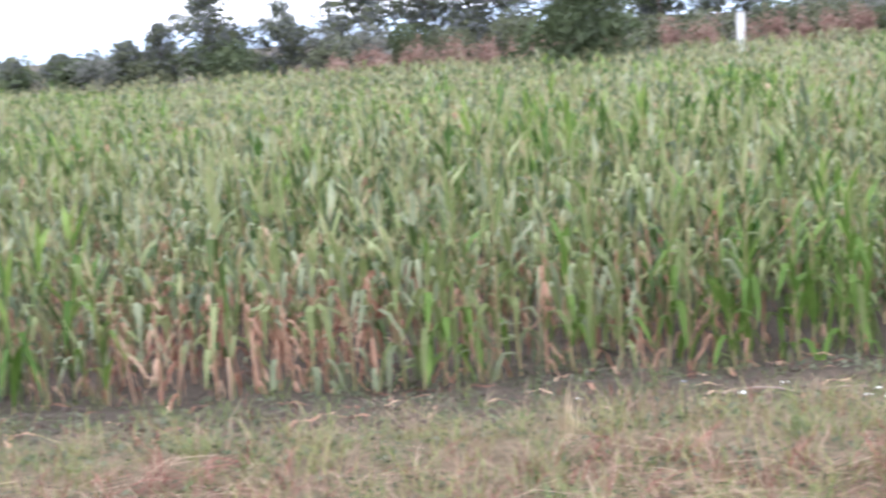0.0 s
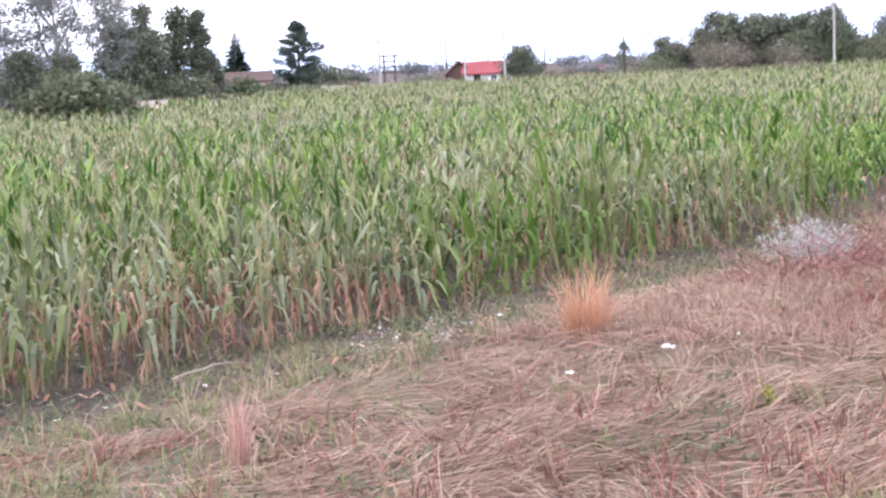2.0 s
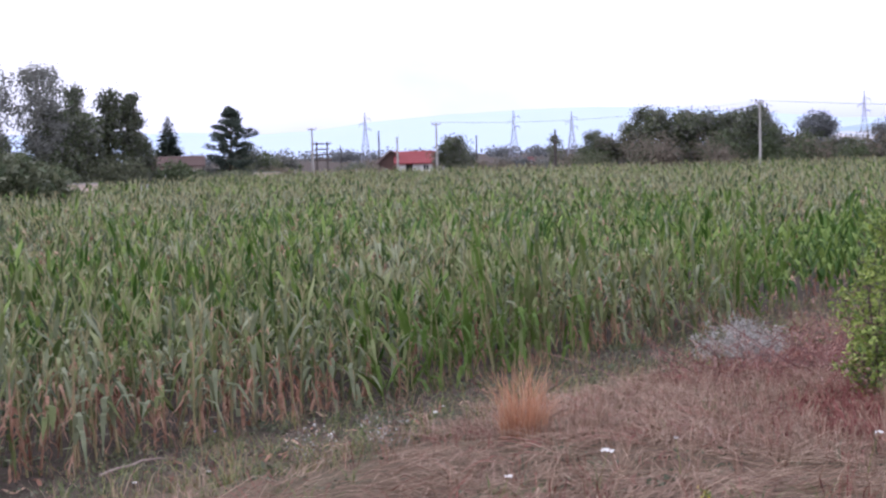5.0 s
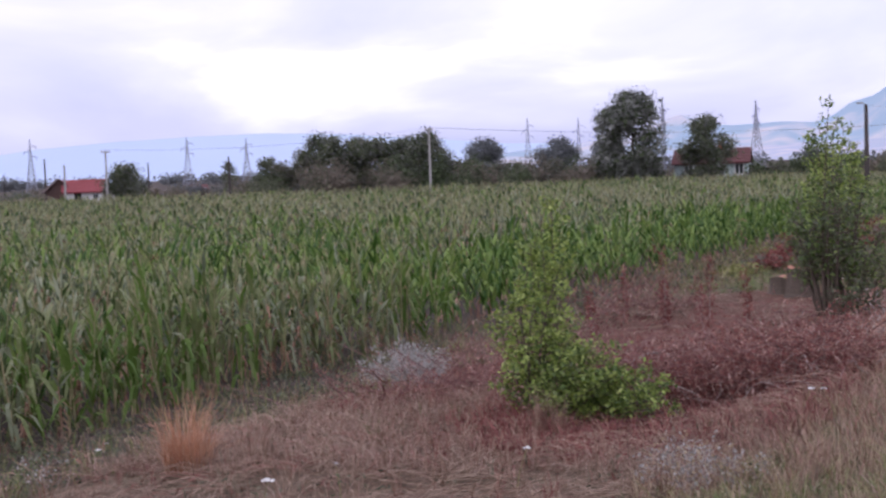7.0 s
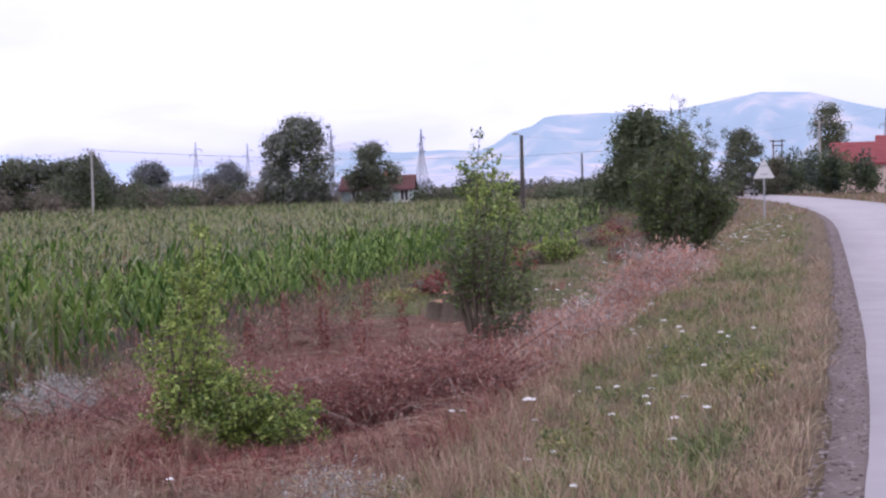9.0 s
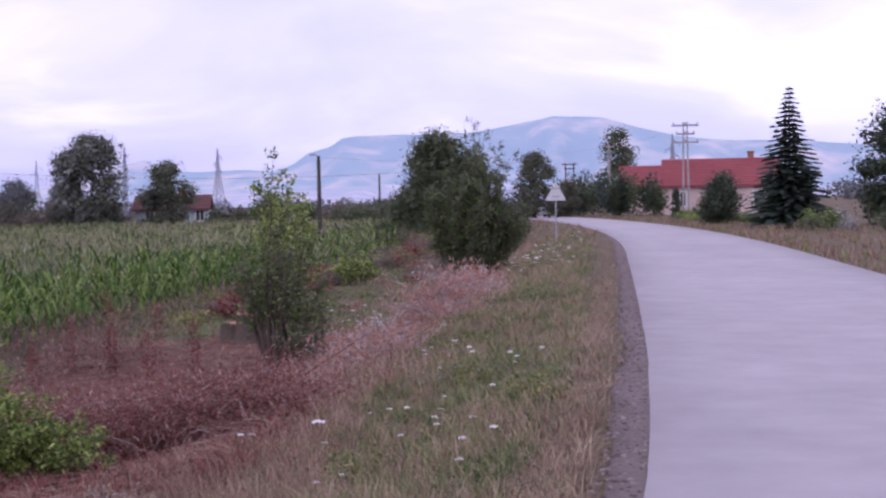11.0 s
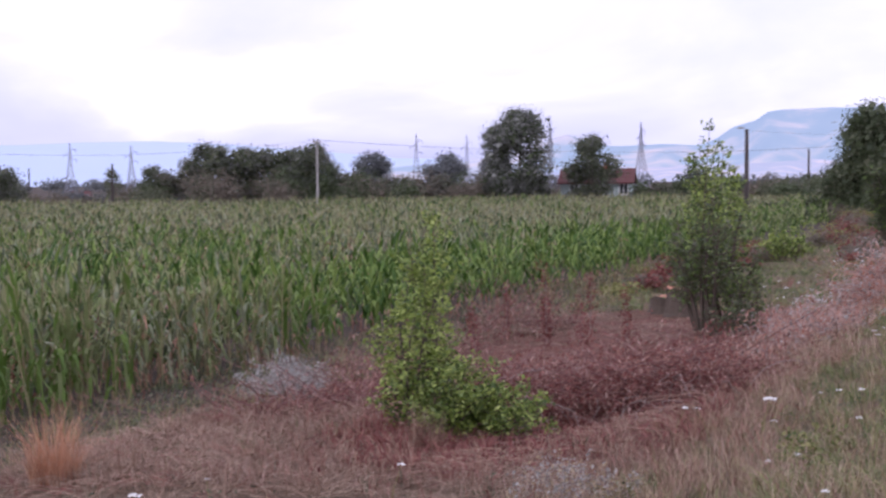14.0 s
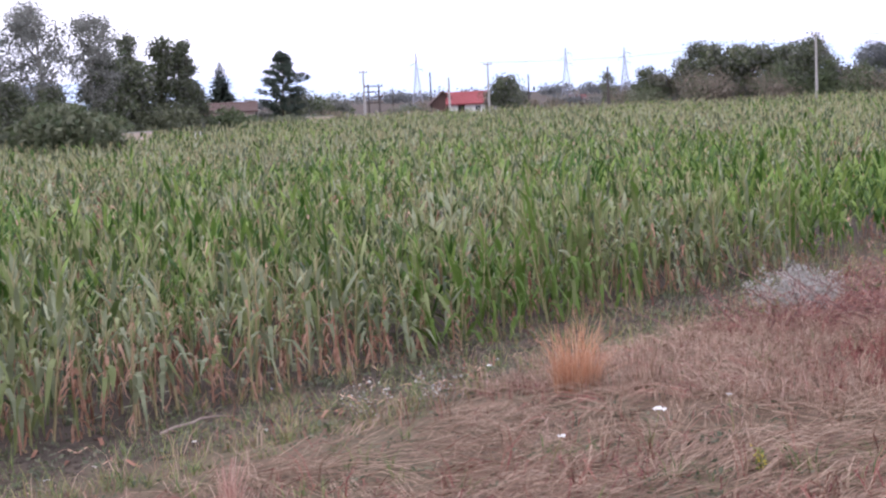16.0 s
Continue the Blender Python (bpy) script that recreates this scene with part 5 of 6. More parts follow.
def tree(name, place, height, width, mats, label, seed, n=2600, leaf=0.4, count=26, base=0.22, shape="round", bark=BARK, open_crown=0.0, trunk_r=None):
    rng, nr = random.Random(seed), np.random.default_rng(seed)
    ob = thing(name, place, label, "tree")
    half = width / 2
    count = max(count, int(16 * height / width) + 12)
    n, leaf = int(n * (2.7 if open_crown < 0.15 else 4.6)), leaf * 0.5
    count = int(count * 1.5)
    cl = clumps(rng, count, half * 1.05, height * 0.95, height * base, shape)
    tr = trunk_r or height * 0.02
    wood = Mesh()
    trunk = bent(rng, (0, 0, -0.3), (rng.gauss(0, 0.03) * height, 0, height * 0.72), 0.02, 6)
    wood.tube(trunk, [tr * (1.15 - 0.17 * k) for k in range(6)], 7, 0)
    part("trunk", wood.data("trunk", [bark]), ob)
    wood = Mesh()
    for x, y, z, r in cl[:14]:
        u = min(0.95, max(0.15, (z - 0.12 * height) / (height * 0.8))) * 5
        i = min(4, int(u))
        p = trunk[i].lerp(trunk[i + 1], u - i)
        if z > p.z - 0.3:
            wood.tube(bent(rng, p, (x, y, z), 0.08, 4), [tr * 0.45, tr * 0.32, tr * 0.2, tr * 0.08], 4, 0, cap=False)
    tagged(part("branchwork", wood.data("branchwork", [bark]), ob), kind="stuff")
    w = np.array([c[3] ** 2 for c in cl])
    pick = nr.choice(len(cl), n, p=w / w.sum())
    c = np.array(cl)[pick]
    d = nr.normal(size=(n, 3))
    d /= np.linalg.norm(d, axis=1)[:, None]
    rad = c[:, 3:4] * (nr.random((n, 1)) ** (0.45 + open_crown)) * 1.02
    pos = c[:, :3] + d * rad * np.array([1, 1, 0.85])
    pos[:, 2] = np.clip(pos[:, 2], 0.05, None)
    lf = leaves(nr, pos, leaf, slim=0.75, tri=True)
    if open_crown < 0.15:
        lf = joined(lf, cores(nr, [(x, y, max(z, q * 0.7), q, q, q * 0.85) for x, y, z, q in cl], 0.66, 70))
    v, f = lf
    part("crown", quads_data("crown", v, f, nr.integers(0, len(mats), len(f)), mats), ob)
    return ob


def spruce(name, place, height, width, label, seed, n=36, mat=NEEDLE, droop=0.25, gaps=0.0, lowest=0.08):
    """A conifer with whorls of drooping branches that carry flat needle sprays."""
    rng, nr = random.Random(seed), np.random.default_rng(seed)
    ob = thing(name, place, label, "tree")
    wood = Mesh()
    wood.tube([(0, 0, -0.2), (0, 0, height * 0.5), (0, 0, height * 0.99)], [height * 0.018, height * 0.011, 0.015], 6, 0)
    me = Mesh()
    for k in range(n):
        u = lowest + (1 - lowest) * k / n
        z, le = height * u, width / 2 * (1 - u) ** 0.85 + 0.1
        if rng.random() < gaps:
            continue
        m = 10 + int(8 * (1 - u))
        for j in range(m):
            a = 2 * math.pi * (j + rng.random() * 0.7) / m
            q = le * rng.uniform(0.7, 1.12)
            dx, dy = math.cos(a), math.sin(a)
            tip = (dx * q, dy * q, z - droop * q + 0.1 * q * rng.random())
            for s in range(4):
                t0, t1 = 0.12 + 0.22 * s, 0.12 + 0.22 * (s + 1) + 0.08
                wd = 0.16 * width * (1 - 0.55 * t1) * (1 - 0.6 * u) + 0.05
                p0, p1 = Vector((0, 0, z)).lerp(Vector(tip), t0), Vector((0, 0, z)).lerp(Vector(tip), t1)
                tw = rng.uniform(-0.6, 0.6)
                sd = Vector((-dy, dx, tw)) * wd * rng.uniform(0.6, 1.2)
                me.quad(p0 - sd * 0.6, p0 + sd * 0.6, p1 + sd * 0.35, p1 - sd * 0.35)
    part("trunk", wood.data("trunk", [BARK]), ob)
    part("needle_foliage", me.data("needle_foliage", [mat]), ob)
    return ob


def pine(place, height, width, label, seed):
    """A pine: rising boughs in loose whorls that end in needle tufts, with sky between them."""
    rng, nr = random.Random(seed), np.random.default_rng(seed)
    ob = thing("pine", place, label, "tree")
    wood = Mesh()
    trunk = bent(rng, (0, 0, -0.2), (0.15, 0.1, height * 0.97), 0.015, 7)
    wood.tube(trunk, [height * 0.02 * (1 - 0.14 * k) for k in range(7)], 7, 0)
    part("trunk", wood.data("trunk", [BARK]), ob)
    limbs, tufts = Mesh(), []
    for k in range(58):
        u = 0.16 + 0.84 * (k + rng.random()) / 58
        p = trunk[min(5, int(u * 6))].lerp(trunk[min(5, int(u * 6)) + 1], u * 6 - min(5, int(u * 6)))
        le = width / 2 * (0.55 + 0.75 * u if u < 0.45 else 0.9 * (1.0 - u) / 0.55 + 0.12) * rng.uniform(0.6, 1.15)
        az = 2.4 * k + rng.uniform(-0.4, 0.4)
        q = p + Vector((math.cos(az) * le, math.sin(az) * le, le * rng.uniform(0.1, 0.5)))
        pts = bent(rng, p, q, 0.06, 4)
        limbs.tube(pts, [0.06, 0.045, 0.03, 0.015], 4, 0, cap=False)
        for t in (0.45, 0.65, 0.85, 1.0):
            tufts.append((*pts[0].lerp(pts[3], t), rng.uniform(0.38, 0.62)))
    tagged(part("branchwork", limbs.data("branchwork", [BARK]), ob), kind="stuff")
    c = np.repeat(np.array(tufts), 56, axis=0)
    d = nr.normal(size=(len(c), 3))
    d /= np.linalg.norm(d, axis=1)[:, None]
    pos = c[:, :3] + d * c[:, 3:4] * nr.random((len(c), 1)) ** 0.5 * np.array([1, 1, 0.65])
    v, f = leaves(nr, pos, 0.24, slim=0.5, tri=True)
    part("needle_foliage", quads_data("needle_foliage", v, f, np.zeros(len(f)), [NEEDLE]), ob)


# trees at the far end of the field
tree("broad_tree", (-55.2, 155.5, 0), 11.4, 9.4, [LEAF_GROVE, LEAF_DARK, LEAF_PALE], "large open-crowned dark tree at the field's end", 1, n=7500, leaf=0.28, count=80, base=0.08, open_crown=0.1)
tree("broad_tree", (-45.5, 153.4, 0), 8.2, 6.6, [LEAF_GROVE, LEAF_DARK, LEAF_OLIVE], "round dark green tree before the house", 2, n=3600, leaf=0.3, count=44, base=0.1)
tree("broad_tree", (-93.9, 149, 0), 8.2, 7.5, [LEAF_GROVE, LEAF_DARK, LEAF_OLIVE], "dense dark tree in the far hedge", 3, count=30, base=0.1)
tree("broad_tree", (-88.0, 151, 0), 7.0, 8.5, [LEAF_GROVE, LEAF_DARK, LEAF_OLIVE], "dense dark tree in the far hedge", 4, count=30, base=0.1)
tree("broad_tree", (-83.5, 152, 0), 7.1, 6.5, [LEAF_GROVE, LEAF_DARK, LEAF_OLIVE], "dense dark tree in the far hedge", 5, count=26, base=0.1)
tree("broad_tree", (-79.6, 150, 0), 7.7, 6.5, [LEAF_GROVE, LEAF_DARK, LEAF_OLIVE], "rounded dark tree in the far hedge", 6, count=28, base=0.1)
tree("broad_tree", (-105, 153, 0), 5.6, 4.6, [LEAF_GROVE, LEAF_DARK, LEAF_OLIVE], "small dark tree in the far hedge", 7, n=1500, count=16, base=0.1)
tree("broad_tree", (-110.5, 152, 0), 5.4, 2.6, [LEAF_OLIVE], "thin small tree in the far hedge", 8, n=500, leaf=0.3, count=10, base=0.3, open_crown=0.2)
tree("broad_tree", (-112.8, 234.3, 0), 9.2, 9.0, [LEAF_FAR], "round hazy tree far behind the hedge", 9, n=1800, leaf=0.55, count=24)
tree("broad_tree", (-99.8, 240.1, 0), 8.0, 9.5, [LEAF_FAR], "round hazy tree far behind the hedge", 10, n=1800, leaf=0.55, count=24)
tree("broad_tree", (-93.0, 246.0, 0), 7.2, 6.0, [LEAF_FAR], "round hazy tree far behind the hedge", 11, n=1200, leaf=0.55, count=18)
tree("broad_tree", (-119.3, 141.4, 0), 5.2, 6.0, [LEAF_OLIVE, LEAF_DARK, LEAF_GROVE], "dense dark shrub-tree beside the barn", 12, n=2600, leaf=0.34, count=30, base=0.02, shape="oval")
tree("broad_tree", (-36.3, 166.1, 0), 4.2, 5.5, [LEAF_DARK, LEAF_FAR], "low dark tree beside the house", 13, n=1300, count=18, base=0.05)
tree("broad_tree", (-9.9, 105, 0.6), 7.2, 7.6, [LEAF_DARK, LEAF_DARK, LEAF_OLIVE], "big round dark walnut-like tree by the road", 14, n=11000, leaf=0.26, count=80, base=0.04)
tree("broad_tree", (-7.9, 106, 0.8), 6.0, 4.0, [LEAF_GROVE, LEAF_DARK, LEAF_OLIVE], "dark tree by the road", 15, n=2000, leaf=0.3, count=22, base=0.06)
tree("broad_tree", (-3.1, 122, 1.5), 5.9, 4.2, [LEAF_GROVE, LEAF_DARK, LEAF_OLIVE], "dark roadside tree with feathery outline", 16, n=2200, leaf=0.3, count=24, base=0.05)
tree("broad_tree", (-0.4, 128, 1.5), 3.2, 3.2, [LEAF_OLIVE, HEDGE_BROWN], "low roadside tree at the bend", 17, n=1000, leaf=0.3, count=16, base=0.03)
tree("broad_tree", (4.9, 150, 1.6), 9.2, 4.6, [LEAF_OLIVE, LEAF_DARK], "slender open tree behind the poles", 18, n=1200, leaf=0.34, count=26, base=0.42, shape="oval", open_crown=0.2)
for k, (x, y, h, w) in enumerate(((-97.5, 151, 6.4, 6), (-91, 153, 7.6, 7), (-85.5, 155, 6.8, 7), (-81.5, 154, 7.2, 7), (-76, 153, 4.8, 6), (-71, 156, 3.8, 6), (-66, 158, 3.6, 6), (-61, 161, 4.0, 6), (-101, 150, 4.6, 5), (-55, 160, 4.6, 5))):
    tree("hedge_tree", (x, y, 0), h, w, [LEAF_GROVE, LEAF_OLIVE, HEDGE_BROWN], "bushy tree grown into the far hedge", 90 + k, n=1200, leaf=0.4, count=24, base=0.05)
# the grove left of the field
tree("poplar", (-113.5, 61.5, 0), 15.5, 7.5, [LEAF_PALE], "tall pale poplar with thin silvery foliage", 20, n=5200, leaf=0.34, count=70, base=0.2, shape="oval", bark=BARK_PALE, open_crown=0.25)
tree("poplar", (-111.4, 67.1, 0), 14.0, 6.5, [LEAF_PALE], "tall pale poplar with thin silvery foliage", 21, n=4200, leaf=0.34, count=60, base=0.2, shape="oval", bark=BARK_PALE, open_crown=0.25)
tree("poplar", (-109.1, 71.6, 0), 12.4, 5.4, [LEAF_PALE], "thin pale poplar with sparse crown", 22, n=2200, leaf=0.32, count=44, base=0.35, shape="oval", bark=BARK_PALE, open_crown=0.3)
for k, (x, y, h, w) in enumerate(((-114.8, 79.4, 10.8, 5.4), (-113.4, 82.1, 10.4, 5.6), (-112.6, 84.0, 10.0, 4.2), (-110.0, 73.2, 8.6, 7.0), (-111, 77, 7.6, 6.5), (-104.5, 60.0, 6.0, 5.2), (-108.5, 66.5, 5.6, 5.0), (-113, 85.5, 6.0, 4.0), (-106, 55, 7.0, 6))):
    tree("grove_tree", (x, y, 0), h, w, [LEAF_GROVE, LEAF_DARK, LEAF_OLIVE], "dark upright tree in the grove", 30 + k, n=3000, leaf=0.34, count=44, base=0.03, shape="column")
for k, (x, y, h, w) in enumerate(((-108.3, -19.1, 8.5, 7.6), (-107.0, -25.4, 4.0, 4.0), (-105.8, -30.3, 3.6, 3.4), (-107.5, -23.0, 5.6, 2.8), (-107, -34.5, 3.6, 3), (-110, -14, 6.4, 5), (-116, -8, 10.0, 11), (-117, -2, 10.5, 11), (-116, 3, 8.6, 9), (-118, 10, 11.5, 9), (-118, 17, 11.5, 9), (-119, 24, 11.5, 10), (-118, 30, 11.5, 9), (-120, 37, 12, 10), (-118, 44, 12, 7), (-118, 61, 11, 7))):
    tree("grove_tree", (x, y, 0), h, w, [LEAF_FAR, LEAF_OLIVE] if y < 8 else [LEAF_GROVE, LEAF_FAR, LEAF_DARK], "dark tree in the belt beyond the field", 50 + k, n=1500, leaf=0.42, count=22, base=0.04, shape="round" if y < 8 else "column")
tree("broad_tree", (-72.5, 5.8, 0), 7.4, 7.6, [LEAF_DARK], "dense dark tree standing in the maize field", 70, n=3600, leaf=0.26, count=36, base=0.02)
tree("round_bush", (-73.0, 45.5, 0), 3.2, 7.4, [LEAF_OLIVE, LEAF_DARK, LEAF_OLIVE], "low wide olive-green bush at the field's edge", 71, n=8000, leaf=0.16, count=90, base=0.1, shape="round", trunk_r=0.08)
spruce("spruce", (-129.6, 102.0, 0), 8.5, 6.6, "young dark spruce behind the pavilion", 1)
pine((-125.2, 107.4, 0), 9.3, 6.6, "dark pine with an open irregular crown of tufted boughs", 2)
spruce("spruce", (11.4, 73.2, 1.55), 7.4, 4.6, "large dark spruce beside the road", 3, n=30)
tree("thuja", (9.2, 87.5, 1.55), 3.1, 3.3, [NEEDLE, LEAF_DARK], "broad dark clipped thuja in front of the house", 80, n=2600, leaf=0.18, count=30, base=0.03, shape="column")
tree("thuja", (8.3, 111.0, 1.55), 2.4, 1.1, [NEEDLE, LEAF_DARK], "small dark cone-shaped thuja by the wall", 81, n=700, leaf=0.16, count=14, base=0.03, shape="column")
tree("thuja", (12.8, 84.0, 1.55), 2.6, 4.2, [NEEDLE, LEAF_DARK], "dark evergreen bush below the spruce", 82, n=2200, leaf=0.18, count=26, base=0.03, shape="oval")


def hedge(name, rows, height, depth, n, leaf, mats, label, seed, heart=0.68):
    """Scrub along a line: x, y of its corners, and its height there."""
    rng, nr = random.Random(seed), np.random.default_rng(seed)
    pts = []
    seg = [(a, b, math.dist(a[:2], b[:2])) for a, b in zip(rows, rows[1:])]
    total = sum(s[2] for s in seg)
    for _ in range(int(total / (depth * 0.33))):
        u = rng.random() * total
        for a, b, le in seg:
            if u <= le:
                break
            u -= le
        k = u / le
        h = height * (a[2] + (b[2] - a[2]) * k) * rng.uniform(0.55, 1.05)
        pts.append((a[0] + (b[0] - a[0]) * k + rng.gauss(0, depth * 0.3), a[1] + (b[1] - a[1]) * k + rng.gauss(0, depth * 0.3), h, rng.uniform(0.3, 0.55) * depth, rng.randrange(len(mats))))
    pts = np.array(pts)
    n = int(n * 1.7)
    pick = nr.integers(0, len(pts), n)
    c = pts[pick]
    d = nr.normal(size=(n, 3))
    d /= np.linalg.norm(d, axis=1)[:, None]
    rad = nr.random((n, 1)) ** 0.4
    pos = np.stack([c[:, 0] + d[:, 0] * rad[:, 0] * c[:, 3], c[:, 1] + d[:, 1] * rad[:, 0] * c[:, 3], c[:, 2] * (0.5 + 0.5 * d[:, 2] * rad[:, 0])], 1)
    gz = np.array([ground_z(px, py) for px, py in pts[:, :2]])
    pos[:, 2] += gz[pick]
    v, f = joined(leaves(nr, pos, leaf * 0.75, slim=0.75, tri=True), cores(nr, [(p[0], p[1], g + p[2] / 2, p[3], p[3], p[2] / 2) for p, g in zip(pts, gz)], heart))
    m = np.concatenate([c[:, 4].astype(int), np.repeat(pts[:, 4].astype(int), 90)])
    stuff(name, quads_data(name, v, f, m, mats), label, "hedge")


hedge("far_scrub", [(-135, 118, 0.6), (-130, 124, 0.62), (-127.5, 130, 0.55), (-125, 136, 0.12), (-121, 142, 0.2), (-116, 146, 0.7), (-104, 150, 0.9), (-90, 143, 1.1), (-76, 146, 1.1), (-62, 158, 0.95), (-56, 162, 0.8), (-51, 163, 0.6), (-48, 168, 0.3), (-42, 172, 0.3), (-34, 182, 0.7), (-14, 196, 0.7)], 4.9, 6.0, 52000, 0.22,
      [HEDGE_BROWN, HEDGE_BROWN, LEAF_OLIVE, LEAF_DARK], "brownish-green scrub hedge along the field's end", 1)
hedge("far_scrub", [(-34, 172, 0.7), (-22, 160, 0.8), (-14, 128, 0.9), (-11, 112, 1.0)], 4.4, 4.0, 13000, 0.34, [LEAF_DARK, LEAF_OLIVE], "dark hedge between the maize and the road", 2)
hedge("far_scrub", [(-42.5, 164, 0.7), (-38, 163, 0.9), (-30, 160, 0.9), (-22, 152, 0.8)], 4.2, 4.0, 6000, 0.34, [LEAF_DARK, LEAF_OLIVE, HEDGE_BROWN], "dark hedge closing the field's end", 21)
hedge("far_scrub", [(-19, 104, 0.6), (-13, 103, 0.8), (-8, 100, 0.8)], 2.6, 2.6, 4000, 0.24, [LEAF_DARK, HEDGE_BROWN, LEAF_OLIVE], "low dark scrub beside the maize", 22)
hedge("far_scrub", [(-152, 158, 0.8), (-138, 166, 0.8), (-118, 172, 0.9), (-104, 168, 0.8)], 3.6, 5.0, 8000, 0.34, [LEAF_GROVE, LEAF_FAR, HEDGE_BROWN], "grey-green scrub behind the barn", 23)
hedge("grove_undergrowth", [(-110, -44, 0.8), (-106, -20, 0.8), (-110, 0, 1.0), (-110, 30, 0.9), (-109, 42, 0.4), (-107, 52, 0.35), (-107, 60, 0.9), (-108, 84, 0.9), (-116, 94, 0.4), (-122, 103, 0.3), (-127, 112, 0.5)], 5.2, 6.0, 38000, 0.36, [LEAF_DARK, LEAF_OLIVE, LEAF_GROVE], "dark undergrowth below the grove", 3)
hedge("far_scrub", [(-126, 106, 0.7), (-134, 116, 1.0), (-142, 130, 1.0), (-146, 136, 0.8)], 5.0, 4.4, 11000, 0.34, [LEAF_GROVE, LEAF_OLIVE, LEAF_DARK], "low grey-green scrub before the twin pole", 12)
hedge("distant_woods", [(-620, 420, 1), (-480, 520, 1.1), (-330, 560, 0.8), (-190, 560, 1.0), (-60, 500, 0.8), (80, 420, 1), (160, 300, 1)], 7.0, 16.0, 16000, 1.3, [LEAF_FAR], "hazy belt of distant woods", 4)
hedge("garden_hedge", [(-1.5, 152, 0.9), (2.5, 132, 1.1), (6.2, 124, 1.0), (8, 122, 0.8)], 4.5, 2.4, 9000, 0.26, [NEEDLE, LEAF_DARK], "tall dark garden hedge by the bend", 5)
hedge("roadside_bushes", [(8.5, 108, 0.5), (10, 96, 0.6), (11, 88, 0.5)], 1.6, 1.6, 2600, 0.2, [LIME_DARK, LEAF_OLIVE, LIME], "low green garden bushes across the road", 6)
hedge("bank_scrub", [(-4.0, 66, 0.8), (-4.2, 84, 1.0), (-5.5, 100, 1.0)], 2.2, 2.2, 6000, 0.16, [LEAF_OLIVE, HEDGE_BROWN, LEAF_DARK], "scrub on the bank behind the dark shrub", 7)
hedge("ditch_weeds", [(-9.8, 36, 0.7), (-10.0, 46, 1.0), (-9.0, 58, 1.0), (-8.5, 72, 1.1), (-9.0, 86, 1.4), (-10.5, 99, 1.6)], 0.8, 1.7, 12000, 0.11, [HEDGE_BROWN, DEAD_RED, GRASS_OLIVE, HEDGE_BROWN], "dead brown and green weeds between maize and ditch", 14, heart=0.5)
hedge("ditch_weeds", [(-5.5, 50, 0.7), (-5.5, 60, 1.0), (-5.2, 68, 1.0)], 0.8, 1.6, 4000, 0.11, [HEDGE_BROWN, DEAD_RED, HEDGE_BROWN], "reddish dead weeds on the far bank", 15, heart=0.5)


for k, (x, y, hh, w) in enumerate(((17.5, 76, 6.2, 5.0), (23, 84, 7.0, 6.0), (30, 92, 7.5, 7.0))):
    tree("garden_tree", (x, y, 1.5), hh, w, [NEEDLE, LEAF_DARK], "dark evergreen in the garden across the road", 120 + k, n=2200, leaf=0.28, count=40, base=0.05)
hedge("garden_shrubs", [(11, 66, 0.8), (16, 62, 0.8), (24, 58, 0.9)], 1.5, 1.6, 3000, 0.16, [LIME_DARK, LEAF_OLIVE, SILVER], "flowering garden shrubs on the verge", 9)


# ---- poles, wires and pylons ----
def utility_pole(place, height, mat, label, arm=1.6, pins=3, lamp=False, r=0.13, turn=0.0):
    ob = thing("utility_pole", place, label, "utility pole", turn=turn)
    sh = Mesh()
    sh.tube([(0, 0, -0.4), (0, 0, height * 0.5), (0, 0, height)], [r * 1.25, r, r * 0.75], 8, 0)
    part("shaft", sh.data("shaft", [mat]), ob)
    if arm:
        ca = Mesh()
        ca.box(-arm / 2, -0.05, height - 0.28, arm / 2, 0.05, height - 0.16)
        part("crossarm", ca.data("crossarm", [mat]), ob)
        for k in range(pins):
            x = arm * (k / (pins - 1) - 0.5) * 0.9
            im = Mesh()
            im.tube([(x, 0, height - 0.16), (x, 0, height - 0.06), (x, 0, height + 0.06)], [0.03, 0.06, 0.04], 6, 0)
            part("insulator", im.data("insulator", [PORCELAIN]), ob)
    if lamp:
        la = Mesh()
        la.tube([(0, 0, height - 0.2), (-0.15, 0, height + 0.08), (-0.3, 0, height + 0.1)], [0.035, 0.035, 0.03], 5, 0)
        la.box(-0.6, -0.1, height + 0.03, -0.25, 0.1, height + 0.15)
        part("street_light", la.data("street_light", [STEEL]), ob)
    return ob


P1 = (-72.3, 137.1, 0.0)
utility_pole(P1, 7.9, CONCRETE, "tall pale concrete pole with crossarm at the field's end", arm=1.0, turn=60)
utility_pole((-110.0, 127.0, 0), 6.9, CONCRETE, "pale concrete pole with crossarm", arm=1.0, turn=40)
utility_pole((-122.3, 118.1, 0), 6.7, CONCRETE, "pale concrete pole with crossarm", arm=1.0, turn=40)
utility_pole((-111.5, 121.6, 0), 5.3, CONCRETE, "plain concrete pole without crossarm", arm=0)
utility_pole((-143.9, 152.9, 0), 6.8, POLE_WOOD, "dark wooden pole behind the scrub", arm=0)
utility_pole((-183.3, 184.4, 0), 5.2, POLE_WOOD, "thin dark pole far off", arm=0, r=0.1)
utility_pole((-145.5, 178.1, 0), 6.0, POLE_WOOD, "thin dark wooden pole far off", arm=0)
utility_pole((-100.0, 137.5, 0), 5.7, POLE_WOOD, "dark wooden pole before the hedge", arm=0)
utility_pole((-17.0, 93.5, 0), 6.5, POLE_WOOD, "dark wooden pole with a street light", arm=0, lamp=True, r=0.15)
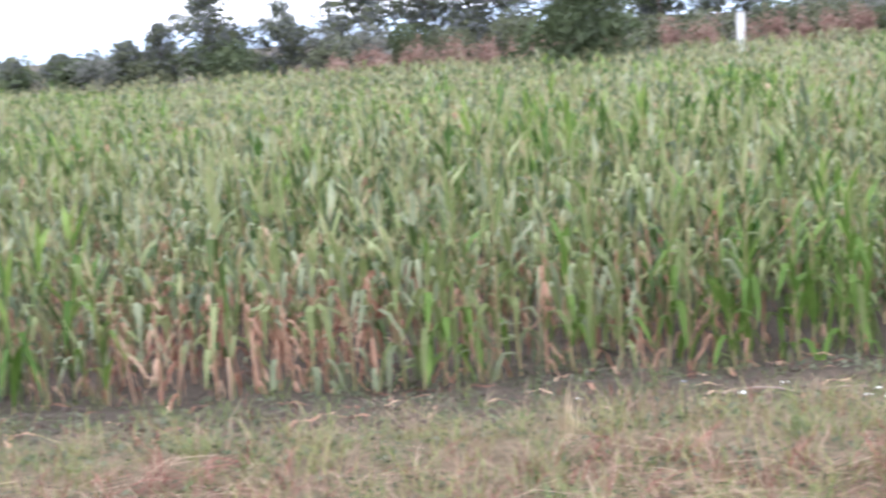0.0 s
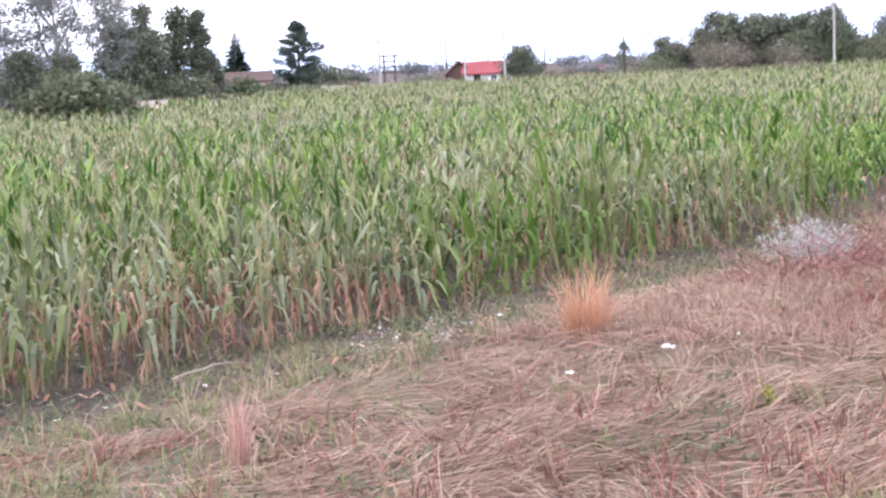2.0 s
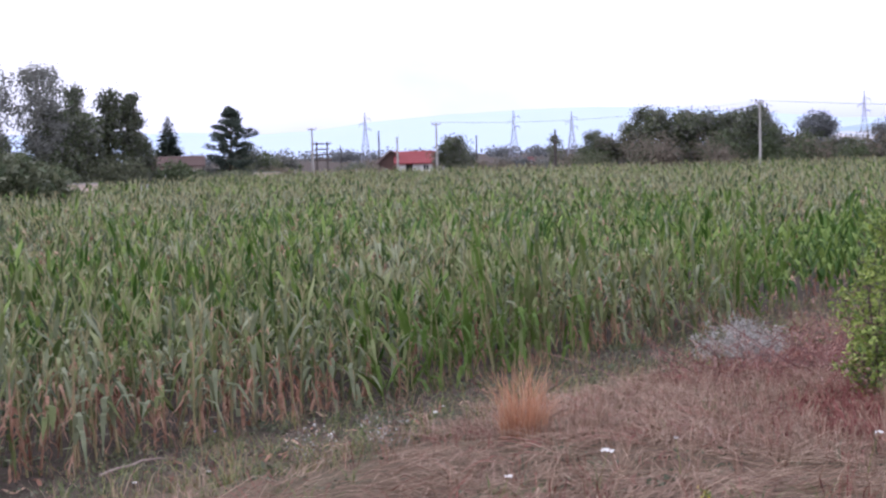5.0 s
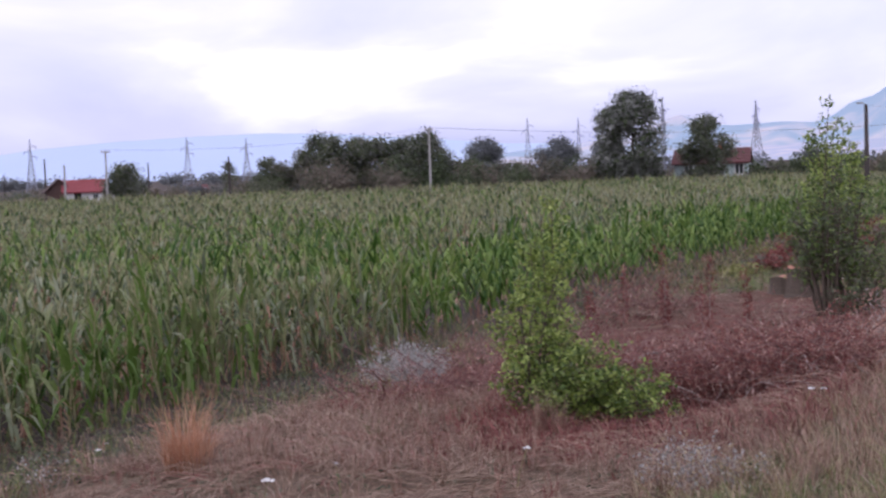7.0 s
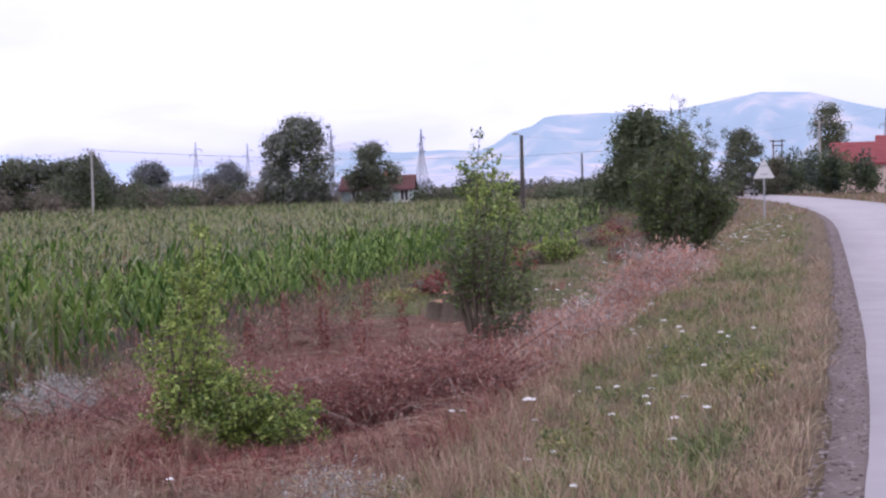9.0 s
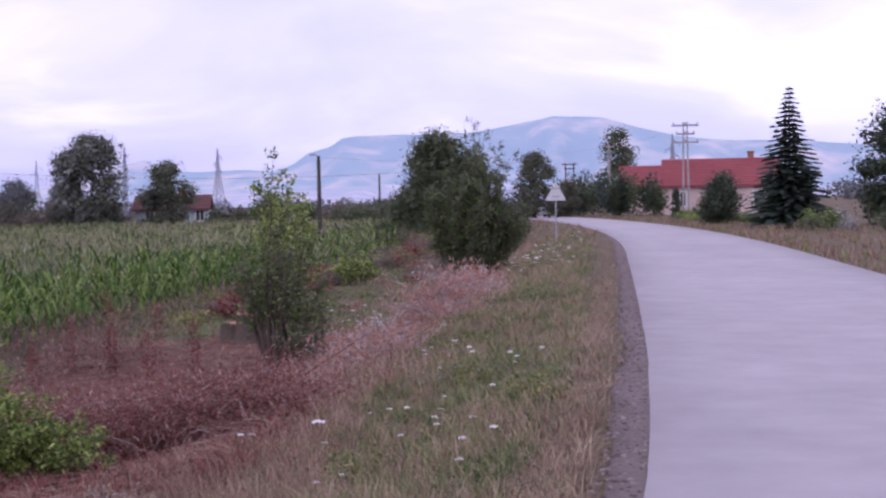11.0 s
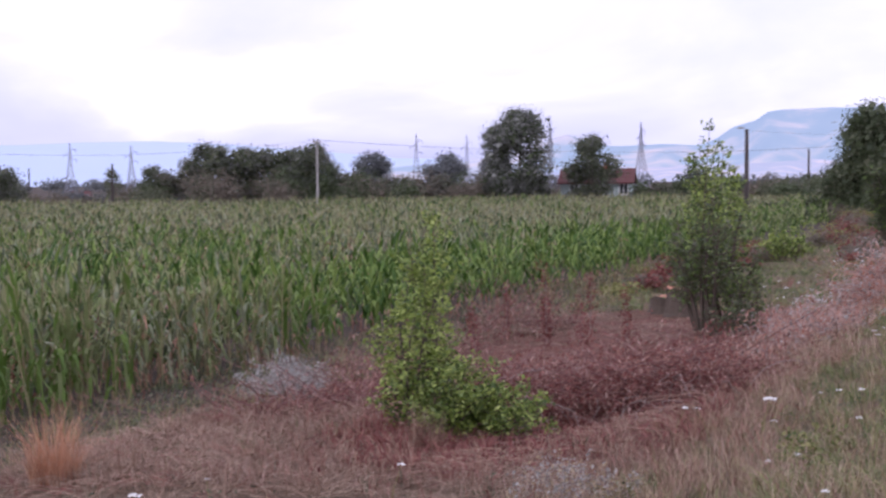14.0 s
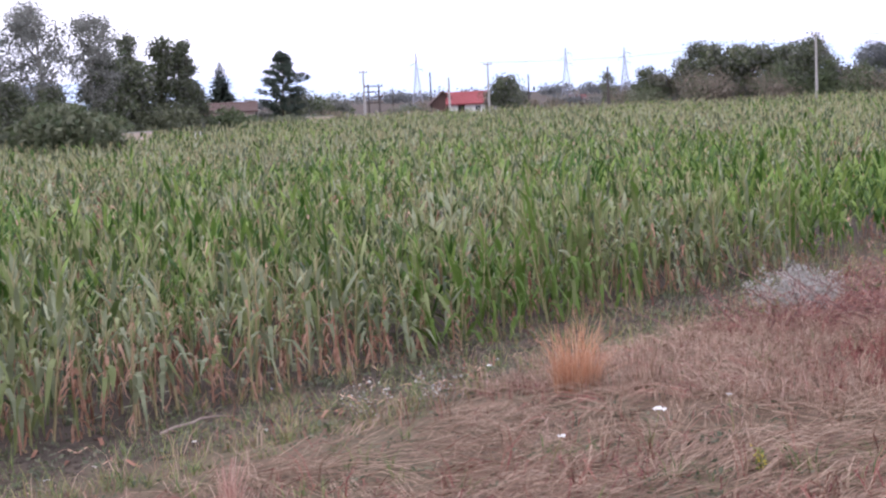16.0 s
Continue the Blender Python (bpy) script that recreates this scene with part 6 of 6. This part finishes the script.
utility_pole((-22.0, 158.5, 0), 6.5, POLE_WOOD, "dark wooden pole far off", arm=0)
utility_pole((3.9, 143.0, 1.55), 7.2, CONCRETE, "concrete pole by the bend of the road", arm=1.1, lamp=True, turn=20)
utility_pole((6.2, 150.0, 1.55), 6.4, CONCRETE, "concrete pole by the bend of the road", arm=0)
for k, (x, y) in enumerate(((-110.5, 118.5), (-113.5, 116.6), (-116.5, 114.5), (-107.5, 120.2), (-104.8, 122), (-119.4, 112.4), (-102, 124))):
    fp = thing("fence_post", (x, y, 0), "short pale concrete fence post", "fence post", "fence posts at the field's end")
    pm = Mesh()
    pm.box(-0.07, -0.07, -0.2, 0.07, 0.07, 1.62 + 0.05 * (k % 3))
    part("post", pm.data("post", [CONCRETE]), fp)


def frame_pole(place, height, gap, label, turn=0.0, rungs=3, mat=POLE_WOOD, lean=0.0, arm=2.2):
    """Two poles side by side joined by crossarms."""
    ob = thing("twin_pole", place, label, "utility pole", turn=turn)
    for s in (-1, 1):
        me = Mesh()
        me.tube([(s * (gap / 2 + lean), 0, -0.4), (s * gap / 2, 0, height)], [0.15, 0.11] if mat is not CONCRETE else [0.1, 0.075], 7, 0)
        part("shaft", me.data("shaft", [mat]), ob)
    for k in range(rungs):
        me = Mesh()
        z = height - 0.3 - 0.78 * k
        w = arm / 2 if k != 1 else arm * 0.36
        me.box(-w, -0.07, z - 0.09, w, 0.07, z + 0.09)
        part("crossarm", me.data("crossarm", [STEEL if mat is CONCRETE else mat]), ob)
        for j in range(3):
            im = Mesh()
            x = w * 0.9 * (j - 1)
            im.tube([(x, 0, z + 0.06), (x, 0, z + 0.16), (x, 0, z + 0.28)], [0.04, 0.07, 0.04], 6, 0)
            part("insulator", im.data("insulator", [PORCELAIN]), ob)
    return ob


frame_pole((-142.9, 139.9, 0), 5.3, 1.5, "wooden twin-pole transformer stand", turn=45, rungs=4, arm=2.7)
frame_pole((10.6, 130.0, 1.55), 8.6, 0.34, "twin concrete pole with crossarms before the house", mat=CONCRETE, lean=0.1, arm=2.4)
frame_pole((-0.4, 240.0, 1.55), 8.0, 1.4, "twin wooden pole far down the road", rungs=2, arm=2.6)


def pylon(place, height, label, turn=0.0, width=4.6):
    """Lattice tower: four legs, cross bracing, three offset arms."""
    ob = thing("pylon", place, label, "pylon", "power pylons on the plain", turn=turn)
    me = Mesh()
    t = 0.12

    def bar(a, b, r=t):
        me.tube([a, b], [r, r], 4, 0, cap=False)

    def half(z):
        u = z / height
        return width / 2 * (1 - u / 0.62) + 0.55 * u / 0.62 if u < 0.62 else 0.55 * (1 - (u - 0.62) / 0.38) + 0.06
    zs = [height * k for k in (0, 0.12, 0.23, 0.33, 0.42, 0.5, 0.57, 0.63, 0.69, 0.75, 0.81, 0.88, 1.0)]
    for a, b in zip(zs, zs[1:]):
        ha, hb = half(a), half(b)
        ca = [(-ha, -ha, a), (ha, -ha, a), (ha, ha, a), (-ha, ha, a)]
        cb = [(-hb, -hb, b), (hb, -hb, b), (hb, hb, b), (-hb, hb, b)]
        for j in range(4):
            bar(ca[j], cb[j], t * 1.1)
            bar(ca[j], cb[(j + 1) % 4], t * 0.6)
            bar(ca[(j + 1) % 4], cb[j], t * 0.6)
            bar(cb[j], cb[(j + 1) % 4], t * 0.5)
    part("tower", me.data("tower", [STEEL_FAR]), ob)
    for z, s in ((0.66, 1), (0.76, -1), (0.86, 1)):
        am = Mesh()
        h = half(height * z)
        tip = (s * 2.6, 0, height * z + 0.1)
        for y in (-h, h):
            am.tube([(s * h, y, height * z), tip], [t * 0.9, t * 0.7], 4, 0, cap=False)
            am.tube([(s * h, y, height * (z + 0.045)), tip], [t * 0.7, t * 0.6], 4, 0, cap=False)
        am.tube([tip, (tip[0], 0, tip[2] - 1.2)], [0.12, 0.12], 4, 0)
        part("crossarm", am.data("crossarm", [STEEL_FAR]), ob)
    return ob


for x, y, h, tn in ((-442.9, 462.0, 23.0, 40), (-379.0, 490.7, 21.5, 35), (-369.9, 522.3, 20.7, 30), (-245.7, 558.3, 24.4, 25), (-251.1, 631.9, 25.9, 20), (-125.6, 484.0, 23.7, 75)):
    pylon((x, y, 0), h, "pale steel lattice pylon, haze tint in its colour", tn)
pylon((-162.8, 493.8, 0), 25.5, "slender steel lattice mast, haze tint in its colour", 80, width=1.3)
pylon((35.3, 498.8, 1.5), 24.5, "pale steel lattice pylon beyond the houses", 20)


def wire(a, b, sag, r=0.009):
    pts = []
    for k in range(13):
        u = k / 12
        pts.append((a[0] + (b[0] - a[0]) * u, a[1] + (b[1] - a[1]) * u, a[2] + (b[2] - a[2]) * u - sag * 4 * u * (1 - u)))
    me = Mesh()
    me.tube(pts, [r] * 13, 3, 0, cap=False)
    tagged(new("power_wire", me.data("power_wire", [WIRE])), "thin slack overhead wire between poles", "wire", "overhead wires")


for o in (-0.7, 0.0, 0.7):
    wire((P1[0] + o * 0.5, P1[1] + o * 0.86, 7.95), (-17.0 + o * 0.5, 230 + o, 9.0), 1.6)
    wire((P1[0] + o * 0.5, P1[1] + o * 0.86, 7.95), (-110.0 + o * 0.6, 127.0 + o, 6.95), 0.8, r=0.006)
wire((-17.0, 93.5, 6.4), (3.9, 143.0, 8.6), 0.8, r=0.006)
wire((3.9, 143.0, 8.6), (10.6, 130.0, 9.8), 0.3, r=0.006)


# ---- houses ----
def house(place, length, depth, wall_h, roof_h, wall, roof, label, turn, windows=(), chimneys=(), overhang=0.4, door=None, gable=True):
    """A gabled house with walls, two roof slopes, windows and chimneys as parts; the long side faces its local -y."""
    ob = thing("house", place, label, "house", turn=turn)
    L, D = length / 2, depth / 2
    for name, box in (("wall", (-L, -D, -0.3, L, -D + 0.3, wall_h)), ("wall", (-L, D - 0.3, -0.3, L, D, wall_h))):
        me = Mesh()
        me.box(*box)
        part(name, me.data("wall", [wall]), ob)
    for s in (-1, 1):
        me = Mesh()
        x0, x1 = (-L + 0.003, -L + 0.3) if s < 0 else (L - 0.3, L - 0.003)
        pr = [(-D + 0.3, -0.3), (D - 0.3, -0.3), (D - 0.3, wall_h), (0, wall_h + roof_h * 0.97), (-D + 0.3, wall_h)]
        me.v += [(x0, y, z) for y, z in pr] + [(x1, y, z) for y, z in pr]
        me.f += [(4, 3, 2, 1, 0), (5, 6, 7, 8, 9)] + [(k, (k + 1) % 5, 5 + (k + 1) % 5, 5 + k) for k in range(5)]
        me.m += [0] * 7
        part("gable_wall", me.data("gable_wall", [wall]), ob)
    for s in (-1, 1):
        me = Mesh()
        o, k = overhang, roof_h / D
        a = [(-L - o, s * (D + o), wall_h - k * o), (L + o, s * (D + o), wall_h - k * o), (L + o, 0, wall_h + roof_h), (-L - o, 0, wall_h + roof_h)]
        b = [(x, y, z + 0.18) for x, y, z in a]
        me.v = a + b
        me.f = [(0, 1, 2, 3), (7, 6, 5, 4), (0, 4, 5, 1), (1, 5, 6, 2), (2, 6, 7, 3), (3, 7, 4, 0)]
        me.m = [0] * 6
        part("roof", me.data("roof", [roof]), ob)
        # tile courses
        tm = Mesh()
        n = max(4, int(math.hypot(D, roof_h) / 0.42))
        for q in range(n):
            u = q / n
            y, z = s * (D + o) * (1 - u), wall_h - k * o + (roof_h + k * o) * u + 0.19
            tm.box(-L - o, min(y, y - s * 0.1), z, L + o, max(y, y - s * 0.1), z + 0.04)
        part("tile_relief", tm.data("tile_relief", [roof]), ob)
    for x, z, w, h in windows:
        wf = Mesh()
        wf.box(x - w / 2 - 0.08, -D - 0.06, z - 0.08, x + w / 2 + 0.08, -D - 0.003, z + h + 0.08)
        win = part("window", wf.data("window", [FRAME_WHITE]), ob)
        pn = Mesh()
        for q in (-1, 1):
            pn.box(x + q * w / 4 - w / 4 + 0.04, -D - 0.075, z, x + q * w / 4 + w / 4 - 0.04, -D - 0.063, z + h)
        part("pane", pn.data("pane", [GLASS]), win)
        sl = Mesh()
        sl.box(x - w / 2 - 0.14, -D - 0.16, z - 0.16, x + w / 2 + 0.14, -D - 0.003, z - 0.085)
        part("sill", sl.data("sill", [WALL_WHITE]), win)
    if door:
        x, w, h = door
        dm = Mesh()
        dm.box(x - w / 2, -D - 0.04, 0, x + w / 2, -D - 0.003, h)
        # no opening in the wall: a near-black panel paints the shade inside
        part("door", dm.data("door", [DOORWAY_SHADE]), ob, "dark panel painted as the shade inside a doorway")
    for x, y in chimneys:
        cm = Mesh()
        cm.box(x - 0.3, y - 0.3, wall_h + roof_h * 0.4, x + 0.3, y + 0.3, wall_h + roof_h + 0.7)
        cm.box(x - 0.37, y - 0.37, wall_h + roof_h + 0.7, x + 0.37, y + 0.37, wall_h + roof_h + 0.82)
        part("chimney", cm.data("chimney", [BRICK]), ob)
    return ob


house((-134.2, 150.0, 0), 5.2, 5.0, 2.0, 1.45, WALL_WHITE, ROOF_RED, "small whitewashed barn with red tiled roof", 42, windows=((1.6, 0.9, 0.8, 0.7),), door=(-0.8, 1.0, 1.8))
house((-137.4, 148.4, 0), 4.4, 3.4, 2.2, 1.5, SHED_WOOD, ROOF_OLD, "dark brown shed with open gable", -44, door=(0.6, 2.2, 1.9))
house((-183.0, 240.5, 0), 3.0, 4.0, 1.0, 0.8, WALL_WHITE, ROOF_DULL, "far red-roofed house behind the hedge", 40)
house((-125.2, 99.6, 0), 5.6, 4.5, 2.6, 0.9, WALL_CREAM, ROOF_OLD, "low cream pavilion with brown roof", 50, windows=((-1.2, 0.9, 1.2, 1.0), (1.4, 0.9, 1.2, 1.0)), door=(0.0, 0.9, 2.0))
house((-176.0, 81.0, 0), 7.5, 6.0, 2.9, 1.8, WALL_CREAM, ROOF_DULL, "pale pink house behind the tree belt", 65, windows=((-2.0, 1.0, 1.0, 1.2), (1.6, 1.0, 1.0, 1.2)))
house((-49.2, 168.5, 0), 8.6, 8.0, 2.9, 1.6, WALL_TEAL, ROOF_DULL, "pale teal house with red hipped roof behind trees", 12, windows=((3.4, 1.5, 1.0, 1.2), (0.8, 1.5, 1.0, 1.2), (-2.6, 1.5, 1.0, 1.2)), chimneys=((1.0, 0.0),))
house((14.6, 138.0, 1.5), 10.6, 8.0, 2.9, 2.4, WALL_CREAM, ROOF_RED, "long cream house with bright red tiled roof", -6, windows=((3.6, 0.9, 1.1, 1.3), (-3.8, 0.9, 1.1, 1.3), (0.8, 0.9, 1.1, 1.3)), chimneys=((2.9, 0.4),))
house((7.9, 146.0, 1.5), 5.0, 7.0, 2.9, 2.0, WALL_CREAM, ROOF_RED, "lower red-roofed wing beside the long house", -6)


# ---- sign, cars and small things ----
def sign_triangle(place, label):
    ob = thing("road_sign", place, label, "road sign")
    po = Mesh()
    po.tube([(0, 0, -0.3), (0, 0, 2.62)], [0.035, 0.035], 8, 0)
    part("post", po.data("post", [STEEL]), ob)
    me = Mesh()
    s, y = 0.45, -0.045
    pts = []
    cs = [(-s, 1.83), (s, 1.83), (0, 1.83 + s * 1.9)]
    cx, cz = 0, 1.83 + s * 0.58
    for k in range(3):
        a = Vector(cs[k])
        to = (Vector((cx, cz)) - a).normalized() * 0.06
        prev, nxt = (Vector(cs[k - 1]) - a).normalized() * 0.05, (Vector(cs[(k + 1) % 3]) - a).normalized() * 0.07
        pts += [a + prev, a + to * 0.45, a + nxt]
    m = len(pts)
    me.v = [(p[0], y, p[1]) for p in pts] + [(p[0], y - 0.004, p[1]) for p in pts]
    me.f = [tuple(range(m)), tuple(range(2 * m - 1, m - 1, -1))] + [(k, (k + 1) % m, m + (k + 1) % m, m + k) for k in range(m)]
    me.m = [0] * len(me.f)
    part("plate", me.data("plate", [SIGN_BACK]), ob, "bare grey back of a triangular plate")
    for z in (2.0, 2.35):
        br = Mesh()
        br.box(-0.16, -0.075, z - 0.02, 0.16, -0.051, z + 0.02)
        part("bracket", br.data("bracket", [STEEL]), ob)


sign_triangle(at(-0.5, 60.0), "triangular road sign seen from its grey back")
bs = thing("road_sign", (-2.4, 139.0, 1.55), "small blue square road sign on a post", "road sign")
bm_ = Mesh()
bm_.tube([(0, 0, -0.3), (0, 0, 2.5)], [0.035, 0.035], 8, 0)
part("post", bm_.data("post", [STEEL]), bs)
bm_ = Mesh()
bm_.box(-0.33, -0.06, 1.9, 0.33, -0.045, 2.55)
part("plate", bm_.data("plate", [SIGN_BLUE]), bs, "blue painted plate")


def car(place, paint, label, turn):
    ob = thing("car", place, label, "car", turn=turn)
    prof = [(-2.05, 0.35), (-2.05, 0.75), (-1.85, 0.92), (-0.95, 1.0), (-0.4, 1.42), (0.9, 1.46), (1.55, 1.08), (2.0, 0.98), (2.08, 0.4)]
    me = Mesh()
    n = len(prof)
    for w, dz in ((-0.84, 0), (-0.78, 0.0), (0.78, 0.0), (0.84, 0)):
        me.v += [(w * (0.82 if z > 1.2 else 1.0), x, z) for x, z in prof]
    for k in range(3):
        for j in range(n):
            a, b = k * n + j, k * n + (j + 1) % n
            me.f.append((a, b, b + n, a + n))
            me.m.append(0)
    me.f += [tuple(range(n)), tuple(range(4 * n - 1, 3 * n - 1, -1))]
    me.m += [0, 0]
    part("body", me.data("body", [paint]), ob)
    gl = Mesh()
    gl.quad((-0.62, -0.93, 1.04), (0.62, -0.93, 1.04), (0.56, -0.46, 1.38), (-0.56, -0.46, 1.38))
    part("windscreen", gl.data("windscreen", [GLASS]), ob)
    for s in (-1, 1):
        sg = Mesh()
        sg.quad((s * 0.845, -0.75, 1.02), (s * 0.845, 1.2, 1.05), (s * 0.71, 0.85, 1.38), (s * 0.71, -0.35, 1.36))
        part("side_window", sg.data("side_window", [GLASS]), ob)
        hl = Mesh()
        hl.box(s * 0.62 - 0.16, -2.08, 0.64, s * 0.62 + 0.16, -1.98, 0.8)
        part("headlight", hl.data("headlight", [LAMP_ORANGE]), ob, "orange lamp lens")
        for y in (-1.3, 1.3):
            wh = Mesh()
            wh.tube([(s * 0.7, y, 0.31), (s * 0.88, y, 0.31)], [0.31, 0.31], 16, 0)
            w = part("tyre", wh.data("tyre", [TYRE]), ob)
            rm = Mesh()
            rm.tube([(s * 0.875, y, 0.31), (s * 0.89, y, 0.31)], [0.19, 0.18], 12, 0)
            part("rim", rm.data("rim", [STEEL]), w)
    return ob


car((-3.0, 128.0, 1.56), CAR_PAINT, "silver-grey car standing by the bend", 10)
car((-92.6, 45.0, 0.0), CAR_RED, "red car parked beyond the field", 80)


def low_wall(place, length, height, mat, label, turn):
    ob = thing("garden_wall", place, label, "wall", turn=turn)
    me = Mesh()
    me.box(-length / 2, -0.12, -0.2, length / 2, 0.12, height)
    part("masonry", me.data("masonry", [mat]), ob)
    cp = Mesh()
    cp.box(-length / 2, -0.17, height + 0.003, length / 2, 0.17, height + 0.09)
    part("coping", cp.data("coping", [CONCRETE]), ob)


low_wall((-92.0, 63.2, 0), 3.4, 1.55, WALL_CREAM, "pale pink garden wall below the grove", 55)
hedge("dead_weeds", [(-97, -14, 0.6), (-94, -4, 0.9), (-94, 20, 1.0), (-96, 34, 0.9)], 3.6, 1.8, 9000, 0.16, [DEAD_WEED], "reddish dead weeds along the field's far side", 8)
low_wall((-120.0, 108.0, 0), 4.0, 1.5, WALL_CREAM, "pale garden wall by the pavilion", 50)
for x, y, h in ((-107.0, 21.4, 3.0), (-96.0, 72.8, 1.2)):
    low_wall((x, y, 0), 0.6, h, WALL_WHITE, "white pillar of a yard gate", 70)
